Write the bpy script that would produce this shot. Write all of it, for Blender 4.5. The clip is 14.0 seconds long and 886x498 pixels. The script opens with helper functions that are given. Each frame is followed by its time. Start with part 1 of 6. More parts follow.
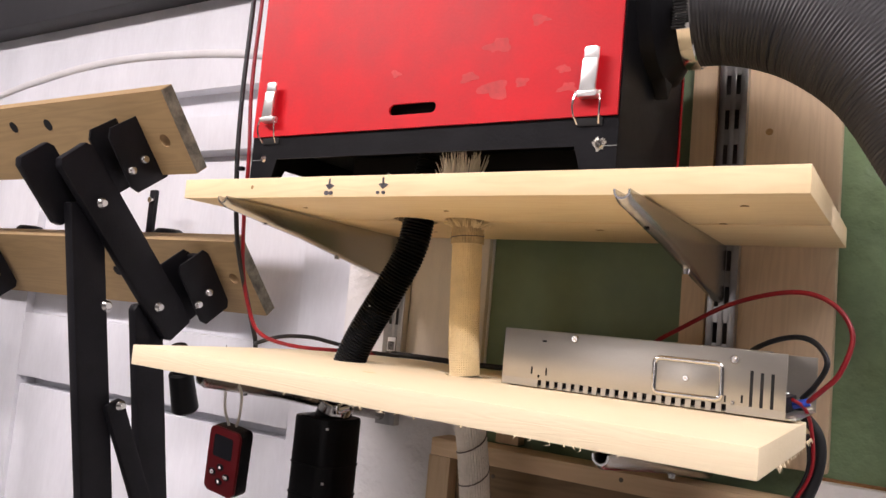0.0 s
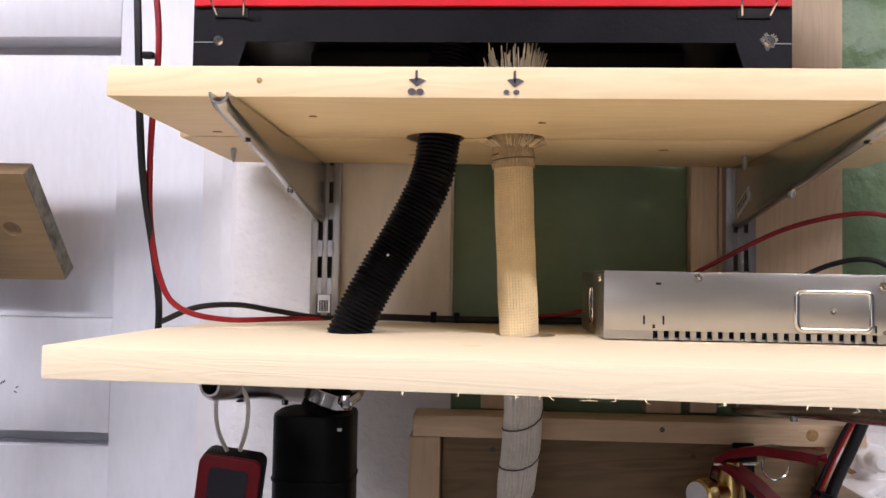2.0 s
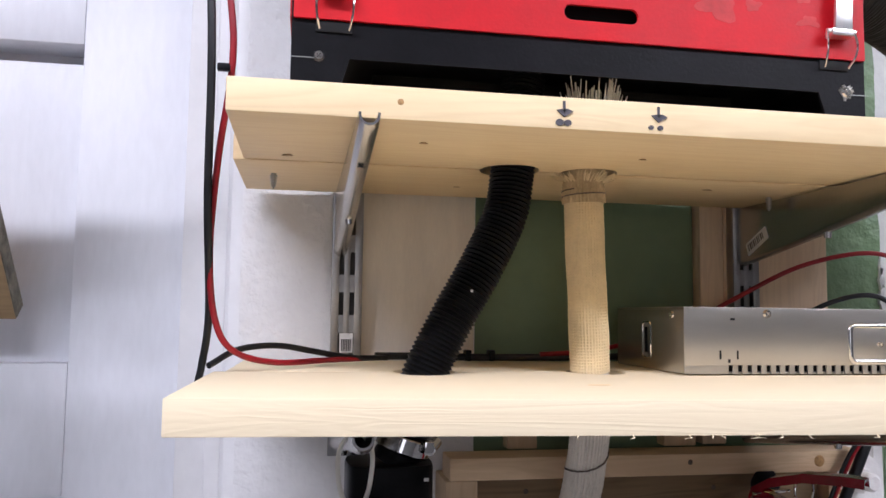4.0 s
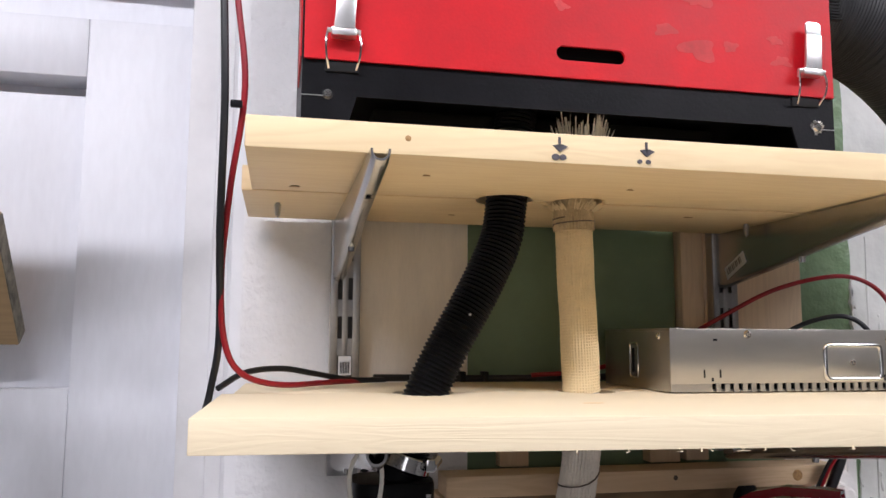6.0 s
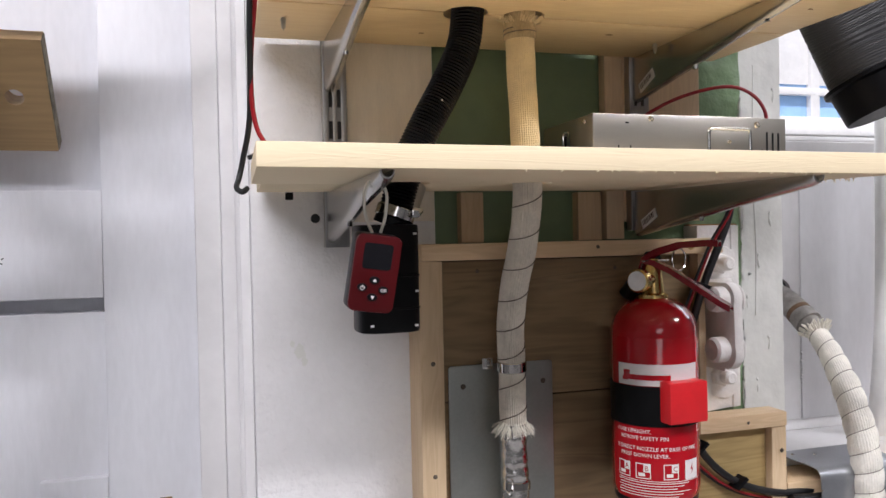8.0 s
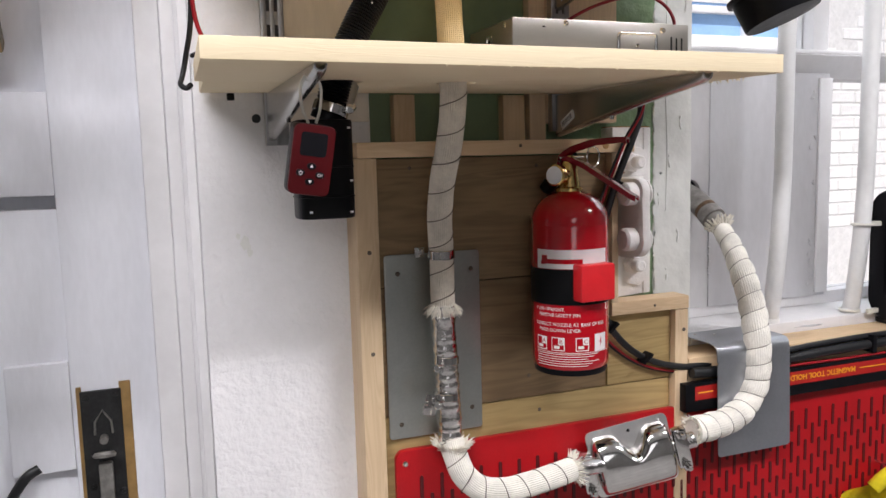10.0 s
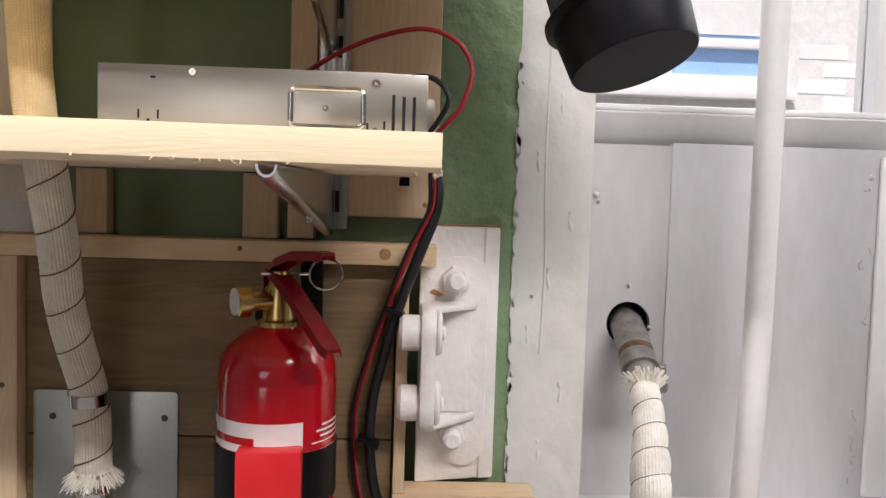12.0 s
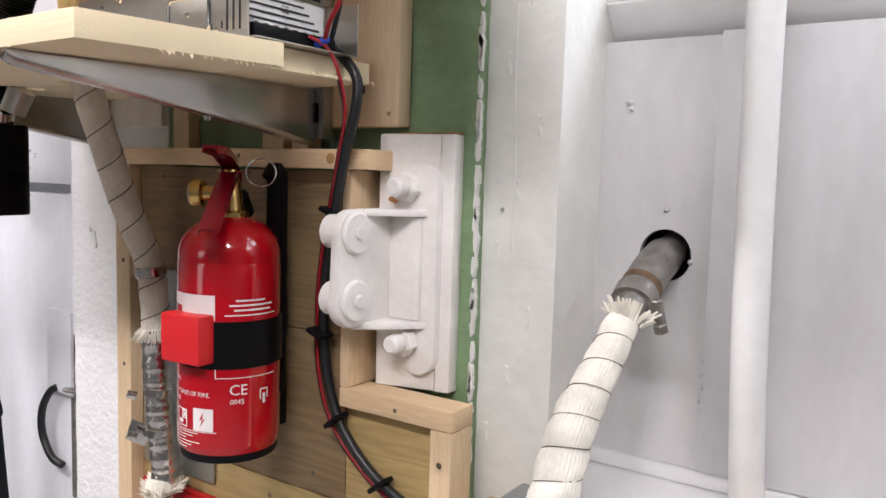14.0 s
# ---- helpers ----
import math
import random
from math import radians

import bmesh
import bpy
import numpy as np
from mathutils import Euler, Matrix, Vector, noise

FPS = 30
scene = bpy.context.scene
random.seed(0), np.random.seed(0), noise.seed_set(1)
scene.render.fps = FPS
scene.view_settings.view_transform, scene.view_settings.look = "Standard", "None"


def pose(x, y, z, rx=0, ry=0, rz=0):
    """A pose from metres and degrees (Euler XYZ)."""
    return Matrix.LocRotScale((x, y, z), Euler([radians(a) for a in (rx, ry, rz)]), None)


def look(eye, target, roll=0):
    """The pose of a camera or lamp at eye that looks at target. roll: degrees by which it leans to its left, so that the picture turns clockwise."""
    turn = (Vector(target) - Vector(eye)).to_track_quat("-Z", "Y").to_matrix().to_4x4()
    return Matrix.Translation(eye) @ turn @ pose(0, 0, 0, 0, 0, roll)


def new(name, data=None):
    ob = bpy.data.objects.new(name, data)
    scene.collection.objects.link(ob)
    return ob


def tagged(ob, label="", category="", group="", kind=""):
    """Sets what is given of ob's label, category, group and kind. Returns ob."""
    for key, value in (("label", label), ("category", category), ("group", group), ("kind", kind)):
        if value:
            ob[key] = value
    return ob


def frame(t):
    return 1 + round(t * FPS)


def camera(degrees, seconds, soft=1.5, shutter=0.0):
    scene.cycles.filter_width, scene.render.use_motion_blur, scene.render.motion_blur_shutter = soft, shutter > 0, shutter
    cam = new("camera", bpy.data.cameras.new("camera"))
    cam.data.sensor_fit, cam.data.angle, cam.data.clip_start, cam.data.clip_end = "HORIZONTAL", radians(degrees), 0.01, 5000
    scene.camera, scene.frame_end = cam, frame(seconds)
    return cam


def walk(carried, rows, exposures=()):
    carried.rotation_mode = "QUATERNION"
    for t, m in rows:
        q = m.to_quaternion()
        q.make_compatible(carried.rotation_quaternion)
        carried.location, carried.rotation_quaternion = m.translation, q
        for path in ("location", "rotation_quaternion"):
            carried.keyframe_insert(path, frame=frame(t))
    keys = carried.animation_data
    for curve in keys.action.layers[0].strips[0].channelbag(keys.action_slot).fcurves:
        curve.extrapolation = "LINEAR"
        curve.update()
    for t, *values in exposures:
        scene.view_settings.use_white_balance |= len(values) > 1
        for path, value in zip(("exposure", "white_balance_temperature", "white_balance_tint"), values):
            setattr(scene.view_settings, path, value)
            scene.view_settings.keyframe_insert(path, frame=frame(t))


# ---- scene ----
cam = camera(59.5, 14.0)
PATH = [
    (0, (0.001, -0.009, 1.499), (-1.054, 1.681, 1.679), 5.2),
    (0.5, (-0.139, 0.05, 1.499), (-1.011, 1.84, 1.686), 5.1),
    (1, (-0.252, 0.047, 1.493), (-0.779, 1.972, 1.615), 2.4),
    (1.5, (-0.376, 0.03, 1.476), (-0.619, 2.015, 1.525), 0.7),
    (2, (-0.383, 0.049, 1.491), (-0.48, 2.045, 1.562), 1.0),
    (2.5, (-0.369, 0.064, 1.484), (-0.415, 2.06, 1.587), 1.9),
    (3, (-0.454, 0.095, 1.486), (-0.341, 2.088, 1.606), 1.5),
    (3.5, (-0.532, 0.092, 1.485), (-0.241, 2.066, 1.627), 0.7),
    (3.7, (-0.549, 0.089, 1.49), (-0.219, 2.055, 1.642), 0.8),
    (5.8, (-0.575, 0.055, 1.49), (-0.176, 2.002, 1.717), 0.4),
    (6, (-0.579, 0.06, 1.49), (-0.166, 2.004, 1.715), 0.3),
    (6.5, (-0.594, 0.053, 1.48), (-0.133, 1.989, 1.682), -0.1),
    (7, (-0.572, 0.011, 1.438), (-0.07, 1.941, 1.587), -0.3),
    (7.5, (-0.568, -0.045, 1.391), (-0.026, 1.879, 1.464), -0.5),
    (8, (-0.651, -0.087, 1.38), (-0.078, 1.829, 1.353), -1.2),
    (8.2, (-0.685, -0.119, 1.373), (-0.09, 1.79, 1.307), -1.4),
    (10.3, (-0.647, -0.177, 1.35), (0.05, 1.684, 1.121), -1.5),
    (10.5, (-0.591, -0.187, 1.351), (0.088, 1.68, 1.123), -1.2),
    (11, (-0.429, -0.19, 1.359), (0.08, 1.732, 1.15), -0.7),
    (11.5, (-0.251, -0.068, 1.378), (0.081, 1.898, 1.211), 0.5),
    (12, (-0.085, 0.05, 1.41), (-0.006, 2.045, 1.293), 1.8),
    (12.5, (0.104, 0.107, 1.367), (-0.099, 2.093, 1.247), 1.8),
    (13, (0.149, 0.094, 1.365), (-0.173, 2.062, 1.223), 1.0),
    (13.5, (0.277, 0.137, 1.355), (-0.496, 1.973, 1.185), 2.9),
    (14, (0.372, 0.185, 1.354), (-0.749, 1.831, 1.163), 1.7),
]
EXPOSURE = [(0, 0.14, 7000, 22), (2.0, 0.10, 6350, 21), (3.5, 0.07, 5950, 19), (6.5, 0.00, 6350, 16), (8.0, 0.12, 6450, 15), (10.5, 0.12, 6650, 14), (11.5, 0.16, 6850, 16), (12.5, 0.24, 6850, 16), (14, 0.36, 6700, 15)]
walk(cam, [(t, look(eye, target, roll)) for t, eye, target, roll in PATH], EXPOSURE)

# ---- world, lights and exposure ----
world = bpy.data.worlds.new("sky")
scene.world = world
world.use_nodes = True
wn = world.node_tree
sky = wn.nodes.new("ShaderNodeTexSky")
sky.sky_type, sky.sun_disc = "NISHITA", False
sky.sun_elevation, sky.sun_rotation = radians(48), radians(150)
wn.links.new(sky.outputs["Color"], wn.nodes["Background"].inputs["Color"])
wn.nodes["Background"].inputs["Strength"].default_value = 0.13

sun = bpy.data.lights.new("sun", "SUN")
sun.energy, sun.angle, sun.color = 4.5, radians(1.0), (1.0, 0.96, 0.9)
sun_ob = new("sun", sun)
sun_ob.matrix_world = look((0, 0, 0), (0.25, 0.45, -0.75))


def ceiling_lamp(x, y, watts, sx, sy, color):
    data = bpy.data.lights.new("lamp", "AREA")
    data.shape, data.size, data.size_y, data.energy, data.color = "RECTANGLE", sx, sy, watts, color
    ob = new("lamp", data)
    ob.location = (x, y, 2.50)
    return ob


ceiling_lamp(-1.30, -0.40, 39, 1.2, 0.12, (0.97, 0.97, 1.0))
ceiling_lamp(0.72, -0.62, 37, 1.2, 0.12, (0.97, 0.97, 1.0))
daylight = bpy.data.lights.new("window_daylight", "AREA")
daylight.shape, daylight.size, daylight.size_y, daylight.energy, daylight.color = "RECTANGLE", 1.6, 0.28, 10, (0.86, 0.93, 1.0)
dl = new("window_daylight", daylight)
dl.matrix_world = look((0.95, 0.95, 2.04), (0.3, -0.6, 1.2))

rear = bpy.data.lights.new("rear_window_daylight", "AREA")
rear.shape, rear.size, rear.size_y, rear.energy, rear.color = "RECTANGLE", 1.3, 1.0, 6.5, (0.95, 0.97, 1.0)
rear_ob = new("rear_window_daylight", rear)
rear_ob.matrix_world = look((-0.9, -2.57, 1.55), (-0.3, 0.7, 1.35))

# ---- materials ----


def mat(name, col, rough=0.5, metal=0.0, var=0.12, scale=14.0, bump=0.1, bscale=220.0, stretch=(1, 1, 1), tint=None, spec=0.5,
        coat=0.0, depth=0.001, island=0.0):
    """A surface with variation at two scales: broad tone, fine grain and relief."""
    m = bpy.data.materials.new(name)
    m.use_nodes = True
    nt = m.node_tree
    b = nt.nodes["Principled BSDF"]
    tc, mp = nt.nodes.new("ShaderNodeTexCoord"), nt.nodes.new("ShaderNodeMapping")
    mp.inputs["Scale"].default_value = stretch
    nt.links.new(tc.outputs["Object"], mp.inputs["Vector"])
    n1, n2 = nt.nodes.new("ShaderNodeTexNoise"), nt.nodes.new("ShaderNodeTexNoise")
    n1.inputs["Scale"].default_value, n1.inputs["Detail"].default_value, n1.inputs["Roughness"].default_value = scale, 6, 0.62
    n2.inputs["Scale"].default_value, n2.inputs["Detail"].default_value = bscale, 4
    for n in (n1, n2):
        nt.links.new(mp.outputs["Vector"], n.inputs["Vector"])
    ramp = nt.nodes.new("ShaderNodeValToRGB")
    lo = tint if tint else tuple(c * (1 - var) for c in col)
    hi = tuple(min(1, c * (1 + var)) for c in col)
    ramp.color_ramp.elements[0].position, ramp.color_ramp.elements[1].position = 0.3, 0.68
    ramp.color_ramp.elements[0].color, ramp.color_ramp.elements[1].color = (*lo, 1), (*hi, 1)
    nt.links.new(n1.outputs["Fac"], ramp.inputs["Fac"])
    mix = nt.nodes.new("ShaderNodeMix")
    mix.data_type, mix.blend_type = "RGBA", "MULTIPLY"
    mix.inputs["Factor"].default_value = 1.0
    fine = nt.nodes.new("ShaderNodeMapRange")
    fine.inputs["From Min"].default_value, fine.inputs["From Max"].default_value = 0.3, 0.7
    fine.inputs["To Min"].default_value, fine.inputs["To Max"].default_value = 1 - var * 0.5, 1.0
    nt.links.new(n2.outputs["Fac"], fine.inputs["Value"])
    nt.links.new(ramp.outputs["Color"], mix.inputs["A"])
    nt.links.new(fine.outputs["Result"], mix.inputs["B"])
    out = mix.outputs["Result"]
    if island:
        info = nt.nodes.new("ShaderNodeObjectInfo")
        hs = nt.nodes.new("ShaderNodeHueSaturation")
        mr = nt.nodes.new("ShaderNodeMapRange")
        mr.inputs["To Min"].default_value, mr.inputs["To Max"].default_value = 1 - island, 1 + island
        nt.links.new(info.outputs["Random"], mr.inputs["Value"])
        nt.links.new(mr.outputs["Result"], hs.inputs["Value"])
        nt.links.new(out, hs.inputs["Color"])
        out = hs.outputs["Color"]
    nt.links.new(out, b.inputs["Base Color"])
    rr = nt.nodes.new("ShaderNodeMapRange")
    play = min(0.12, 0.22 * rough)
    rr.inputs["To Min"].default_value, rr.inputs["To Max"].default_value = rough - play, min(1, rough + play)
    nt.links.new(n1.outputs["Fac"], rr.inputs["Value"])
    nt.links.new(rr.outputs["Result"], b.inputs["Roughness"])
    b.inputs["Metallic"].default_value, b.inputs["Specular IOR Level"].default_value = metal, spec
    b.inputs["Coat Weight"].default_value = coat
    b.inputs["Coat Roughness"].default_value = 0.08
    if bump:
        bp = nt.nodes.new("ShaderNodeBump")
        bp.inputs["Strength"].default_value, bp.inputs["Distance"].default_value = bump, depth
        nt.links.new(n2.outputs["Fac"], bp.inputs["Height"])
        nt.links.new(bp.outputs["Normal"], b.inputs["Normal"])
    return m


def wood(name, col, dark, along="x", rough=0.6, scale=9.0, contrast=1.0, bump=0.25, island=0.0):
    """Sawn softwood: streaks along the grain, soft bands of early and late growth, pores."""
    m = bpy.data.materials.new(name)
    m.use_nodes = True
    nt = m.node_tree
    b = nt.nodes["Principled BSDF"]
    tc, mp = nt.nodes.new("ShaderNodeTexCoord"), nt.nodes.new("ShaderNodeMapping")
    k = {"x": (1, 11, 11), "y": (11, 1, 11), "z": (11, 11, 1)}[along]
    mp.inputs["Scale"].default_value = k
    nt.links.new(tc.outputs["Object"], mp.inputs["Vector"])
    bend = nt.nodes.new("ShaderNodeTexNoise")
    bend.inputs["Scale"].default_value, bend.inputs["Detail"].default_value = scale * 0.45, 3
    bend.inputs["Distortion"].default_value = 0.6
    fine = nt.nodes.new("ShaderNodeTexNoise")
    fine.inputs["Scale"].default_value, fine.inputs["Detail"].default_value = scale * 9, 5
    for n in (bend, fine):
        nt.links.new(mp.outputs["Vector"], n.inputs["Vector"])
    rings = nt.nodes.new("ShaderNodeMath")
    rings.operation = "MULTIPLY"
    rings.inputs[1].default_value = 9.0
    nt.links.new(bend.outputs["Fac"], rings.inputs[0])
    saw = nt.nodes.new("ShaderNodeMath")
    saw.operation = "PINGPONG"
    saw.inputs[1].default_value = 0.5
    nt.links.new(rings.outputs[0], saw.inputs[0])
    add = nt.nodes.new("ShaderNodeMath")
    add.operation = "MULTIPLY_ADD"
    add.inputs[1].default_value = 0.35
    nt.links.new(fine.outputs["Fac"], add.inputs[0])
    nt.links.new(saw.outputs[0], add.inputs[2])
    ramp = nt.nodes.new("ShaderNodeValToRGB")
    e = ramp.color_ramp.elements
    e[0].position, e[1].position = 0.1, 0.62
    mid = tuple(c * (1 - 0.45 * contrast) + d * 0.45 * contrast for c, d in zip(col, dark))
    e[0].color, e[1].color = (*mid, 1), (*col, 1)
    nt.links.new(add.outputs[0], ramp.inputs["Fac"])
    out = ramp.outputs["Color"]
    stain = nt.nodes.new("ShaderNodeTexNoise")
    stain.inputs["Scale"].default_value, stain.inputs["Detail"].default_value = 6, 3
    nt.links.new(tc.outputs["Object"], stain.inputs["Vector"])
    sm = nt.nodes.new("ShaderNodeMapRange")
    sm.inputs["From Min"].default_value, sm.inputs["From Max"].default_value = 0.35, 0.75
    sm.inputs["To Min"].default_value, sm.inputs["To Max"].default_value = 0.0, 0.4 * contrast
    nt.links.new(stain.outputs["Fac"], sm.inputs["Value"])
    mx = nt.nodes.new("ShaderNodeMix")
    mx.data_type = "RGBA"
    mx.inputs["B"].default_value = (*dark, 1)
    nt.links.new(sm.outputs["Result"], mx.inputs["Factor"])
    nt.links.new(out, mx.inputs["A"])
    out = mx.outputs["Result"]
    if island:
        info = nt.nodes.new("ShaderNodeObjectInfo")
        hs = nt.nodes.new("ShaderNodeHueSaturation")
        mr = nt.nodes.new("ShaderNodeMapRange")
        mr.inputs["To Min"].default_value, mr.inputs["To Max"].default_value = 1 - island, 1 + island
        nt.links.new(info.outputs["Random"], mr.inputs["Value"])
        nt.links.new(mr.outputs["Result"], hs.inputs["Value"])
        nt.links.new(out, hs.inputs["Color"])
        out = hs.outputs["Color"]
    nt.links.new(out, b.inputs["Base Color"])
    b.inputs["Roughness"].default_value = rough
    bp = nt.nodes.new("ShaderNodeBump")
    bp.inputs["Strength"].default_value, bp.inputs["Distance"].default_value = bump, 0.0006
    nt.links.new(add.outputs[0], bp.inputs["Height"])
    nt.links.new(bp.outputs["Normal"], b.inputs["Normal"])
    return m


PINE = wood("pine_planed", (0.91, 0.715, 0.425), (0.66, 0.42, 0.18), "x", 0.55, 9, 0.5, 0.15)
PINE_RAW = wood("pine_sawn", (0.84, 0.71, 0.485), (0.73, 0.56, 0.32), "x", 0.8, 11, 0.22, 0.35)
PINE_UP = wood("pine_upright", (0.80, 0.61, 0.41), (0.52, 0.36, 0.22), "z", 0.6, 9, 0.6)
PINE_FRAME = wood("pine_batten", (0.72, 0.53, 0.33), (0.42, 0.26, 0.12), "x", 0.6, 10, 0.6)
PINE_POST = wood("pine_batten_upright", (0.70, 0.53, 0.34), (0.42, 0.26, 0.12), "z", 0.6, 10, 0.6)
BOARD = wood("treated_board", (0.255, 0.17, 0.085), (0.085, 0.052, 0.025), "x", 0.65, 5, 1.0, 0.3, 0.12)
BOARD_PALE = wood("pale_treated_board", (0.46, 0.33, 0.14), (0.20, 0.125, 0.045), "x", 0.65, 5, 1.0, 0.3, 0.06)
BENCHWOOD = wood("bench_ply", (0.46, 0.31, 0.15), (0.25, 0.16, 0.075), "x", 0.55, 6, 0.7)
ENDGRAIN = mat("ply_end_grain", (0.22, 0.20, 0.15), 0.9, 0, 0.5, 60, 0.8, 300)
KNOT = mat("knot", (0.45, 0.25, 0.09), 0.6, 0, 0.4, 200, 0.2, 500)
CREAM = mat("cream_painted_plank", (0.82, 0.75, 0.64), 0.6, 0, 0.08, 8, 0.2, 120, (6, 6, 1))
PLASTER = mat("white_painted_plaster", (0.82, 0.81, 0.81), 0.55, 0, 0.05, 9, 0.8, 130, depth=0.003)
DOORWHITE = mat("white_gloss_door", (0.80, 0.81, 0.85), 0.38, 0, 0.06, 5, 0.2, 80, (2.2, 2.2, 0.55), depth=0.001)
TRIMWHITE = mat("white_trim_paint", (0.80, 0.79, 0.79), 0.45, 0, 0.06, 12, 0.3, 60, depth=0.002)
PILLAR = mat("pillar_paint", (0.76, 0.76, 0.72), 0.38, 0, 0.07, 14, 0.6, 45, depth=0.003)
ROOMGREY = mat("unseen_dark_wall", (0.16, 0.155, 0.15), 0.8, 0, 0.2, 3, 0.2, 40)
PANELGREY = mat("stained_grey_panel", (0.56, 0.555, 0.565), 0.45, 0, 0.10, 5, 0.25, 60, (1.8, 1.8, 0.7), depth=0.0012)
PANELW = mat("grey_white_panel", (0.56, 0.55, 0.55), 0.42, 0, 0.15, 5, 0.3, 50, (1.2, 1.2, 0.65), depth=0.0015)
GREEN = mat("green_wall_paint", (0.215, 0.325, 0.175), 0.42, 0, 0.18, 16, 1.0, 55, depth=0.005)
SMOOTHGREEN = mat("green_wall_flat", (0.175, 0.248, 0.138), 0.55, 0, 0.12, 9, 0.2, 80)
FERROUS = mat("white_painted_casting", (0.82, 0.79, 0.76), 0.4, 0, 0.07, 25, 0.5, 150, depth=0.002)
RUSTDARK = mat("dark_rust", (0.17, 0.10, 0.055), 0.6, 0.3, 0.4, 70, 0.3, 200)
RUST = mat("rust_stain", (0.42, 0.20, 0.08), 0.8, 0, 0.3, 120, 0.3, 300)
RED = mat("red_powder_coat", (0.60, 0.004, 0.010), 0.5, 0, 0.1, 18, 0.12, 500, tint=(0.50, 0.008, 0.014), spec=0.3)
DUST = mat("dust_smear", (0.58, 0.06, 0.06), 0.8, 0, 0.2, 60, 0.1, 300)
BLACK = mat("black_powder_coat", (0.006, 0.006, 0.0075), 0.42, 0, 0.35, 25, 0.15, 500, spec=0.13)
# Near-black also standing for the shade inside holes, slots and hollow cases.
BLACKIN = mat("black_and_hollow_shade", (0.003, 0.003, 0.0035), 0.8, 0, 0.3, 30, 0.1, 300)
RUBBER = mat("black_rubber", (0.004, 0.004, 0.0045), 0.40, 0, 0.3, 40, 0.2, 300, spec=0.17)
DUCTBLACK = mat("black_duct_rubber", (0.028, 0.028, 0.030), 0.5, 0, 0.3, 30, 0.2, 300)
BENCHSTEEL = mat("black_painted_steel", (0.009, 0.009, 0.011), 0.40, 0, 0.3, 20, 0.2, 350, spec=0.2)
GALV = mat("galvanised_steel", (0.50, 0.475, 0.425), 0.31, 0.92, 0.06, 14, 0.012, 400, (1, 1, 3))
UPRIGHT = mat("slotted_steel_darkened", (0.36, 0.355, 0.35), 0.34, 0.95, 0.14, 25, 0.05, 300)
HOLLOW = mat("painted_hollow_shade", (0.10, 0.095, 0.09), 0.6, 0.4, 0.3, 40, 0.1, 200)
ZINC = mat("zinc_bracket", (0.50, 0.49, 0.475), 0.25, 0.95, 0.06, 12, 0.03, 300)
SATIN = mat("satin_steel", (0.80, 0.79, 0.77), 0.32, 0.95, 0.06, 30, 0.03, 300)
CHROME = mat("polished_stainless", (0.72, 0.71, 0.69), 0.10, 1.0, 0.1, 40, 0.08, 120)
DULLSTEEL = mat("crinkled_bright_steel", (0.74, 0.73, 0.71), 0.16, 1.0, 0.3, 50, 0.6, 110, depth=0.003)
PIPESTEEL = mat("weathered_pipe_steel", (0.33, 0.31, 0.29), 0.40, 0.85, 0.35, 45, 0.3, 120)
PLATE = mat("grey_metal_plate", (0.45, 0.47, 0.44), 0.34, 0.9, 0.14, 9, 0.05, 300)
SHEET = mat("steel_sheet", (0.42, 0.44, 0.47), 0.33, 0.85, 0.12, 9, 0.05, 300)
BRASS = mat("brass", (0.70, 0.48, 0.18), 0.25, 1.0, 0.15, 60, 0.05, 300)
SLEEVE = mat("glass_fibre_sleeve_tan", (0.83, 0.67, 0.40), 0.85, 0, 0.13, 30, 0.3, 500)
SLEEVEDARK = mat("scorched_sleeve_thread", (0.56, 0.43, 0.25), 0.9, 0, 0.3, 60, 0.2, 500)
WRAP = mat("white_exhaust_wrap", (0.82, 0.79, 0.71), 0.9, 0, 0.14, 40, 0.4, 500)
WRAPGREY = mat("grey_exhaust_sleeve", (0.74, 0.68, 0.58), 0.9, 0, 0.16, 40, 0.4, 500)
WIRE = mat("dark_tie_wire", (0.16, 0.13, 0.10), 0.45, 0.8, 0.2, 60, 0.0)
REDCABLE = mat("red_cable_jacket", (0.30, 0.006, 0.012), 0.42, 0, 0.15, 40, 0.05, 300)
BLACKCABLE = mat("black_cable_jacket", (0.009, 0.0095, 0.011), 0.42, 0, 0.2, 40, 0.05, 300)
BLUE = mat("blue_terminal", (0.02, 0.08, 0.55), 0.4, 0, 0.1, 40, 0)
BLUECABLE = mat("blue_hose", (0.02, 0.075, 0.13), 0.42, 0, 0.2, 40, 0.05, 300)
EXTRED = mat("glossy_red_enamel", (0.44, 0.003, 0.010), 0.14, 0, 0.05, 8, 0.0, 300, coat=0.6)
CLIPRED = mat("red_plastic", (0.60, 0.015, 0.02), 0.38, 0, 0.08, 30, 0.05, 500)
MAROON = mat("dark_red_lever", (0.20, 0.004, 0.012), 0.25, 0, 0.15, 30, 0.03, 300, coat=0.3)
LABELW = mat("white_print", (0.80, 0.74, 0.73), 0.4, 0, 0.04, 60, 0.0)
PAPER = mat("white_label", (0.78, 0.78, 0.78), 0.5, 0, 0.05, 60, 0.0)
INK = mat("black_ink", (0.03, 0.03, 0.035), 0.6, 0, 0.2, 80, 0.0)
PENCIL = mat("felt_pen_mark", (0.10, 0.09, 0.10), 0.8, 0, 0.3, 200, 0.0)
REMRED = mat("remote_red_plastic", (0.062, 0.0015, 0.003), 0.42, 0, 0.12, 40, 0.03, 500, spec=0.25)
SCREEN = mat("dark_screen", (0.006, 0.006, 0.008), 0.12, 0, 0.1, 20, 0.0)
NYLON = mat("white_nylon_tie", (0.78, 0.76, 0.68), 0.45, 0, 0.05, 40, 0.0)
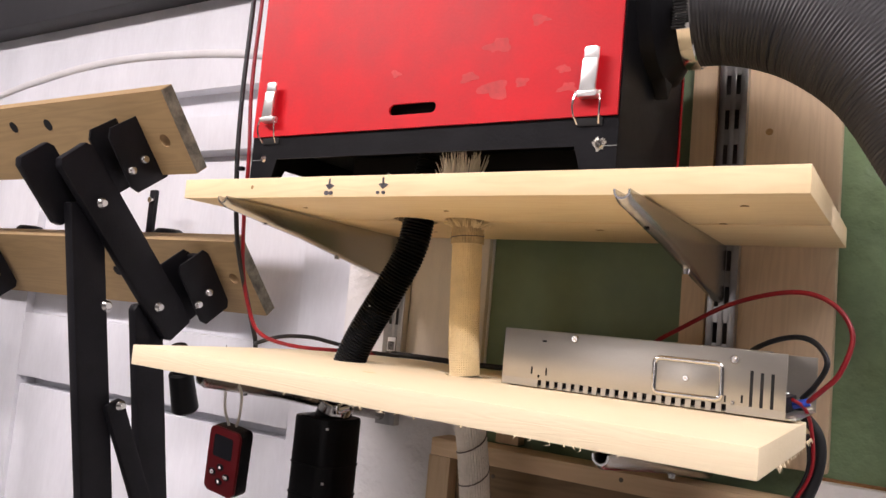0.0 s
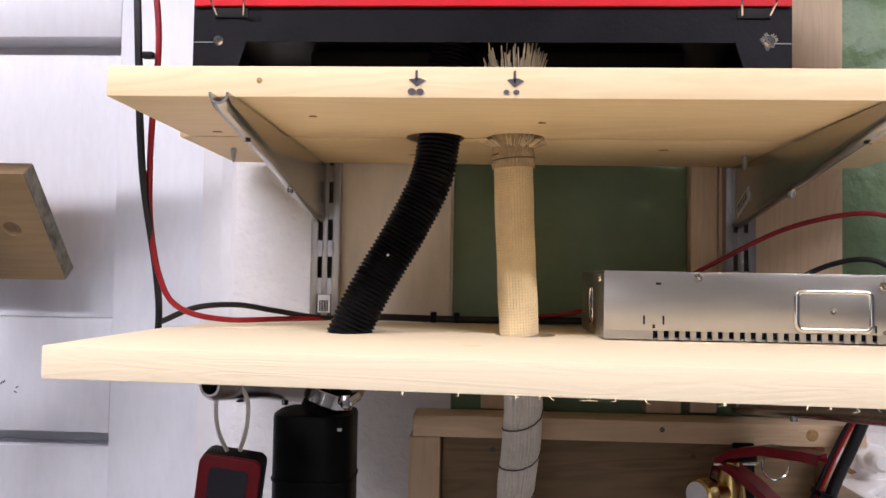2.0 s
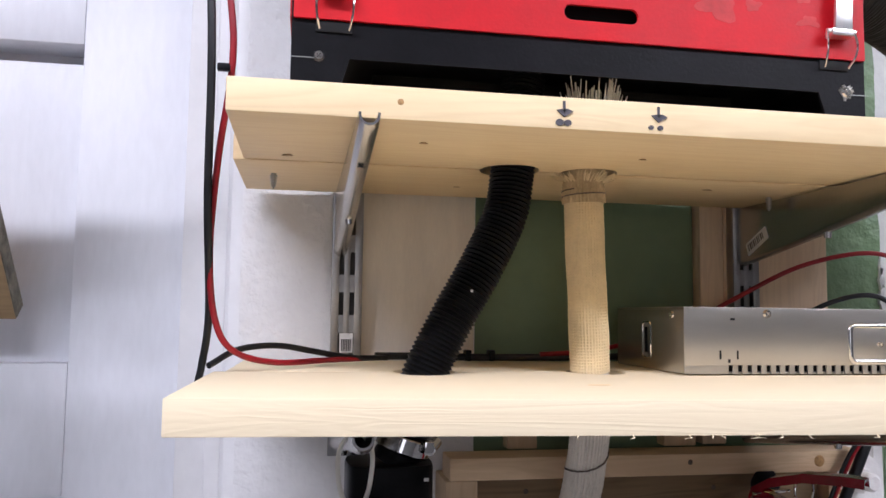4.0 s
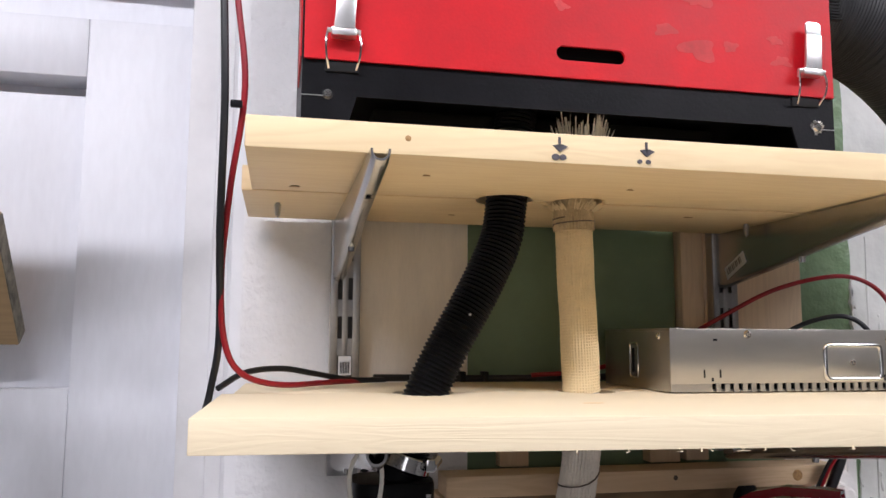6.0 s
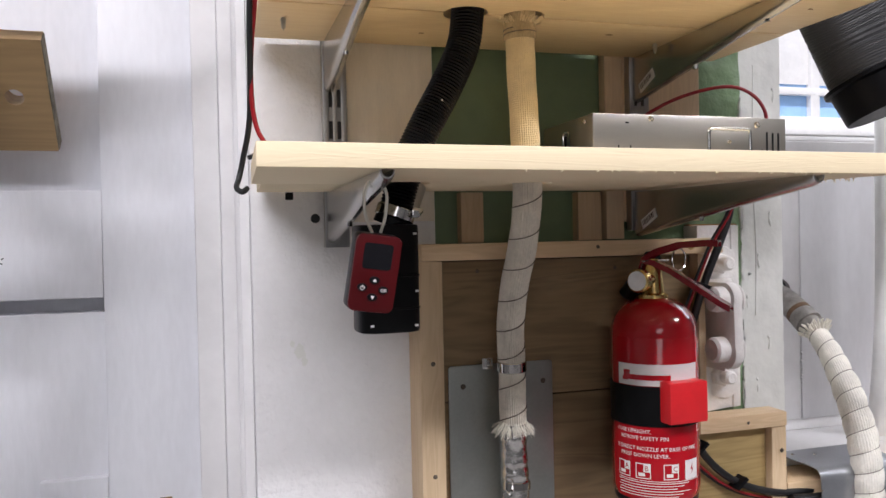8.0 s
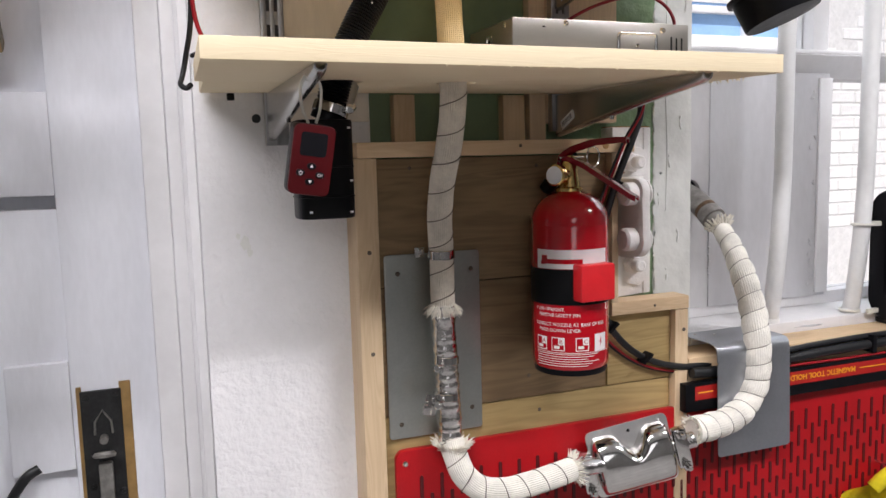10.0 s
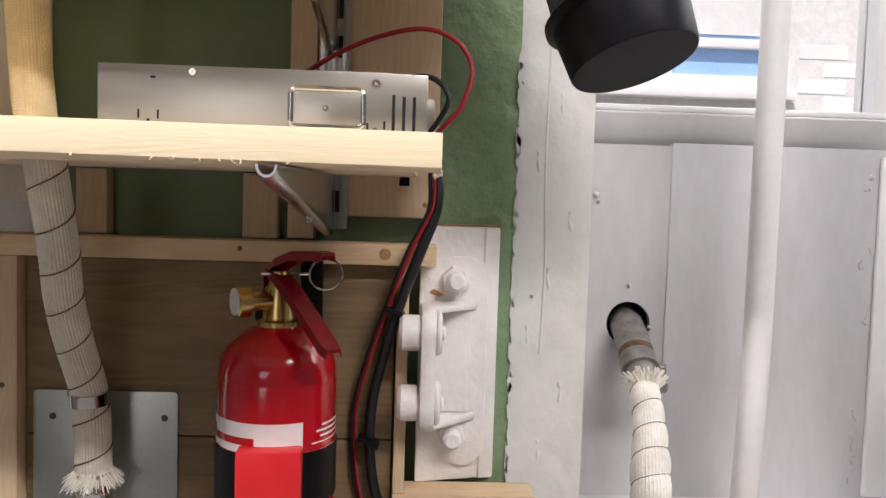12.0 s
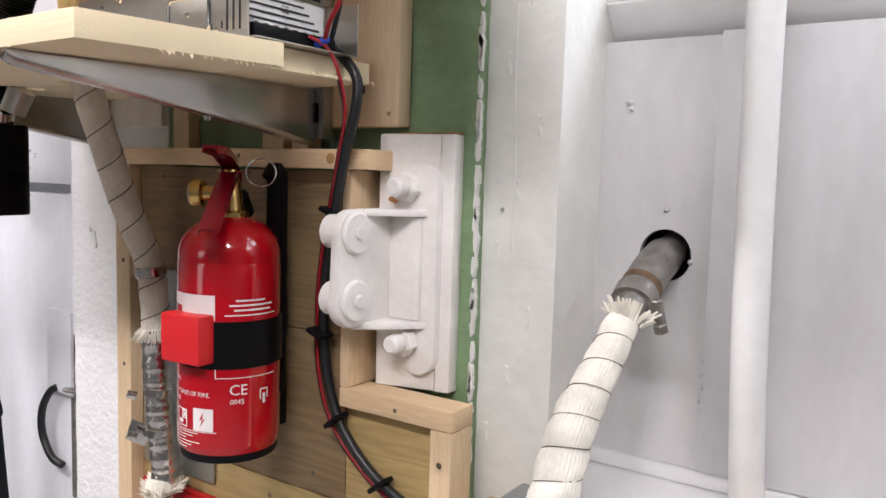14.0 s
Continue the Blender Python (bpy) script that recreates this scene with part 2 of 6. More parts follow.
PEG = mat("red_pegboard_plastic", (0.42, 0.006, 0.010), 0.36, 0, 0.12, 12, 0.1, 350)
PEGSLOT = mat("dark_red_slot", (0.10, 0.003, 0.005), 0.6, 0, 0.2, 60, 0.0)
TOOLRED = mat("tool_holder_red", (0.42, 0.012, 0.010), 0.4, 0, 0.1, 30, 0.0)
AMBER = mat("amber_print", (0.85, 0.36, 0.02), 0.5, 0, 0.05, 60, 0.0)
YELLOW = mat("yellow_cloth", (0.75, 0.60, 0.01), 0.9, 0, 0.15, 40, 0.8, 120, depth=0.002)
RUBBLE = mat("concrete_floor", (0.33, 0.32, 0.31), 0.8, 0, 0.2, 5, 0.3, 60)
CEIL = mat("white_ceiling", (0.78, 0.78, 0.77), 0.8, 0, 0.04, 4, 0.2, 40)
BARPAINT = mat("white_painted_bar", (0.80, 0.80, 0.79), 0.35, 0, 0.06, 20, 0.3, 90, depth=0.001)
OLDIRON = mat("black_latch_iron", (0.022, 0.022, 0.022), 0.45, 0.3, 0.4, 50, 0.4, 200)
LATCHGREY = mat("worn_latch_metal", (0.26, 0.25, 0.23), 0.45, 0.6, 0.3, 80, 0.3, 200)
BAREWOOD = mat("bare_varnished_wood", (0.30, 0.18, 0.06), 0.5, 0, 0.25, 30, 0.2, 150)
BRICKW = mat("white_painted_brick", (0.80, 0.79, 0.78), 0.8, 0, 0.06, 14, 0.6, 60, island=0.05, depth=0.003)
MORTAR = mat("pale_mortar", (0.70, 0.69, 0.68), 0.9, 0, 0.1, 30, 0.5, 90)
DARKBEAM = mat("dark_grey_beam", (0.03, 0.03, 0.034), 0.6, 0, 0.2, 10, 0.2, 60)
FIBRE = mat("frayed_fibre", (0.82, 0.78, 0.68), 0.9, 0, 0.15, 80, 0.0)
BLUEPANE = mat("blue_window_glass", (0.30, 0.50, 0.80), 0.1, 0, 0.2, 2, 0.0)


def glass():
    m = bpy.data.materials.new("clear_glass")
    m.use_nodes = True
    b = m.node_tree.nodes["Principled BSDF"]
    b.inputs["Base Color"].default_value = (1, 1, 1, 1)
    b.inputs["Roughness"].default_value, b.inputs["Transmission Weight"].default_value, b.inputs["IOR"].default_value = 0.0, 1.0, 1.02
    return m


GLASS = glass()

# ---- mesh helpers ----


def box(x0, x1, y0, y1, z0, z1, bev=0.001, seg=2):
    bm = bmesh.new()
    bmesh.ops.create_cube(bm, size=1.0)
    for v in bm.verts:
        v.co = ((x0 + x1) / 2 + v.co.x * (x1 - x0), (y0 + y1) / 2 + v.co.y * (y1 - y0), (z0 + z1) / 2 + v.co.z * (z1 - z0))
    bev = min(bev, 0.45 * min(abs(x1 - x0), abs(y1 - y0), abs(z1 - z0)))
    if bev > 0:
        bmesh.ops.bevel(bm, geom=bm.edges[:], offset=bev, segments=seg, affect="EDGES", profile=0.6)
    return bm


def prism(outline, axis, a, b, bev=0.0):
    """A flat outline pushed along an axis. axis x: outline in (y, z); y: (x, z); z: (x, y)."""
    bm = bmesh.new()

    def at(p, d):
        return {"x": (d, p[0], p[1]), "y": (p[0], d, p[1]), "z": (p[0], p[1], d)}[axis]
    lo, hi = [bm.verts.new(at(p, a)) for p in outline], [bm.verts.new(at(p, b)) for p in outline]
    n = len(outline)
    bm.faces.new(lo), bm.faces.new(list(reversed(hi)))
    for i in range(n):
        bm.faces.new((lo[i], hi[i], hi[(i + 1) % n], lo[(i + 1) % n]))
    bmesh.ops.recalc_face_normals(bm, faces=bm.faces[:])
    if bev:
        rim = [e for e in bm.edges if len(e.link_faces) == 2 and e.calc_face_angle(0) > 0.6]
        bmesh.ops.bevel(bm, geom=rim, offset=bev, segments=2, affect="EDGES", profile=0.6)
    return bm


def joined(*bms):
    out = bms[0]
    for other in bms[1:]:
        me = bpy.data.meshes.new("join")
        other.to_mesh(me)
        other.free()
        out.from_mesh(me)
        bpy.data.meshes.remove(me)
    return out


def moved(bm, m):
    bmesh.ops.transform(bm, matrix=m, verts=bm.verts[:])
    return bm


def smooth_path(points, steps=8):
    """A curve that glides through the points."""
    p = [Vector(q) for q in points]
    p = [2 * p[0] - p[1]] + p + [2 * p[-1] - p[-2]]
    out = []
    for i in range(1, len(p) - 2):
        for k in range(steps):
            t = k / steps
            out.append(0.5 * (2 * p[i] + (p[i + 1] - p[i - 1]) * t + (2 * p[i - 1] - 5 * p[i] + 4 * p[i + 1] - p[i + 2]) * t * t
                              + (3 * p[i] - p[i - 1] - 3 * p[i + 1] + p[i + 2]) * t ** 3))
    return out + [p[-2]]


def resampled(path, step):
    out, left = [path[0].copy()], step
    for a, b in zip(path, path[1:]):
        d = (b - a).length
        pos = 0.0
        while d - pos >= left:
            pos += left
            out.append(a.lerp(b, pos / d))
            left = step
        left -= d - pos
    return out


def frames_along(path):
    """Tangent and two sides at each point, with no twist."""
    out, side = [], None
    for i, p in enumerate(path):
        t = (path[min(i + 1, len(path) - 1)] - path[max(i - 1, 0)]).normalized()
        if side is None:
            side = t.orthogonal().normalized()
        side = (side - t * side.dot(t)).normalized()
        out.append((p, t, side, t.cross(side)))
    return out


def sweep(path, radius, seg=16, caps=True, closed=False):
    """A round tube along a path; radius: a number or a function of the index."""
    bm = bmesh.new()
    rings = []
    for i, (p, t, u, v) in enumerate(frames_along(path)):
        r = radius(i) if callable(radius) else radius
        rings.append([bm.verts.new(p + (u * math.cos(2 * math.pi * k / seg) + v * math.sin(2 * math.pi * k / seg)) * r) for k in range(seg)])
    for a, b in zip(rings, rings[1:] + ([rings[0]] if closed else [])):
        for k in range(seg):
            bm.faces.new((a[k], a[(k + 1) % seg], b[(k + 1) % seg], b[k]))
    if caps and not closed:
        bm.faces.new(list(reversed(rings[0]))), bm.faces.new(rings[-1])
    return bm


def rod(a, b, r, r2=None, seg=20, bev=0.0):
    a, b = Vector(a), Vector(b)
    d = (b - a).normalized()
    e = min(bev, (b - a).length * 0.4)
    r2 = r if r2 is None else r2
    if not e:
        return sweep([a, b], lambda i: (r, r2)[i], seg)
    return sweep([a, a + d * e, b - d * e, b], lambda i: (r - e, r, r2, r2 - e)[i], seg)


def lathe(profile, x, y, seg=48):
    """Radius and height pairs turned about an upright axis."""
    bm = bmesh.new()
    rings = [[bm.verts.new((x + r * math.cos(2 * math.pi * k / seg), y + r * math.sin(2 * math.pi * k / seg), z)) for k in range(seg)] for r, z in profile]
    for a, b in zip(rings, rings[1:]):
        for k in range(seg):
            bm.faces.new((a[k], a[(k + 1) % seg], b[(k + 1) % seg], b[k]))
    bm.faces.new(list(reversed(rings[0]))), bm.faces.new(rings[-1])
    return bm


def helix(path, radius, pitch, phase=0.0, per=14):
    """Points of a coil round a path."""
    fr = frames_along(resampled(path, pitch / per))
    return [p + (u * math.cos(phase + 2 * math.pi * i / per) + v * math.sin(phase + 2 * math.pi * i / per)) * radius for i, (p, t, u, v) in enumerate(fr)]


def link(name, bm, material, smooth):
    me = bpy.data.meshes.new(name)
    bm.normal_update()
    bm.to_mesh(me)
    bm.free()
    me.materials.append(material)
    if smooth:
        me.shade_smooth()
        me.set_sharp_from_angle(angle=radians(38))
    return new(name, me)


BASE = {}


def thing(name, base, label, category, group="", kind=""):
    """An Empty at the base of a thing made of parts."""
    ob = new(name)
    ob.location = base
    BASE[ob.name] = Vector(base)
    return tagged(ob, label, category, group, kind)


def part(name, bm, material, parent, label="", smooth=True):
    ob = link(name, bm, material, smooth)
    ob.parent = parent
    if parent.name in BASE:
        ob.matrix_parent_inverse = Matrix.Translation(-BASE[parent.name])
    return tagged(ob, label)


def whole(name, bm, material, label, category, group="", kind="", smooth=True):
    return tagged(link(name, bm, material, smooth), label, category, group, kind)


def arc(cx, cy, r, a0, a1, n=10):
    return [(cx + r * math.cos(radians(a0 + (a1 - a0) * i / n)), cy + r * math.sin(radians(a0 + (a1 - a0) * i / n))) for i in range(n + 1)]


def rounded(x0, x1, z0, z1, r, n=5):
    """The outline of a rectangle with round corners."""
    return arc(x1 - r, z1 - r, r, 0, 90, n) + arc(x0 + r, z1 - r, r, 90, 180, n) + arc(x0 + r, z0 + r, r, 180, 270, n) + arc(x1 - r, z0 + r, r, 270, 360, n)


def screw(x, y, z, r, out=(0, -1, 0), proud=0.0016):
    """A low round screw head with a cross recess."""
    n = Vector(out).normalized()
    c = Vector((x, y, z))
    bm = rod(c, c + n * proud, r, r * 0.7, 14)
    u = n.orthogonal().normalized()
    v = n.cross(u)
    for w in (u, v):
        bm = joined(bm, rod(c + n * proud - w * r * 0.5, c + n * proud + w * r * 0.5, r * 0.10, None, 6))
    return bm


def letters(text, size, heavy=0.0):
    """Flat letters in the built-in font, as a mesh, from their lower left."""
    cu = bpy.data.curves.new("letters", "FONT")
    cu.body, cu.size, cu.resolution_u, cu.offset = text, size, 2, heavy
    ob = bpy.data.objects.new("letters", cu)
    me = bpy.data.meshes.new_from_object(ob)
    bpy.data.objects.remove(ob)
    bm = bmesh.new()
    bm.from_mesh(me)
    bpy.data.meshes.remove(me)
    return bm


def band(x0, x1, y0, y1):
    """A flat rectangle split into strips, to be bent."""
    bm = bmesh.new()
    n = max(1, int((x1 - x0) / 0.004))
    xs = [x0 + (x1 - x0) * i / n for i in range(n + 1)]
    lo, hi = [bm.verts.new((x, y0, 0)) for x in xs], [bm.verts.new((x, y1, 0)) for x in xs]
    for i in range(n):
        bm.faces.new((lo[i], lo[i + 1], hi[i + 1], hi[i]))
    return bm

def blotch(cx, cz, r, seed, squash=0.8, n=26):
    """An uneven outline, for a stain or a chip."""
    return [(cx + r * (0.7 + 0.5 * noise.noise(Vector((math.cos(2 * math.pi * k / n) * 1.7 + seed, math.sin(2 * math.pi * k / n) * 1.7, seed)))) * math.cos(2 * math.pi * k / n),
             cz + squash * r * (0.7 + 0.5 * noise.noise(Vector((math.cos(2 * math.pi * k / n) * 1.7 - seed, math.sin(2 * math.pi * k / n) * 1.7, seed)))) * math.sin(2 * math.pi * k / n)) for k in range(n)]


# ---- the large structure ----
S = dict(kind="structure")
whole("floor", box(-2.6, 2.4, -2.6, 1.0, -0.1, 0.0, 0), RUBBLE, "grey concrete workshop floor", "floor", **S)
whole("ceiling", box(-2.6, 2.4, -2.6, 1.0, 2.6, 2.7, 0), CEIL, "white painted ceiling", "ceiling", **S)
# Closing walls out of view, kept dark to cut fill light and reflections.
whole("wall_south", box(-2.6, 2.4, -2.7, -2.6, 0, 2.6, 0), ROOMGREY, "unseen workshop wall, dark grey to cut fill light", "wall", **S)
whole("wall_west", box(-2.7, -2.6, -2.7, 1.0, 0, 2.6, 0), ROOMGREY, "unseen workshop wall, dark grey to cut fill light", "wall", **S)
whole("wall_east", box(2.4, 2.5, -2.7, 1.0, 0, 2.6, 0), ROOMGREY, "unseen workshop wall, dark grey to cut fill light", "wall", **S)


def rough_wall(x0, x1, z0, z1, y, back, step, relief, size, seed):
    """A lumpy painted wall: a fine sheet pushed in and out, closed behind."""
    bm = bmesh.new()
    nx, nz = max(2, int((x1 - x0) / step)), max(2, int((z1 - z0) / step))
    grid = []
    for j in range(nz + 1):
        row = []
        for i in range(nx + 1):
            x, z = x0 + (x1 - x0) * i / nx, z0 + (z1 - z0) * j / nz
            d = noise.fractal(Vector((x * size + seed, seed, z * size)), 0.8, 2.0, 4)
            row.append(bm.verts.new((x, y - relief * max(-0.5, d), z)))
        grid.append(row)
    for j in range(nz):
        for i in range(nx):
            bm.faces.new((grid[j][i], grid[j][i + 1], grid[j + 1][i + 1], grid[j + 1][i]))
    c = [bm.verts.new((x, back, z)) for x, z in ((x0, z0), (x1, z0), (x1, z1), (x0, z1))]
    bm.faces.new(reversed(c))
    bm.faces.new([*reversed(grid[0]), c[0], c[1]])
    bm.faces.new([*grid[-1], c[2], c[3]])
    bm.faces.new([row[0] for row in grid] + [c[3], c[0]])
    bm.faces.new([row[-1] for row in reversed(grid)] + [c[1], c[2]])
    bmesh.ops.recalc_face_normals(bm, faces=bm.faces[:])
    return bm


whole("wall_north_plaster", rough_wall(-0.61, -0.408, 0.75, 2.0, 0.755, 0.85, 0.005, 0.0009, 55, 3.0), PLASTER,
      "thickly painted rough white plaster wall", "wall", **S)
whole("wall_north_lower", joined(box(-0.61, -0.408, 0.757, 0.85, 0.0, 0.75, 0), box(-0.61, -0.408, 0.757, 0.85, 2.0, 2.6, 0)), PLASTER,
      "white painted wall", "wall", **S)
whole("wall_north_green", joined(rough_wall(-0.408, 0.010, 1.0, 2.0, 0.768, 0.9, 0.005, 0.0024, 26, 9.0), box(-0.408, 0.014, 0.78, 0.9, 2.0, 2.6, 0),
      box(-0.408, 0.014, 0.78, 0.9, 0.0, 1.0, 0)), GREEN, "lumpy green painted wall", "wall", **S)
whole("green_board", box(-0.408, -0.198, 0.757, 0.763, 1.36, 2.0, 0.001), SMOOTHGREEN, "flat dull green painted board", "board", **S)
whole("wall_pillar", joined(rough_wall(0.010, 0.083, 1.0, 2.2, 0.779, 1.0, 0.005, 0.0012, 30, 5.0), box(0.014, 0.083, 0.781, 1.0, 2.2, 2.6, 0),
      box(0.014, 0.083, 0.781, 1.0, 0.0, 1.0, 0)), PILLAR, "white gloss painted pillar beside the window", "wall", **S)
whole("wall_drip", sweep(smooth_path([(0.040, 0.7788, 1.60), (0.038, 0.7785, 1.45), (0.041, 0.7786, 1.36), (0.039, 0.7788, 1.27)], 8), 0.0011, 8), PILLAR,
      "thick run of old white paint", "trim", **S)

# below and above the window
whole("wall_under_window", box(0.083, 2.4, 0.80, 1.0, 0.0, 1.06, 0.002), PILLAR, "white painted wall under the window", "wall", **S)
whole("wall_over_window", box(0.083, 2.4, 0.86, 1.0, 2.25, 2.6, 0), PILLAR, "white painted wall over the window", "wall", **S)
whole("window_sill", box(0.083, 2.4, 0.775, 0.885, 1.06, 1.083, 0.004), TRIMWHITE, "white painted window sill", "sill", **S)

window = thing("window_1", (0.8, 0.88, 1.083), "white painted window with a boarded lower pane", "window", kind="structure")
part("window_frame", prism([(0.859, 1.513), (0.859, 1.511), (0.890, 1.474), (0.915, 1.472), (0.915, 1.513)], "x", 0.083, 2.4, 0.0006), TRIMWHITE, window, "white cross rail")
part("window_frame", box(0.083, 2.4, 0.858, 0.885, 1.513, 1.520, 0.003), TRIMWHITE, window)
part("window_frame", box(0.083, 2.4, 0.868, 0.915, 1.083, 1.105, 0.003), TRIMWHITE, window)
part("window_frame", box(0.083, 2.4, 0.868, 0.915, 2.21, 2.25, 0.003), TRIMWHITE, window)
part("window_frame", box(0.083, 0.098, 0.868, 0.915, 1.513, 2.21, 0.003), TRIMWHITE, window)
for mx in (0.405, 0.92, 1.42, 1.92):
    for mz0, mz1 in ((1.105, 1.4735), (1.5205, 2.21)):
        part("window_frame", box(mx, mx + 0.034, 0.8705, 0.9125, mz0, mz1, 0.003), TRIMWHITE, window)
for gx0, gx1 in ((0.098, 0.405), (0.439, 0.92), (0.954, 1.42), (1.454, 1.92), (1.954, 2.4)):
    for gz0, gz1 in ((1.105, 1.4715), (1.520, 2.21)):
        if gx0 < 0.1 and gz0 < 1.2:
            continue
        pane = part("pane", box(gx0, gx1, 0.893, 0.896, gz0, gz1, 0), GLASS, window, "clear glass")
        pane.visible_shadow = False

# the boarded pane, with the pipe's hole cut through it
HX, HZ, HR = 0.148, 1.288, 0.0235


def holed_sheet(x0, x1, z0, z1, y0, y1, hx, hz, r, n=24):
    """A sheet with one round hole: a ring of faces from the hole to the rim."""
    bm = bmesh.new()

    def rim(a):
        c, s = math.cos(a), math.sin(a)
        k = min(((x1 - hx) / c if c > 1e-6 else (x0 - hx) / c if c < -1e-6 else 9), ((z1 - hz) / s if s > 1e-6 else (z0 - hz) / s if s < -1e-6 else 9))
        return hx + c * k, hz + s * k
    angles = sorted([2 * math.pi * i / n for i in range(n)] + [math.atan2(cz - hz, cx - hx) % (2 * math.pi) for cx in (x0, x1) for cz in (z0, z1)])
    loops = []
    for y in (y0, y1):
        loops.append(([bm.verts.new((hx + r * math.cos(a), y, hz + r * math.sin(a))) for a in angles], [bm.verts.new((rim(a)[0], y, rim(a)[1])) for a in angles]))
    m = len(angles)
    for i in range(m):
        j = (i + 1) % m
        bm.faces.new((loops[0][0][i], loops[0][0][j], loops[0][1][j], loops[0][1][i]))
        bm.faces.new((loops[1][0][i], loops[1][1][i], loops[1][1][j], loops[1][0][j]))
        bm.faces.new((loops[0][0][i], loops[1][0][i], loops[1][0][j], loops[0][0][j]))
        bm.faces.new((loops[0][1][i], loops[0][1][j], loops[1][1][j], loops[1][1][i]))
    bmesh.ops.recalc_face_normals(bm, faces=bm.faces[:])
    return bm


part("panel", holed_sheet(0.083, 0.189, 1.100, 1.4785, 0.866, 0.874, HX, HZ, HR), PANELW, window, "off-white panel with a round pipe hole", False)
part("panel", box(0.187, 0.437, 0.8635, 0.872, 1.100, 1.4815, 0.0012), PANELGREY, window, "stained grey-white painted panel")
part("stile", box(0.4115, 0.4385, 0.8585, 0.8632, 1.1055, 1.4735, 0.0015), TRIMWHITE, window, "lumpy white painted stile")
part("paint_flake", prism(blotch(0.278, 0.738, 0.036, 6.0, 0.22), "z", 1.0832, 1.0838), PANELGREY, window, "grey patch of peeled sill paint")
# Black sheet added behind, so the pipe hole reads as dark.
part("backing_panel", box(0.083, 0.405, 0.8965, 0.904, 1.105, 1.4715, 0), BLACKIN, window, "black sheet added as the dark behind the pipe hole")
for px, pz, pr in ((0.147, 1.329, 0.0026), (0.171, 1.284, 0.0026), (0.403, 1.452, 0.005), (0.401, 1.440, 0.004), (0.108, 1.424, 0.004), (0.110, 1.418, 0.003)):
    part("rivet", rod((px, 0.8665, pz), (px, 0.8612, pz), pr, pr * 0.5, 12, 0.001), PANELW, window)

lumps = random.Random(21)
for k in range(11):
    lx, lz, lr = 0.396 + 0.013 * lumps.random(), 1.12 + 0.345 * lumps.random(), 0.0014 + 0.003 * lumps.random()
    part("paint_lump", moved(prism(blotch(0, 0, lr * 1.6, 2.3 * k, 1.2), "y", -0.0012, 0.0008, 0.0005), Matrix.Translation((lx, 0.8634, lz))), PANELGREY, window, "thick lump of paint")
for k in range(9):
    part("paint_lump", moved(lathe([(0.0020, -0.001), (0.0011, 0.0010), (0.0004, 0.0013)], 0, 0, 10), pose(0.187 + 0.0008 * math.sin(5 * k), 0.8632, 1.155 + 0.0058 * k + 0.004 * math.sin(3 * k), 90)), PANELW, window)
for bx in (0.243, 0.414, 0.64, 0.87):
    g = thing("window_bar", (bx, 0.766, 1.083), "white painted round upright security bar at the window", "bar", "bars in front of the window")
    part("bar", sweep(smooth_path([(bx + 0.005, 0.792, 1.083), (bx + 0.004, 0.785, 1.12), (bx + 0.002, 0.770, 1.25), (bx, 0.764, 1.45), (bx - 0.001, 0.764, 1.8), (bx, 0.80, 2.25)], 8), 0.0128, 20), BARPAINT, g)
    part("foot_weld", lathe([(0.016, 1.0825), (0.0155, 1.087), (0.0132, 1.092)], bx + 0.005, 0.792, 20), BARPAINT, g, "lumpy painted foot of the bar")

# outside: a white brick house across the yard
whole("ground", box(-30, 30, 1.0, 60, -0.2, -0.1, 0), RUBBLE, "grey paved yard outside", "ground", **S)
house = thing("house", (1.2, 3.4, 0), "white painted brick house across the yard", "house")
part("wall", joined(box(-2, 6, 3.42, 3.8, -0.1, 1.95, 0), box(-2, 0.5, 3.42, 3.8, 1.95, 3.0, 0), box(1.5, 2.05, 3.42, 3.8, 1.95, 3.0, 0), box(3.1, 6, 3.42, 3.8, 1.95, 3.0, 0), box(-2, 6, 3.42, 3.8, 3.0, 4.6, 0)), MORTAR, house)
part("roof", prism([(3.2, 4.6), (3.9, 4.6), (6.0, 6.2), (5.6, 6.2)], "x", -2.2, 6.2), RUBBLE, house, "grey slate roof")
for wx0, wx1 in ((0.5, 1.5), (2.05, 3.1)):
    mid = (wx0 + wx1) / 2
    win = part("window", joined(box(wx0, wx1, 3.44, 3.5, 1.95, 2.01, 0.004), box(wx0, wx1, 3.44, 3.5, 2.94, 3.0, 0.004), box(wx0, wx0 + 0.06, 3.44, 3.5, 2.01, 2.94, 0.004),
          box(wx1 - 0.06, wx1, 3.44, 3.5, 2.01, 2.94, 0.004), box(mid - 0.03, mid + 0.03, 3.44, 3.5, 2.01, 2.94, 0.004), box(wx0 + 0.06, wx1 - 0.06, 3.438, 3.5, 2.13, 2.17, 0.004)), TRIMWHITE, house, "white window frame")
    part("sill", box(wx0 - 0.05, wx1 + 0.05, 3.36, 3.44, 1.90, 1.95, 0.006), TRIMWHITE, win)
    # White panel added for the blown-out look of the upper glass.
    part("blind", box(wx0 + 0.06, wx1 - 0.06, 3.462, 3.468, 2.19, 2.94, 0.001), TRIMWHITE, win, "white panel standing for glare on the upper glass")
    part("pane", box(wx0 + 0.03, wx1 - 0.03, 3.475, 3.48, 1.98, 2.97, 0), BLUEPANE, win, "bluish glass")

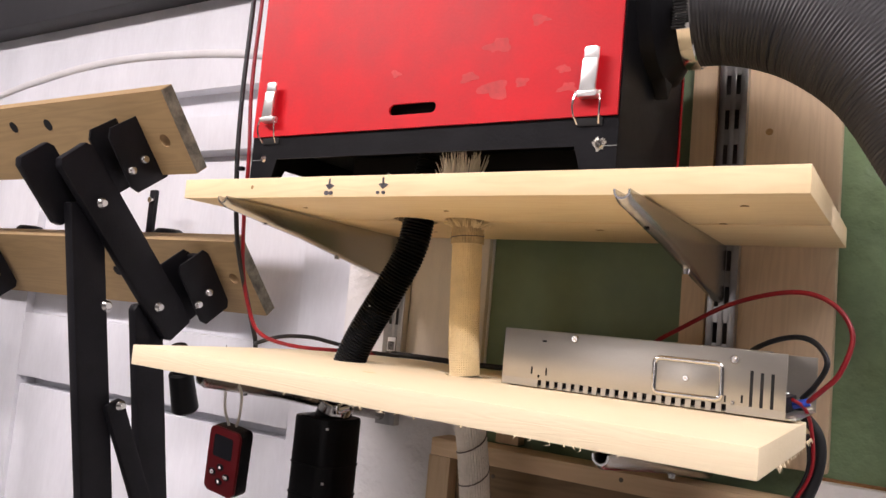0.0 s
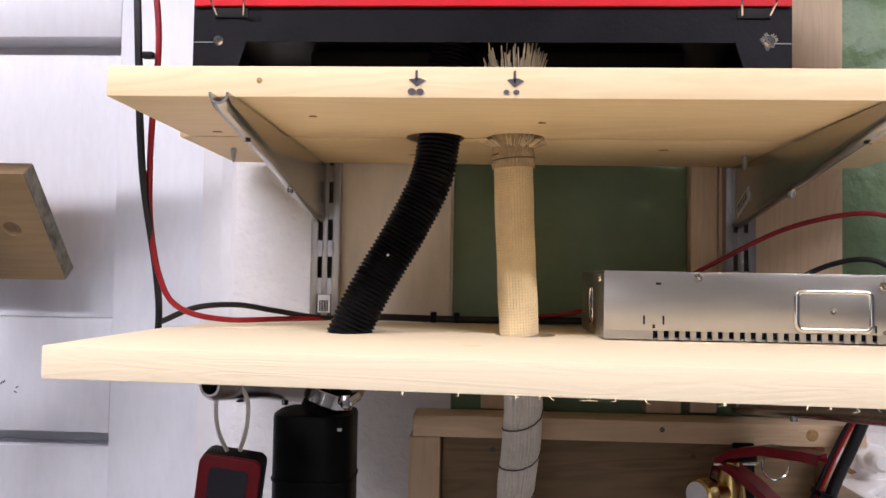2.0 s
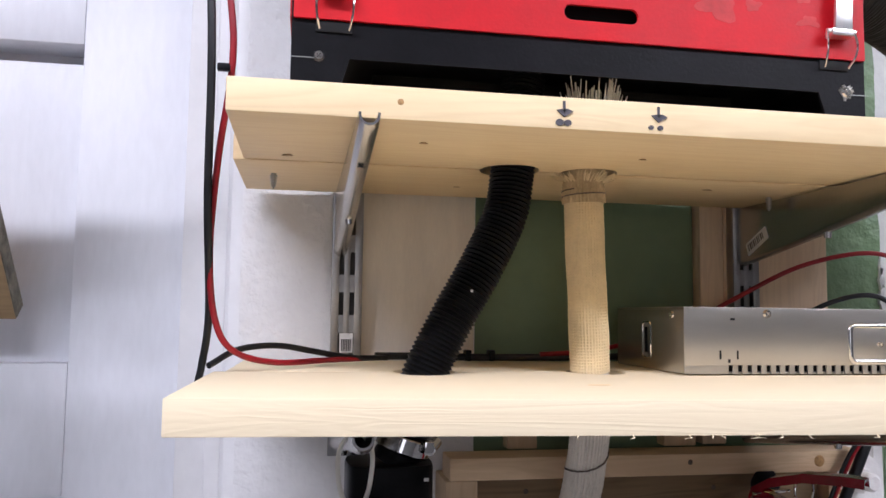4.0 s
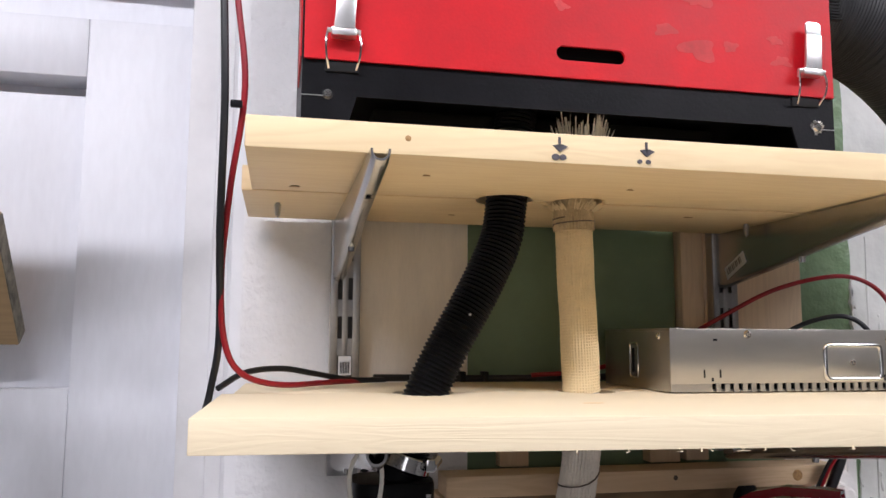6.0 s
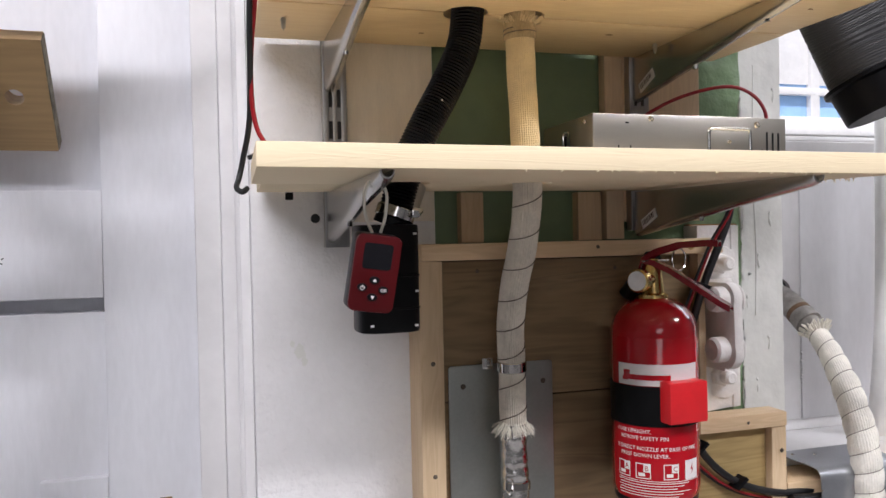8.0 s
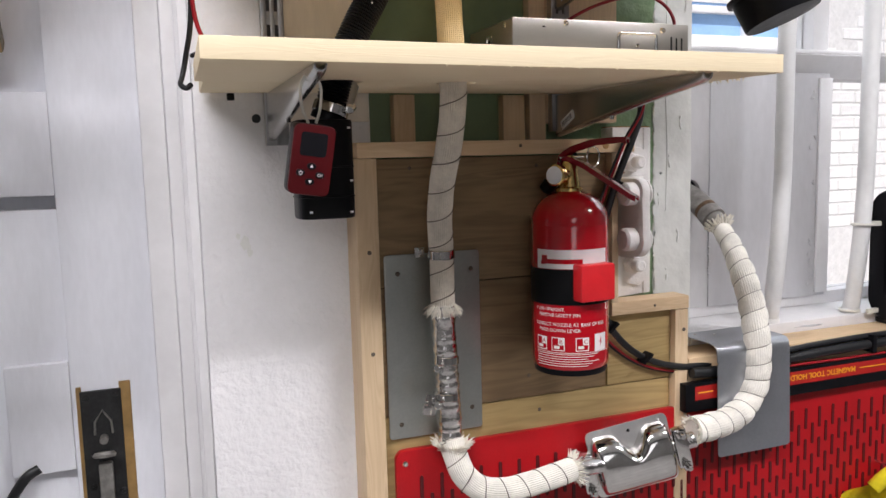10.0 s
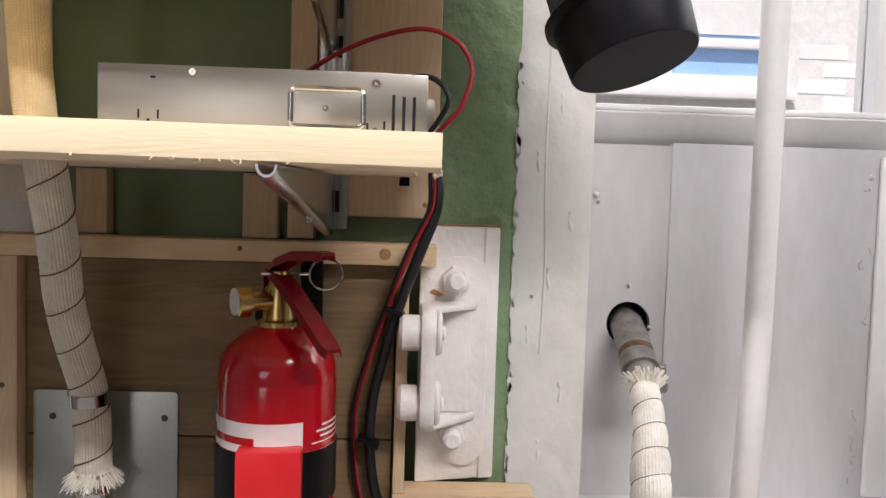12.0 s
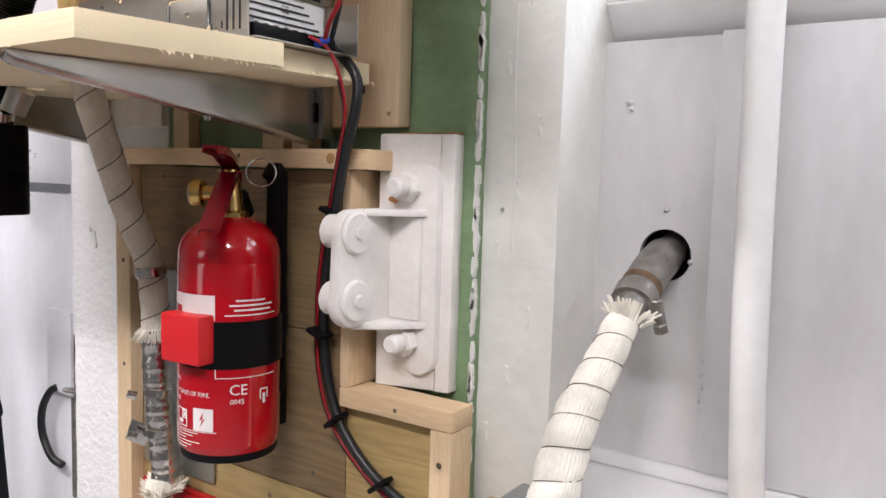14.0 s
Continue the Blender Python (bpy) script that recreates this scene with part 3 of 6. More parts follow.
# ---- the white panelled door ----
door = thing("door_1", (-1.1, 0.86, 0.0), "white painted panelled wooden door, scuffed and shut", "door", kind="structure")
part("stile", box(-0.766, -0.668, 0.842, 0.90, 0.0, 1.797, 0.002), DOORWHITE, door)
part("stile", box(-1.60, -1.455, 0.842, 0.90, 0.0, 1.797, 0.002), DOORWHITE, door)
part("rail", box(-1.455, -0.766, 0.8425, 0.90, 1.738, 1.797, 0.002), DOORWHITE, door)
part("rail", box(-1.455, -0.766, 0.8425, 0.90, 1.3225, 1.441, 0.002), DOORWHITE, door)
part("rail", box(-1.455, -0.766, 0.8425, 0.90, 0.0, 0.30, 0.002), DOORWHITE, door)
part("panel", box(-1.455, -0.766, 0.857, 0.895, 1.441, 1.723, 0.002), DOORWHITE, door, "recessed white panel")
part("panel", box(-1.455, -0.766, 0.850, 0.895, 0.30, 1.3065, 0.002), DOORWHITE, door, "recessed white panel")
part("groove_back", joined(box(-1.455, -0.766, 0.880, 0.895, 1.3065, 1.3225, 0), box(-1.455, -0.766, 0.884, 0.895, 1.723, 1.738, 0)), DOORWHITE, door, "deep shadowed groove")
part("raised_block", box(-0.835, -0.766, 0.838, 0.850, 0.992, 1.125, 0.003), DOORWHITE, door, "raised white block beside the latch")
part("pencil_line", box(-0.905, -0.9044, 0.8417, 0.8427, 1.36, 1.43, 0), PENCIL, door)
for k in range(7):
    sx, sz = -0.905 + 0.007 * k + 0.004 * math.sin(9 * k), 1.368 + 0.006 * math.sin(5 * k)
    part("scuff", sweep([Vector((sx, 0.8424, sz)), Vector((sx + 0.004 * math.sin(3 * k), 0.8424, sz + 0.003 * math.cos(4 * k)))], 0.0007, 6), PENCIL, door)
latch = part("latch_plate", box(-0.757, -0.711, 0.838, 0.844, 0.842, 1.086, 0.001), OLDIRON, door, "black iron latch plate")
part("bare_wood", joined(box(-0.761, -0.755, 0.840, 0.843, 0.842, 1.092, 0.001), box(-0.713, -0.700, 0.840, 0.843, 0.842, 1.094, 0.001)), BAREWOOD, door, "unpainted wood edge round the latch")
part("pull", joined(rod((-0.733, 0.838, 1.027), (-0.733, 0.825, 1.027), 0.005, None, 12, 0.001), box(-0.741, -0.725, 0.822, 0.834, 0.842, 1.000, 0.003)), LATCHGREY, latch, "worn metal pull")
part("thumb_piece", moved(lathe([(0.004, -0.004), (0.012, -0.003), (0.0135, 0.0), (0.011, 0.003), (0.003, 0.004)], 0, 0, 20), pose(-0.733, 0.82, 1.012, -15)), LATCHGREY, latch, "round worn thumb press")
part("keeper", sweep([Vector(v) for v in ((-0.743, 0.837, 1.032), (-0.742, 0.836, 1.048), (-0.733, 0.836, 1.062), (-0.724, 0.836, 1.048), (-0.723, 0.837, 1.032))], 0.0014, 8), LATCHGREY, latch)
for sx, sz in ((-0.751, 1.078), (-0.717, 1.081), (-0.749, 0.967), (-0.716, 0.957)):
    part("screw", screw(sx, 0.838, sz, 0.0045), OLDIRON, latch)

part_frame = thing("door_frame", (-0.64, 0.84, 0), "white painted moulded door frame", "door frame", kind="structure")
part("jamb", box(-0.668, -0.640, 0.826, 0.90, 0.0, 2.6, 0.002), TRIMWHITE, part_frame)
part("jamb", box(-0.640, -0.6215, 0.800, 0.90, 0.0, 2.6, 0.004), TRIMWHITE, part_frame)
part("bead", sweep([Vector((-0.618, 0.792, 0.0)), Vector((-0.618, 0.792, 2.6))], 0.0075, 12), TRIMWHITE, part_frame)
part("jamb", box(-0.6215, -0.610, 0.776, 0.90, 0.0, 2.6, 0.003), TRIMWHITE, part_frame)

# over the door: a shaded ledge, the arched head and a dark beam
whole("wall_over_door", joined(box(-2.6, -0.668, 0.875, 0.95, 1.797, 1.845, 0), box(-2.6, -0.668, 0.846, 0.95, 1.845, 2.6, 0), box(-2.6, -1.60, 0.85, 0.95, 0, 1.797, 0)), DOORWHITE,
      "white painted boarding over the door", "wall", **S)
whole("arch_trim", sweep(smooth_path([(-1.95, 0.846, 1.80), (-1.68, 0.846, 1.876), (-1.47, 0.846, 1.907), (-1.30, 0.846, 1.918), (-1.12, 0.846, 1.913), (-0.92, 0.846, 1.893), (-0.70, 0.846, 1.85)], 8), 0.007, 10), TRIMWHITE,
      "white arched moulding over the door", "trim", **S)
whole("dark_beam", prism([(0.80, 2.0), (0.846, 2.0), (0.846, 2.09), (0.80, 2.07)], "x", -2.4, -0.66, 0.004), DARKBEAM, "dark grey beam over the door", "beam", **S)

# marks and runs on the paint



for cx, cz, r, sd, yy in ((-0.562, 1.262, 0.008, 1.0, 0.7542), (-0.558, 1.252, 0.005, 2.0, 0.7542), (-0.57, 1.27, 0.004, 3.3, 0.7542)):
    whole("paint_chip", prism(blotch(cx, cz, r, sd, 1.3), "y", yy - 0.0008, yy + 0.002), PILLAR, "grey chip in the white wall paint", "stain", kind="structure")
for k in range(9):
    px, pz = 0.020 + 0.052 * ((k * 0.37) % 1.0), 1.12 + 0.055 * k
    whole("paint_run", sweep(smooth_path([(px, 0.7792, pz + 0.012), (px + 0.002 * math.sin(k), 0.7787, pz + 0.005), (px + 0.001, 0.7792, pz - 0.008)], 5), lambda i: 0.0012 + 0.0008 * math.sin(i), 8), PILLAR, "lump of thick white paint", "trim", kind="structure")
for k in range(30):
    ez = 1.09 + 0.0155 * k + 0.006 * math.sin(5 * k)
    whole("paint_edge", prism(blotch(0.0100 + 0.0006 * math.sin(3 * k), ez, 0.0018 + 0.0016 * abs(math.sin(2.3 * k)), 1.7 * k, 4.5), "y", 0.7652, 0.7700), PILLAR, "ragged edge of white paint over green", "trim", kind="structure")
whole("old_nail", rod((0.030, 0.779, 1.325), (0.030, 0.776, 1.325), 0.002, 0.0014, 10), PLATE, "old painted nail head", "nail", kind="structure")

# ---- planks, battens and boards on the wall ----
whole("upright_plank", box(-0.522, -0.410, 0.7475, 0.7635, 1.40, 2.3, 0.0015), CREAM, "cream painted vertical plank behind the shelf upright", "plank")
plank = thing("upright_plank", (-0.10, 0.76, 1.396), "bare pine vertical plank screwed to the green wall", "plank")
part("plank", box(-0.1725, -0.064, 0.747, 0.766, 1.396, 2.3, 0.003), PINE_UP, plank)
for kx, kz, kr in ((-0.125, 1.70, 0.0045), (-0.083, 1.62, 0.003), (-0.075, 1.408, 0.003)):
    part("knot", moved(lathe([(kr, -0.0004), (kr * 0.5, 0.0004)], 0, 0, 12), pose(kx, 0.747, kz, 90)), KNOT, plank)
whole("batten", box(-0.197, -0.1735, 0.745, 0.764, 1.375, 2.3, 0.0015), PINE_UP, "narrow bare pine batten", "batten")
for x0, x1 in ((-0.381, -0.354), (-0.236, -0.205)):
    whole("batten_stub", box(x0, x1, 0.742, 0.764, 1.3745, 1.4315, 0.0015), PINE_POST, "short upright pine offcut under the shelf", "batten", "short pine uprights")

rack = thing("timber_frame", (-0.2, 0.73, 0.9), "pine batten frame filled with brown treated boards", "frame")
part("rail", box(-0.438, -0.064, 0.706, 0.741, 1.356, 1.374, 0.0015), PINE_FRAME, rack, "top pine batten")
part("post", box(-0.441, -0.4145, 0.708, 0.757, 0.60, 1.3555, 0.0015), PINE_POST, rack)
part("post", box(-0.0965, -0.0865, 0.710, 0.757, 1.1575, 1.3555, 0.0015), PINE_POST, rack)
part("rail", box(-0.0965, 0.028, 0.710, 0.744, 1.139, 1.157, 0.0015), PINE_FRAME, rack, "short pine ledge batten")
part("post", box(0.006, 0.0275, 0.711, 0.744, 0.60, 1.1385, 0.0015), PINE_POST, rack)
for z0, z1, x1 in ((1.2015, 1.3545, -0.0985), (1.0415, 1.2, -0.0985), (0.86, 1.040, 0.005), (0.66, 0.8585, 0.005)):
    part("board", box(-0.4135, x1, 0.7225, 0.757, z0, z1, 0.0012), BOARD if z0 > 1.0 else BOARD_PALE, rack, "brown treated board" if z0 > 1.0 else "paler yellowish treated board")
part("board", box(-0.0968, 0.005, 0.7215, 0.757, 1.0415, 1.1385, 0.0012), BOARD_PALE, rack, "paler yellowish treated board")
part("knot", moved(lathe([(0.006, -0.0005), (0.004, 0.0006)], 0, 0, 14), pose(-0.108, 0.706, 1.3655, 90)), KNOT, rack)
for sx, sy, sz, r in ((-0.23, 0.706, 1.367, 0.0022), (-0.427, 0.708, 1.246, 0.0026), (-0.427, 0.708, 1.125, 0.0026), (-0.37, 0.7225, 1.343, 0.0022), (-0.20, 0.7225, 1.342, 0.0022),
                      (-0.215, 0.7225, 1.07, 0.0026), (-0.14, 0.7225, 1.06, 0.0026), (-0.2, 0.7225, 1.022, 0.0026), (0.018, 0.708, 1.11, 0.0028), (-0.03, 0.708, 1.148, 0.002)):
    part("screw", screw(sx, sy, sz, r, proud=0.0006), WIRE, rack)

# ---- twin-slot uprights and brackets ----


def upright(x0, z0, z1, label):
    """A slotted shelf upright: two side flanges and a face left open at each slot."""
    ob = thing("shelf_upright", (x0, 0.745, z0), label, "upright", "slotted shelf uprights")
    w, y0, y1 = 0.0255, 0.7345, 0.7465
    face = box(x0, x0 + 0.0063, y0, y0 + 0.0015, z0, z1, 0.0003)
    for a, b in ((x0 + 0.0103, x0 + 0.0152), (x0 + w - 0.0063, x0 + w)):
        face = joined(face, box(a, b, y0, y0 + 0.0015, z0, z1, 0.0003))
    z = z0
    while z < z1:
        hi = min(z + 0.0145, z1)
        for a in (x0 + 0.0063, x0 + 0.0152):
            face = joined(face, box(a, a + 0.0040, y0, y0 + 0.0015, z, hi, 0.0))
        z += 0.0335
    # Face steel is darkened for the dark it reflects; flanges keep brighter steel.
    part("face", face, UPRIGHT, ob, "slotted steel face, darkened for the dark it reflects")
    part("flange", box(x0, x0 + 0.0014, y0 + 0.0015, y1, z0, z1, 0.0003), GALV, ob)
    part("flange", box(x0 + w - 0.0014, x0 + w, y0 + 0.0015, y1, z0, z1, 0.0003), GALV, ob)
    # Dark strip with the hollow's shade put into its colour.
    part("back", box(x0 + 0.0015, x0 + w - 0.0015, y1 - 0.0006, y1, z0 + 0.001, z1 - 0.001, 0), HOLLOW, ob, "dark backing painted as shade behind the slots")
    part("screw", screw(x0 + w / 2, y0, z0 + 0.395, 0.0045), CHROME, ob)
    return ob


# Dark disc on the plaster, painted for the shade in a screw hole.
whole("screw_hole", moved(lathe([(0.0052, -0.0006), (0.0046, 0.0006), (0.002, 0.0002)], 0, 0, 16), pose(-0.5425, 0.7542, 1.4045, 90)), OLDIRON, "dark disc painted as the shade in a plaster hole", "hole", kind="structure")
upL = upright(-0.5345, 1.373, 2.25, "bright steel slotted shelf upright on the white wall")
part("sticker", box(-0.527, -0.516, 0.7337, 0.7344, 1.457, 1.473, 0), PAPER, upL, "small barcode sticker")
part("barcode", joined(*[box(-0.5255 + 0.0014 * k, -0.5248 + 0.0014 * k, 0.7331, 0.7336, 1.4585, 1.468, 0) for k in range(6)]), INK, upL)
upright(-0.1695, 1.385, 2.25, "bright steel slotted shelf upright on the pine plank")


def bracket(x, ztop, ytip, label, sticker, droop=0.0):
    """A tapered folded steel shelf bracket: an open U that deepens toward the wall."""
    ob = thing("shelf_bracket", (x, 0.733, ztop - 0.054), label, "bracket", "tapered steel shelf brackets")
    bm = bmesh.new()
    rings = []
    for y, d in ((ytip, 0.0075), (ytip + 0.006, 0.0105), (ytip + 0.10, 0.024), (0.66, 0.042), (0.7335, 0.054)):
        r, th = 0.0055, 0.0013
        out = [(x - r, ztop - 0.0008)] + [(x + r * math.cos(a), ztop - d + r + r * math.sin(a)) for a in [math.pi + math.pi * i / 8 for i in range(9)]] + [(x + r, ztop - 0.0008)]
        q = r - th
        inn = [(x + q, ztop - 0.0008)] + [(x + q * math.cos(a), ztop - d + r + q * math.sin(a)) for a in [2 * math.pi - math.pi * i / 8 for i in range(9)]] + [(x - q, ztop - 0.0008)]
        sag = droop * (0.7335 - y) / (0.7335 - ytip)
        rings.append([bm.verts.new((px, y, pz - sag)) for px, pz in out + inn])
    n = len(rings[0])
    for a, b in zip(rings, rings[1:]):
        for k in range(n):
            bm.faces.new((a[k], b[k], b[(k + 1) % n], a[(k + 1) % n]))
    half = n // 2
    for ring, flip in ((rings[0], False), (rings[-1], True)):
        for k in range(half - 1):
            f = [ring[k], ring[k + 1], ring[n - 2 - k], ring[n - 1 - k]]
            bm.faces.new(f if flip else list(reversed(f)))
    bmesh.ops.recalc_face_normals(bm, faces=bm.faces[:])
    part("arm", bm, ZINC, ob, "folded zinc steel arm")
    for yy, dd in ((ytip + 0.055, 0.0175), (ytip + 0.165, 0.0335)):
        part("screw_hole", moved(lathe([(0.0026, -0.0003), (0.0018, 0.0003)], 0, 0, 12), pose(x, yy, ztop - dd - 0.0006, 7)), BLACKIN, ob)
    part("fixing_screw", rod((x, ytip + 0.165, ztop - 0.034), (x, ytip + 0.165, ztop - 0.0385), 0.0032, 0.0026, 12), CHROME, ob, "steel screw head")
    if sticker:
        a, n = Vector((-0.030, 0.0135)), Vector((0.0045, 0.0105))
        o = Vector((0.7155, ztop - 0.0455))

        def field(u0, u1, v0, v1, y0, y1):
            return prism([tuple(o + a * u + n * v) for u, v in ((u0, v0), (u1, v0), (u1, v1), (u0, v1))], "x", y0, y1)
        label_strip = part("sticker", field(0, 1, 0, 1, x - 0.0062, x - 0.0056), PAPER, ob, "white barcode sticker")
        for k in range(9):
            part("print_bar", field(0.10 + 0.088 * k, 0.13 + 0.088 * k + 0.02 * (k % 2), 0.25, 0.8, x - 0.0065, x - 0.0063), PENCIL, label_strip)


bracket(-0.5275, 1.5905, 0.463, "bright tapered steel bracket under the upper shelf", False)
bracket(-0.1600, 1.5905, 0.452, "bright tapered steel bracket under the upper shelf", True)
bracket(-0.5275, 1.4315, 0.462, "bright tapered steel bracket under the lower shelf", False)
bracket(-0.1600, 1.4315, 0.447, "bright tapered steel bracket under the lower shelf", True, 0.0036)

# ---- shelves: two planks each, with half-round notches where the hoses pass ----


def notched(x0, x1, y0, y1, holes, r, back):
    """A plank's outline; holes bite into the edge y1 (or y0 when back)."""
    pts = []
    if not back:
        pts = [(x0, y0), (x1, y0), (x1, y1)]
        for hx in sorted(holes, reverse=True):
            pts += arc(hx, y1, r, 0, -180, 10)
        pts += [(x0, y1)]
    else:
        pts = [(x1, y1), (x0, y1), (x0, y0)]
        for hx in sorted(holes):
            pts += arc(hx, y0, r, 180, 0, 10)
        pts += [(x1, y0)]
    return pts


upper = thing("upper_shelf", (-0.33, 0.6, 1.591), "upper pine shelf of two planks with pen arrows on its edge", "shelf")
part("plank", prism(notched(-0.599, -0.056, 0.480, 0.6055, (-0.417, -0.359), 0.0205, False), "z", 1.591, 1.609, 0.0012), PINE, upper, "planed pine front plank")
part("plank", prism(notched(-0.606, -0.056, 0.607, 0.733, (-0.417, -0.359), 0.0205, True), "z", 1.5905, 1.6085, 0.0012), PINE, upper, "planed pine rear plank")
for mx, dots in ((-0.4205, ((-0.423, 0.0024), (-0.4185, 0.0022))), (-0.3655, ((-0.370, 0.0016), (-0.3645, 0.0017)))):
    part("pen_arrow", joined(box(mx - 0.0007, mx + 0.0007, 0.4792, 0.4799, 1.600, 1.6065, 0), prism([(mx - 0.0042, 1.6013), (mx, 1.5975), (mx + 0.0052, 1.6008), (mx + 0.002, 1.6022), (mx - 0.002, 1.6018)], "y", 0.4792, 0.4799)), PENCIL, upper, "dark pen arrow")
    part("pen_dots", joined(*[prism([(dx + dr * math.cos(a), 1.5945 + 0.8 * dr * math.sin(a)) for a in [k * math.pi / 5 for k in range(10)]], "y", 0.4792, 0.4799) for dx, dr in dots]), PENCIL, upper)
for kx, ky, kr in ((-0.51, None, 0.0022), (-0.57, 0.585, 0.0026), (-0.49, 0.53, 0.0018), (-0.345, 0.545, 0.0018), (-0.245, 0.645, 0.0028), (-0.13, 0.60, 0.0024), (-0.10, 0.52, 0.002), (-0.44, 0.68, 0.002)):
    if ky is None:
        part("knot", moved(lathe([(kr, -0.0003), (kr * 0.6, 0.0003)], 0, 0, 12), pose(kx, 0.480, 1.6005, 90)), KNOT, upper)
    else:
        part("knot", moved(lathe([(kr, -0.0003), (kr * 0.6, 0.0003)], 0, 0, 12) , Matrix.Translation((kx, ky, 1.5905)) @ Matrix.Diagonal((1.6, 0.7, 1, 1))), KNOT, upper)
for sx, sy in ((-0.581, 0.655), (-0.176, 0.668)):
    part("screw_tip", joined(rod((sx, sy, 1.5905), (sx, sy, 1.579), 0.0019, 0.0006, 10), *[rod((sx, sy, 1.589 - 0.0018 * k), (sx, sy, 1.588 - 0.0018 * k), 0.0027 - 0.0002 * k, None, 10) for k in range(5)]), GALV, upper, "screw point poking through")

lower = thing("lower_shelf", (-0.34, 0.6, 1.432), "lower sawn pine shelf of two planks with a furry cut edge", "shelf")


def skew(bm):
    """The lower shelf sits slightly askew to the wall."""
    moved(bm, Matrix.Translation((-0.62, 0.46, 0)) @ pose(0, 0, 0, 0, 0, -1.6) @ Matrix.Translation((0.62, -0.46, 0)))
    for v in bm.verts:
        v.co.z += twist(v.co.x, v.co.y)
    return bm


def twist(x, y):
    """The front plank droops toward its free corner."""
    return -0.0042 * max(0.0, (x + 0.62) / 0.55) * min(1.0, max(0.0, (0.62 - y) / 0.165))


part("plank", skew(prism(notched(-0.62, -0.071, 0.460, 0.6235, (-0.478, -0.354), 0.0215, False), "z", 1.432, 1.450, 0.001)), PINE_RAW, lower, "sawn pine front plank")
part("plank", skew(prism(notched(-0.612, -0.090, 0.625, 0.742, (-0.478, -0.354), 0.0215, True), "z", 1.4322, 1.4502, 0.001)), PINE_RAW, lower, "sawn pine rear plank")
rnd = random.Random(4)
fur = []
for k in range(18):
    fx = -0.36 + 0.20 * rnd.random() if k < 13 else -0.60 + 0.5 * rnd.random()
    fl = 0.0006 + 0.0022 * rnd.random() ** 3
    yy = 0.460 + (fx + 0.62) * -0.028
    dz = twist(fx, yy)
    fur.append(sweep([Vector((fx, yy + 0.0004, 1.4325 + dz)), Vector((fx + rnd.uniform(-0.002, 0.002), yy - 0.0008, 1.4315 + dz - fl * 0.5)), Vector((fx + rnd.uniform(-0.004, 0.004), yy - 0.001, 1.4315 + dz - fl))], lambda i: (0.0004, 0.0003, 0.0001)[i], 5))
for k in range(60):
    fy = 0.50 + 0.22 * rnd.random()
    dz = twist(-0.07, fy)
    fur.append(sweep([Vector((-0.0700, fy, 1.4325 + dz)), Vector((-0.0685, fy + rnd.uniform(-0.002, 0.002), 1.431 + dz - 0.0025 * rnd.random()))], lambda i: (0.0007, 0.0002)[i], 5))
tagged(part("splinters", joined(*fur), PINE_RAW, lower, "loose wood fibres along the cut edge"), kind="stuff")
part("knot", moved(lathe([(0.008, -0.0002), (0.006, 0.0003)], 0, 0, 14), Matrix.Translation((-0.387, 0.515, 1.450)) @ Matrix.Diagonal((1.0, 0.35, 1, 1))), PINE, lower)
part("rubber_stud", box(-0.575, -0.567, 0.738, 0.745, 1.424, 1.4318, 0.001), RUBBER, lower, "small black block under the shelf")
part("rubber_stud", box(-0.098, -0.089, 0.722, 0.73, 1.424, 1.4318, 0.001), RUBBER, lower, "small black block under the shelf")

# ---- heater in its red and black case on the upper shelf ----
heater = thing("diesel_heater", (-0.38, 0.62, 1.609), "red and black steel cased diesel air heater", "heater")
HL, HRX, HF, HB, HT = -0.5685, -0.1935, 0.532, 0.700, 1.98
part("side_panel", prism([(HF, 1.6095), (HF + 0.03, 1.6095), (HF + 0.045, 1.637), (HB - 0.045, 1.637), (HB - 0.03, 1.6095), (HB, 1.6095), (HB, HT), (HF, HT)], "x", HL, HL + 0.0015), BLACK, heater, "black steel side")
part("side_panel", prism([(HF, 1.6095), (HB, 1.6095), (HB, HT), (HF, HT)], "x", HRX - 0.0015, HRX), BLACK, heater, "black steel side")
part("front_rail", prism([(HL, 1.6095), (HL + 0.0255, 1.6095), (HL + 0.034, 1.6385), (HRX - 0.034, 1.6385), (HRX - 0.0255, 1.6095), (HRX, 1.6095), (HRX, 1.662), (HL, 1.662)], "y", HF - 0.001, HF + 0.001), BLACK, heater, "black steel lower front")
part("floor_pan", box(HL + 0.002, HRX - 0.002, HF + 0.03, HB, 1.660, 1.662, 0), BLACK, heater)
part("back_panel", box(HL + 0.002, HRX - 0.002, HB - 0.002, HB, 1.642, HT, 0), BLACK, heater)
part("top_panel", box(HL, HRX, HF, HB, HT, HT + 0.002, 0), BLACK, heater)
# Black filler stands for the deep shade in the opening under the heater.
part("under_box", box(HL + 0.055, -0.235, 0.622, HB - 0.005, 1.611, 1.6595, 0.003), BLACKIN, heater, "black filler for the shaded gap under the case")
part("fuel_stub", rod((-0.45, 0.60, 1.636), (-0.435, 0.575, 1.614), 0.0016, None, 8), PLATE, heater, "thin metal stub")
# the red front: sheet with a slot through it
RY0, RY1 = HF - 0.0035, HF - 0.0012


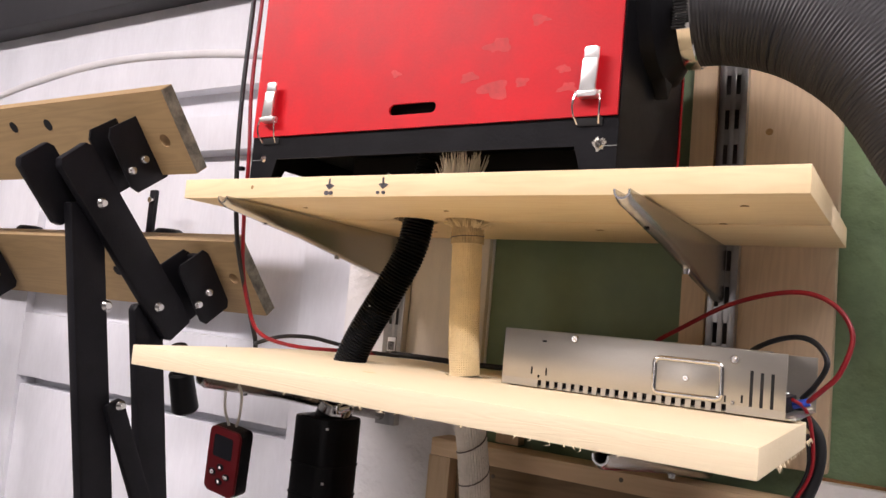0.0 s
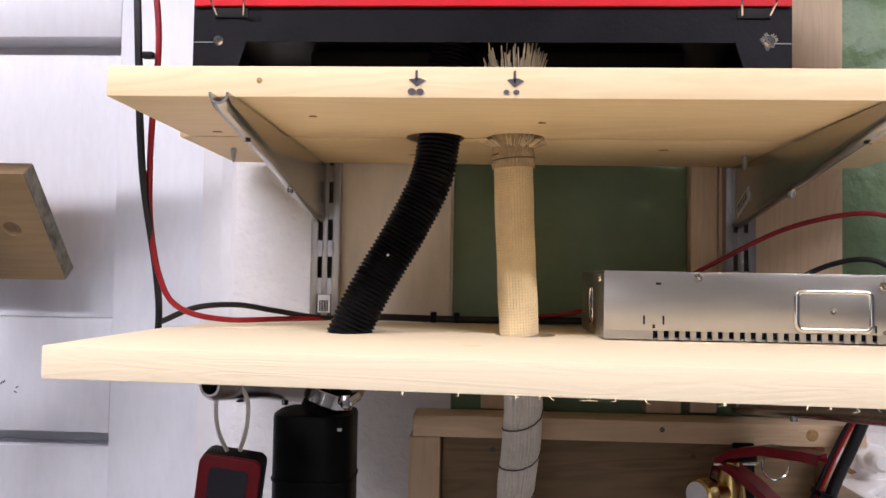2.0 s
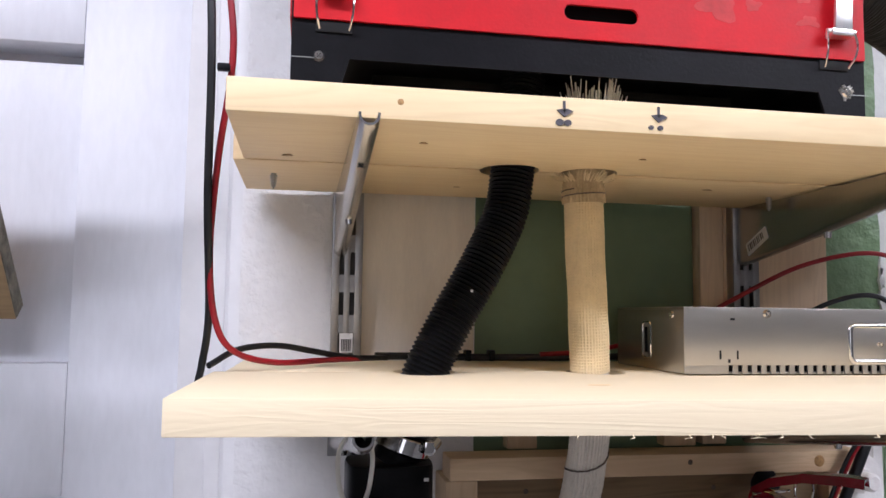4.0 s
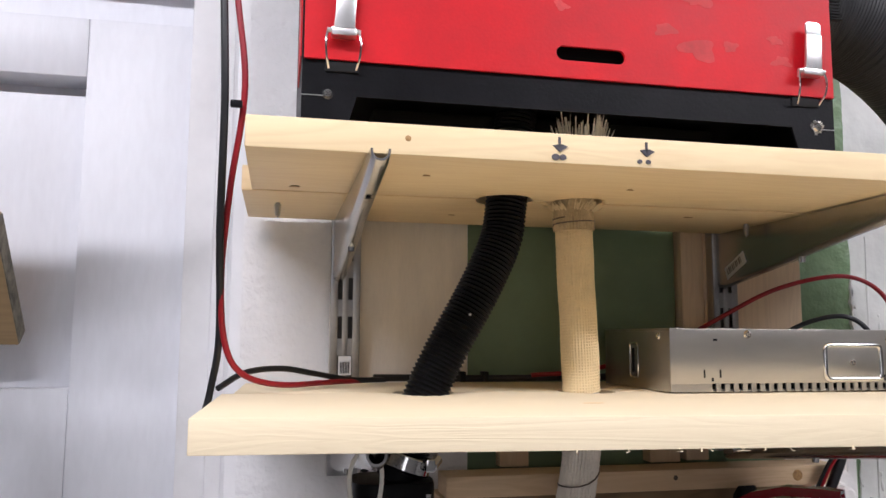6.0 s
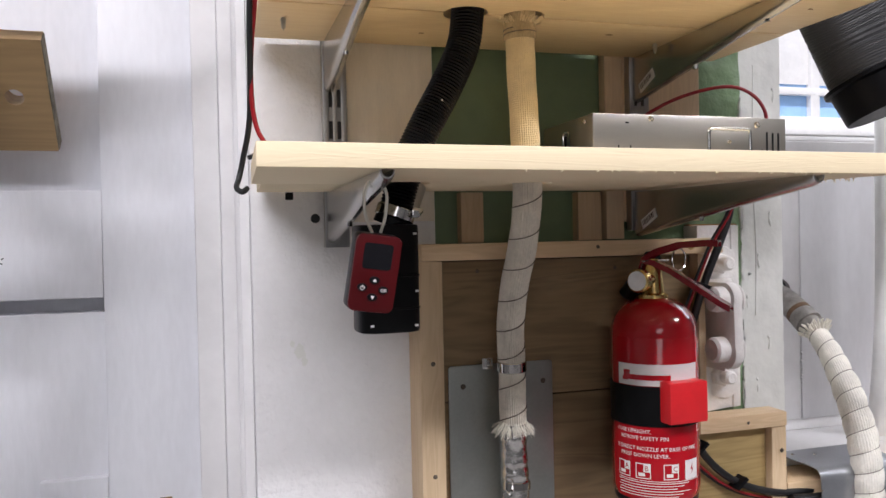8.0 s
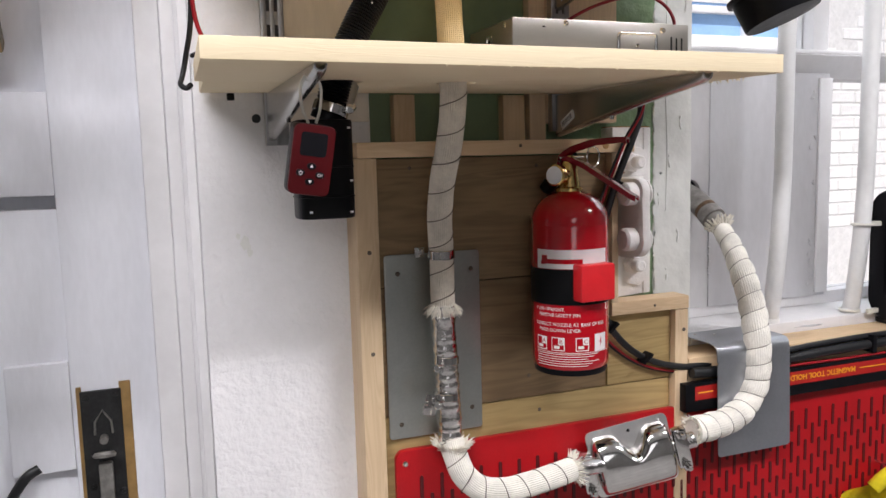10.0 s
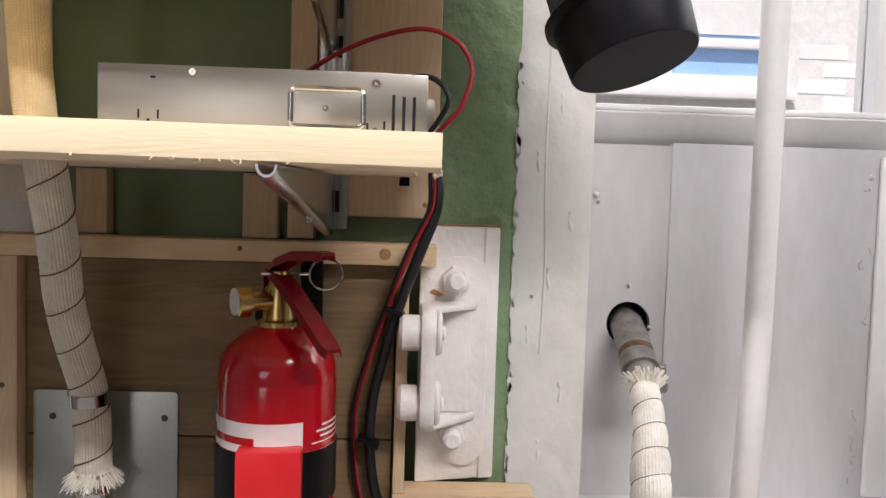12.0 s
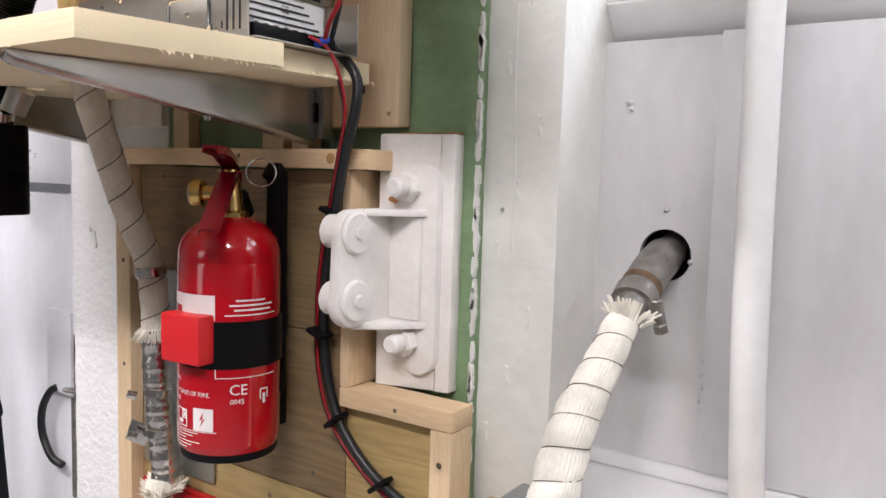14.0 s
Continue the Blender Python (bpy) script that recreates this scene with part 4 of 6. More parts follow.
def slotted_front():
    """The red sheet as four joined fields round its slot, and the slot's rounded ends."""
    x0, x1, z0, z1 = HL + 0.001, HRX - 0.001, 1.6608, HT
    sx0, sx1, sz0, sz1, r = -0.4035, -0.3545, 1.6725, 1.6825, 0.005
    bm = prism([(x0, z0), (x1, z0), (x1, sz0), (x0, sz0)], "y", RY0, RY1)
    bm = joined(bm, prism([(x0, sz1), (x1, sz1), (x1, z1), (x0, z1)], "y", RY0, RY1))
    left = [(x0, sz0), (sx0 + r, sz0)] + arc(sx0 + r, sz0 + r, r, 270, 90, 10)[1:-1] + [(sx0 + r, sz1), (x0, sz1)]
    right = [(x1, sz0), (x1, sz1), (sx1 - r, sz1)] + arc(sx1 - r, sz0 + r, r, 90, -90, 10)[1:-1] + [(sx1 - r, sz0)]
    return joined(bm, prism(left, "y", RY0, RY1), prism(right, "y", RY0, RY1))


front = part("front_panel", slotted_front(), RED, heater, "red steel front, dusty, with a hand slot", False)
# Black sheet added so the hand slot looks dark inside.
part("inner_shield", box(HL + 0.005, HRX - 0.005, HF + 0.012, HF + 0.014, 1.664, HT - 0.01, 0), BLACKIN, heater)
part("side_trim", box(HL - 0.0012, HL - 0.0002, HF + 0.004, HB - 0.1, 1.664, HT, 0), RED, heater, "red side sheet")
part("side_trim", box(HRX + 0.0002, HRX + 0.0012, HB - 0.010, HB - 0.006, 1.612, HT, 0), RED, heater, "red rear edge")
for kx, kz, ks in ((-0.30, 1.725, 0.018), (-0.262, 1.742, 0.012), (-0.325, 1.70, 0.013), (-0.275, 1.692, 0.010), (-0.24, 1.70, 0.010), (-0.30, 1.688, 0.020), (-0.40, 1.71, 0.009), (-0.235, 1.685, 0.012)):
    pts = []
    for i in range(22):
        a = 2 * math.pi * i / 22
        rr = ks * (0.55 + 0.45 * noise.noise(Vector((kx * 60 + math.cos(a) * 1.3, kz * 60 + math.sin(a) * 1.3, 0.3))) + 0.12 * math.sin(3 * a + kx * 90))
        pts.append((kx + rr * math.cos(a) * 1.1, kz + rr * math.sin(a) * 0.6))
    part("dust_smear", prism(pts, "y", RY0 - 0.00022, RY0 - 0.00002), DUST, front, "pale dust smear", False)


def toggle(x):
    """A sprung case catch: tapered lever, fold, wire loop and keeper."""
    y = RY0
    part("catch_lever", prism([(x - 0.0062, 1.678), (x + 0.0068, 1.678), (x + 0.0078, 1.703), (x - 0.0042, 1.703)], "y", y - 0.009, y - 0.0065, 0.001), SATIN, heater, "bright steel catch lever")
    part("catch_tab", prism([(x - 0.004, 1.7025), (x + 0.0078, 1.7025), (x + 0.0078, 1.711), (x + 0.005, 1.7125), (x - 0.002, 1.7125), (x - 0.004, 1.711)], "y", y - 0.0078, y - 0.0062, 0.0005), SATIN, heater)
    part("catch_fold", joined(box(x - 0.0075, x + 0.008, y - 0.0085, y - 0.0002, 1.6735, 1.679, 0.0012), rod((x - 0.010, y - 0.006, 1.677), (x + 0.0105, y - 0.006, 1.677), 0.0016, None, 10)), SATIN, heater)
    for s in (-1, 1):
        part("catch_wire", sweep(smooth_path([(x + s * 0.0098, y - 0.006, 1.677), (x + s * 0.0107, y - 0.0075, 1.669), (x + s * 0.0102, y - 0.006, 1.661), (x + s * 0.0085, y - 0.001, 1.6545)], 5), 0.0008, 8), CHROME, heater)
    part("keeper_slot", box(x - 0.0105, x + 0.0105, HF - 0.0022, HF - 0.0013, 1.6535, 1.6595, 0.0003), BLACKIN, heater)


toggle(-0.5440)
toggle(-0.2165)
for sx in (-0.5525, -0.2075):
    part("scratched_screw", screw(sx, HF - 0.001, 1.6392, 0.0035), CHROME, heater, "scratched screw in the black rail")
    if sx > -0.3:
        ring = []
        for k in range(26):
            a = 2 * math.pi * k / 26
            ring.append(rod((sx + 0.0036 * math.cos(a), HF - 0.0013, 1.6392 + 0.0036 * math.sin(a)), (sx + (0.0048 + 0.0012 * math.sin(7 * k)) * math.cos(a), HF - 0.0013, 1.6392 + (0.0048 + 0.0012 * math.sin(5 * k)) * math.sin(a)), 0.0004, None, 5))
        part("paint_scratches", joined(*ring), GALV, heater, "bare metal scratches")
    part("seam", box(HL if sx < -0.5 else sx, sx if sx < -0.5 else HRX, HF - 0.0016, HF - 0.0011, 1.6376, 1.6381, 0), PLATE, heater)
# cold air stub and the big duct
stub = part("outlet_cone", moved(lathe([(0.062, 0.0), (0.060, 0.012), (0.047, 0.022), (0.044, 0.03)], 0, 0, 36), pose(HRX - 0.001, 0.61, 1.768, 0, 90, 0)), BLACK, heater, "black outlet cone")
part("gusset", prism([(0.552, 1.76), (0.612, 1.695), (0.650, 1.76)], "x", HRX, HRX + 0.012, 0.002), BLACKIN, heater)

duct = thing("warm_air_duct", (0.06, 0.61, 1.5), "thick black ribbed flexible warm air duct with a round vent", "duct")
dpath = smooth_path([(-0.180, 0.61, 1.768), (-0.130, 0.612, 1.767), (-0.075, 0.614, 1.748), (-0.025, 0.614, 1.708), (0.012, 0.614, 1.650), (0.042, 0.611, 1.593), (0.057, 0.596, 1.540)], 12)
dp = resampled(dpath, 0.0008)
part("hose", sweep(dp, lambda i: 0.0455 + 0.00032 * math.cos(math.pi * i / 2), 44), DUCTBLACK, duct, "ribbed black hose")
dfr = frames_along(dp)
p0, t0 = dfr[11][0], dfr[11][1]
part("hose_clamp", sweep([p0, p0 + t0 * 0.001, p0 + t0 * 0.011, p0 + t0 * 0.012], lambda i: (0.0465, 0.0475, 0.0475, 0.0465)[i], 44), CHROME, duct, "steel worm-drive hose clamp")
part("clamp_slots", joined(*[box(-0.168 + 0.0001, -0.158, 0.5615 - 0.0006 * abs(k - 4), 0.563, 1.735 + 0.0026 * k, 1.7362 + 0.0026 * k, 0) for k in range(9)]), BLACKIN, duct)
pe, te, ue, ve = dfr[-1]
vent = part("vent", sweep([pe - te * 0.012, pe - te * 0.010, pe - te * 0.006, pe - te * 0.004, pe + te * 0.03, pe + te * 0.032, pe + te * 0.031, pe + te * 0.002],
                          lambda i: (0.047, 0.053, 0.053, 0.048, 0.045, 0.044, 0.041, 0.041)[i], 40), BLACK, duct, "black plastic round outlet")
for k in range(-4, 5):
    half = math.sqrt(max(0, 0.041 ** 2 - (k * 0.0088) ** 2))
    c = pe + te * 0.028 + Vector((0, 0, 0)) + ue * (k * 0.0088)
    part("louvre", sweep([c - ve * half, c + ve * half], 0.0016, 6), DUCTBLACK, vent)
part("louvre_post", sweep([pe + te * 0.0275 - ue * 0.041, pe + te * 0.0275 + ue * 0.041], 0.0014, 6), DULLSTEEL, vent)
# Black disc painted as the dark inside the vent.
part("vent_backing", sweep([pe + te * 0.004, pe + te * 0.006], 0.0405, 32), BLACKIN, vent)
part("clip_lug", moved(box(-0.006, 0.006, -0.004, 0.004, -0.004, 0.004, 0.001), Matrix.Translation(pe - te * 0.008 - Vector((0.0, 0.03, 0)) - ve * 0.03)), BLACK, vent)

# ---- intake hose and its silencer ----
intake = thing("air_intake_hose", (-0.48, 0.6, 1.40), "black ribbed intake hose running down through both shelves", "hose")
ip = resampled(smooth_path([(-0.405, 0.612, 1.66), (-0.410, 0.610, 1.625), (-0.4145, 0.608, 1.59), (-0.420, 0.606, 1.56), (-0.4375, 0.603, 1.523), (-0.458, 0.601, 1.487), (-0.474, 0.601, 1.455), (-0.484, 0.603, 1.425), (-0.490, 0.603, 1.400)], 10), 0.00078)
part("hose", sweep(ip, lambda i: 0.0149 + 0.0009 * math.cos(math.pi * i / 2), 26), RUBBER, intake, "ribbed black hose")
part("speck", moved(lathe([(0.0011, -0.0004), (0.0007, 0.0004)], 0, 0, 8), pose(-0.4475, 0.5865, 1.5055, 80)), PAPER, intake, "white paint speck")
part("hose_clamp", rod((-0.491, 0.603, 1.399), (-0.4875, 0.603, 1.409), 0.0182, None, 28, 0.0008), CHROME, intake, "bright hose clamp")
part("clamp_screw", joined(rod((-0.474, 0.588, 1.402), (-0.468, 0.597, 1.406), 0.0038, None, 12, 0.0008), box(-0.478, -0.472, 0.584, 0.592, 1.399, 1.408, 0.001)), CHROME, intake)
part("metal_sleeve", rod((-0.472, 0.618, 1.4315), (-0.482, 0.612, 1.409), 0.0165, None, 24), GALV, intake, "short bright pipe end")

sil = thing("intake_silencer", (-0.499, 0.606, 1.296), "black plastic intake silencer box hanging on the hose", "silencer")
body = [(-0.499 + 0.0285 * math.copysign(abs(math.cos(a)) ** 0.55, math.cos(a)), 0.606 + 0.0265 * math.copysign(abs(math.sin(a)) ** 0.55, math.sin(a))) for a in [2 * math.pi * k / 40 for k in range(40)]]
part("body", prism(body, "z", 1.297, 1.3935, 0.003), RUBBER, sil, "black ribbed plastic body")
part("neck", rod((-0.4945, 0.604, 1.392), (-0.491, 0.603, 1.4), 0.0165, None, 24), RUBBER, sil)
for zz in (1.318, 1.347):
    part("rib", prism([(-0.499 + (x + 0.499) * 1.03, 0.606 + (y - 0.606) * 1.03) for x, y in body], "z", zz, zz + 0.0016, 0.0004), RUBBER, sil)
for sx, sz in ((-0.478, 1.333), (-0.479, 1.384), (-0.519, 1.3035), (-0.479, 1.3025)):
    part("moulding_mark", box(sx, sx + 0.003, 0.5788, 0.5797, sz, sz + 0.002, 0), PAPER, sil)

# ---- remote control hanging on a cable tie ----
remote = thing("remote_control", (-0.528, 0.505, 1.319), "small dark red remote control hanging on a white cable tie", "remote control")
RM = Matrix.Translation((-0.5305, 0.505, 1.3545)) @ pose(0, 0, 0, 7, 8, 3) @ Matrix.Diagonal((0.85, 0.95, 0.89, 1))
part("case", moved(prism(rounded(-0.0215, 0.0215, -0.034, 0.034, 0.006, 5), "y", -0.0015, 0.0125, 0.0012), RM), RUBBER, remote, "dark rear shell")
part("face", moved(prism(rounded(-0.0215, 0.0215, -0.034, 0.034, 0.007, 5), "y", -0.0055, -0.0015, 0.0014), RM), REMRED, remote, "dark red front shell")
part("screen", moved(prism(rounded(-0.0135, 0.0135, 0.004, 0.0265, 0.003, 4), "y", -0.0059, -0.0056), RM), SCREEN, remote, "blank dark screen")
for bx, bz in ((0, -0.0055), (-0.0105, -0.0125), (0.0095, -0.0135), (0, -0.0205)):
    part("button", moved(prism([(bx + 0.0048 * math.cos(a), bz + 0.0033 * math.sin(a)) for a in [k * math.pi / 8 for k in range(16)]], "y", -0.0068, -0.0055, 0.0004), RM), BLACK, remote)
part("arrow_print", moved(prism([(-0.0018, -0.0067), (0.0018, -0.0067), (0, -0.0038)], "y", -0.0071, -0.0069), RM), LABELW, remote)
part("arrow_print", moved(prism([(-0.0018, -0.0193), (0.0018, -0.0193), (0, -0.0222)], "y", -0.0071, -0.0069), RM), LABELW, remote)
part("ok_print", moved(letters("OK", 0.0042), RM @ Matrix.Translation((0.0063, -0.0071, -0.015)) @ pose(0, 0, 0, 90)), LABELW, remote)
part("power_print", moved(joined(sweep([Vector((-0.0105 + 0.0017 * math.cos(a), -0.007, -0.0128 + 0.0017 * math.sin(a))) for a in [radians(125 + 29 * k) for k in range(11)]], 0.00032, 5),
     box(-0.0108, -0.0102, -0.0073, -0.0068, -0.0125, -0.0103, 0)), RM), LABELW, remote)
part("cable_tie", sweep(smooth_path([(-0.531, 0.505, 1.3855), (-0.5365, 0.503, 1.40), (-0.5365, 0.502, 1.418), (-0.528, 0.502, 1.4275), (-0.5195, 0.504, 1.417), (-0.520, 0.506, 1.399), (-0.524, 0.507, 1.3855)], 6), 0.0013, 8), NYLON, remote, "white nylon cable tie")

# ---- exhaust pipe in its sleeves, from the heater to the window ----
exhaust = thing("exhaust_pipe", (-0.34, 0.69, 0.95), "exhaust pipe in pale woven heat sleeve bound with wire", "exhaust pipe")
rnd = random.Random(11)


def ribbed(path, r, ribs, depth, step=0.0024):
    """A woven sleeve: lengthwise ribs and slightly uneven girth."""
    bm = bmesh.new()
    pts = resampled(path, step)
    rings = []
    for i, (p, t, u, v) in enumerate(frames_along(pts)):
        ring = []
        for k in range(ribs * 2):
            a = math.pi * k / ribs
            lump = 1 + 0.035 * noise.noise(p * 45 + Vector((math.cos(a), math.sin(a), 0)) * 0.8)
            rr = r * lump + (depth if k % 2 else -depth) * (1.0 if (i // 1 + k // 2) % 2 else 0.35)
            ring.append(bm.verts.new(p + (u * math.cos(a) + v * math.sin(a)) * rr))
        rings.append(ring)
    n = ribs * 2
    for a, b in zip(rings, rings[1:]):
        for k in range(n):
            bm.faces.new((a[k], a[(k + 1) % n], b[(k + 1) % n], b[k]))
    bm.faces.new(list(reversed(rings[0]))), bm.faces.new(rings[-1])
    return bm


def frayed(center, way, r, length, spread, count, seed, th=0.0006):
    """Loose fibres fanning out from the end of a sleeve."""
    rn = random.Random(seed)
    c, t = Vector(center), Vector(way).normalized()
    u = t.orthogonal().normalized()
    v = t.cross(u)
    bms = []
    for k in range(count):
        a = 2 * math.pi * rn.random()
        d = u * math.cos(a) + v * math.sin(a)
        L = length * (0.5 + 0.6 * rn.random())
        s = spread * (0.4 + 0.9 * rn.random())
        j = Vector((rn.uniform(-1, 1), rn.uniform(-1, 1), rn.uniform(-1, 1))) * length * 0.12
        bms.append(sweep([c + d * r * 0.9, c + d * (r + s * 0.35) + t * L * 0.55 + j * 0.5, c + d * (r + s) + t * L + j], lambda i: (th, th, th * 0.5)[i], 5, False))
    return joined(*bms)


top_path = smooth_path([(-0.361, 0.594, 1.618), (-0.361, 0.602, 1.606), (-0.361, 0.610, 1.592), (-0.3605, 0.611, 1.578)], 6)
mid_path = smooth_path([(-0.3605, 0.611, 1.580), (-0.3590, 0.612, 1.54), (-0.3565, 0.613, 1.49), (-0.3540, 0.616, 1.45)], 8)
low_path = smooth_path([(-0.3525, 0.618, 1.447), (-0.350, 0.626, 1.41), (-0.350, 0.640, 1.37), (-0.353, 0.658, 1.325), (-0.351, 0.674, 1.285), (-0.346, 0.686, 1.25), (-0.344, 0.690, 1.21), (-0.3435, 0.691, 1.176)], 8)
part("sleeve", ribbed(top_path, 0.0146, 44, 0.0005), SLEEVEDARK, exhaust, "tan woven sleeve")
part("sleeve", ribbed(mid_path, 0.0137, 40, 0.0005), SLEEVE, exhaust, "tan woven sleeve")
part("sleeve", ribbed(low_path, 0.0141, 36, 0.0006), WRAPGREY, exhaust, "greyish woven sleeve")
part("woven_thread", sweep(helix(mid_path, 0.01385, 0.0021), 0.00042, 5), SLEEVE, exhaust, "weave of the sleeve")
part("sleeve_collar", ribbed(mid_path[:3], 0.0150, 36, 0.0008), SLEEVEDARK, exhaust, "scorched woven collar")
part("sleeve_wire", sweep(helix(mid_path[:2], 0.0156, 0.004), 0.0005, 5), WIRE, exhaust)
part("wire_binding", sweep(helix(low_path, 0.0148, 0.034), 0.0006, 6), WIRE, exhaust, "dark binding wire")
part("frayed_end", frayed((-0.361, 0.594, 1.606), (0, -0.08, 1), 0.012, 0.043, 0.006, 190, 3, 0.0008), FIBRE, exhaust, "frayed sleeve end")
part("frayed_end", frayed((-0.3605, 0.611, 1.584), (0, 0, 1), 0.0145, 0.008, 0.008, 90, 4), SLEEVE, exhaust)
part("frayed_end", frayed((-0.3435, 0.691, 1.184), (0, 0, -1), 0.0132, 0.016, 0.009, 220, 5), FIBRE, exhaust, "frayed sleeve end")
part("pipe_clip", joined(rod((-0.345, 0.6875, 1.237), (-0.3455, 0.6865, 1.248), 0.0160, None, 28, 0.0006), box(-0.372, -0.360, 0.706, 0.708, 1.237, 1.249, 0.0005)), CHROME, exhaust, "steel pipe clip")
steel_path = smooth_path([(-0.3435, 0.691, 1.180), (-0.343, 0.692, 1.14), (-0.340, 0.694, 1.09), (-0.337, 0.697, 1.04), (-0.336, 0.698, 1.0)], 8)
sp = resampled(steel_path, 0.002)
part("steel_pipe", sweep(sp, lambda i: 0.0150 + 0.0013 * noise.noise(sp[i] * 190), 26), DULLSTEEL, exhaust, "crinkled bright steel pipe")
for zz, ang in ((1.108, 200), (1.063, 215)):
    part("pipe_clamp", joined(rod((-0.3415, 0.693, zz), (-0.341, 0.6935, zz + 0.009), 0.0165, None, 26, 0.0006), rod((-0.356, 0.676, zz - 0.001), (-0.362, 0.668, zz + 0.002), 0.0045, None, 14, 0.001)), CHROME, exhaust, "stainless worm clamp")
part("foil_flap", moved(box(-0.012, 0.012, -0.0003, 0.0003, -0.012, 0.012, 0.0002), pose(-0.365, 0.684, 1.062, 0, 20, 30)), CHROME, exhaust)
part("frayed_end", frayed((-0.336, 0.694, 1.000), (0.05, -0.1, 1), 0.015, 0.012, 0.010, 190, 6, 0.0009), FIBRE, exhaust, "frayed white sleeve end")
white_a = smooth_path([(-0.337, 0.692, 1.012), (-0.334, 0.686, 0.992), (-0.326, 0.680, 0.970), (-0.308, 0.674, 0.953), (-0.280, 0.668, 0.947), (-0.240, 0.666, 0.950), (-0.205, 0.668, 0.954), (-0.180, 0.672, 0.956)], 8)
part("sleeve", ribbed(white_a, 0.0148, 36, 0.0006), WRAP, exhaust, "white woven sleeve")
part("wire_binding", sweep(helix(white_a, 0.0154, 0.026), 0.0006, 6), WIRE, exhaust, "dark binding wire")
part("frayed_end", frayed((-0.182, 0.672, 0.956), (1, 0, 0.1), 0.013, 0.012, 0.009, 170, 7), FIBRE, exhaust, "frayed white sleeve end")
part("steel_pipe", rod((-0.185, 0.673, 0.955), (-0.13, 0.675, 0.953), 0.011, None, 20), DULLSTEEL, exhaust)
white_b = smooth_path([(0.000, 0.664, 0.982), (0.035, 0.668, 0.982), (0.075, 0.676, 0.985), (0.108, 0.684, 1.000), (0.126, 0.686, 1.030), (0.130, 0.688, 1.070), (0.130, 0.696, 1.115), (0.133, 0.718, 1.165), (0.140, 0.752, 1.207), (0.143, 0.785, 1.240)], 8)


def rope(path, r, pitch):
    """Wrapped tape: swells between the turns of its binding."""
    pts = resampled(path, 0.002)
    per = int(pitch / 0.002)
    bm = bmesh.new()
    rings = []
    n = 72
    for i, (p, t, u, v) in enumerate(frames_along(pts)):
        ring = []
        for k in range(n):
            a = 2 * math.pi * k / n
            ph = (i / per - k / n) % 1.0
            rr = r * (0.93 + 0.12 * math.sin(math.pi * ph) ** 0.6) + (0.00045 if k % 2 else -0.00035) * (1.0 if (i // 2 + k // 2) % 2 else 0.6)
            rr *= 1 - 0.26 * max(0.0, i / len(pts) - 0.72) / 0.28
            rr *= 1 + 0.09 * noise.noise(p * 40 + Vector((math.cos(a), math.sin(a), i * 0.01)))
            ring.append(bm.verts.new(p + (u * math.cos(a) + v * math.sin(a)) * rr))
        rings.append(ring)
    for a, b in zip(rings, rings[1:]):
        for k in range(n):
            bm.faces.new((a[k], a[(k + 1) % n], b[(k + 1) % n], b[k]))
    bm.faces.new(list(reversed(rings[0]))), bm.faces.new(rings[-1])
    return bm


part("sleeve", rope(white_b, 0.0176, 0.024), WRAP, exhaust, "white wrapped sleeve bulging between wire turns")
coil = frames_along(resampled(white_b, 0.024 / 14))
turns = [p + (u * math.cos(2 * math.pi * i / 14) + v * math.sin(2 * math.pi * i / 14)) * 0.0177 * (1 - 0.26 * max(0.0, i / len(coil) - 0.72) / 0.28) for i, (p, t, u, v) in enumerate(coil)]
part("wire_binding", sweep(turns, 0.0004, 6), WIRE, exhaust, "dark binding wire")
part("frayed_end", frayed((0.002, 0.664, 0.982), (-1, 0, 0), 0.014, 0.009, 0.007, 170, 8), FIBRE, exhaust, "frayed white sleeve end")
part("frayed_end", frayed((0.1455, 0.785, 1.237), (0.0, 0.5, 0.8), 0.0125, 0.015, 0.009, 110, 9, 0.0017), FIBRE, exhaust, "frayed white sleeve end")
part("outlet_pipe", sweep(smooth_path([(0.1445, 0.79, 1.242), (0.1445, 0.815, 1.262), (0.146, 0.850, 1.281), (0.148, 0.892, 1.293)], 6), 0.0150, 24), PIPESTEEL, exhaust, "grey pipe end going out through the hole")
part("outlet_sleeve", sweep(smooth_path([(0.1443, 0.812, 1.259), (0.1455, 0.840, 1.276), (0.1465, 0.868, 1.287)], 6), 0.0175, 24), PIPESTEEL, exhaust, "grey outer sleeve")
part("rust_band", sweep([Vector((0.1445, 0.816, 1.2615)), Vector((0.1448, 0.822, 1.2655))], 0.01775, 24), RUSTDARK, exhaust, "rusty band on the pipe")
part("pipe_clamp", joined(sweep([Vector((0.1443, 0.801, 1.2517)), Vector((0.1444, 0.8125, 1.2598))], 0.0187, 26), rod((0.1645, 0.800, 1.258), (0.1675, 0.806, 1.236), 0.0048, None, 14, 0.001), rod((0.167, 0.804, 1.238), (0.1685, 0.807, 1.230), 0.0062, None, 6, 0.001), box(0.158, 0.166, 0.798, 0.808, 1.242, 1.258, 0.0015)), PIPESTEEL, exhaust, "steel worm clamp")

# ---- exhaust silencer ----
muff = thing("exhaust_silencer", (-0.09, 0.672, 0.9), "shiny stainless exhaust silencer with bolted clamps", "silencer")
MM = Matrix.Translation((-0.086, 0.678, 0.955)) @ pose(0, 0, 0, 0, -13, -17)


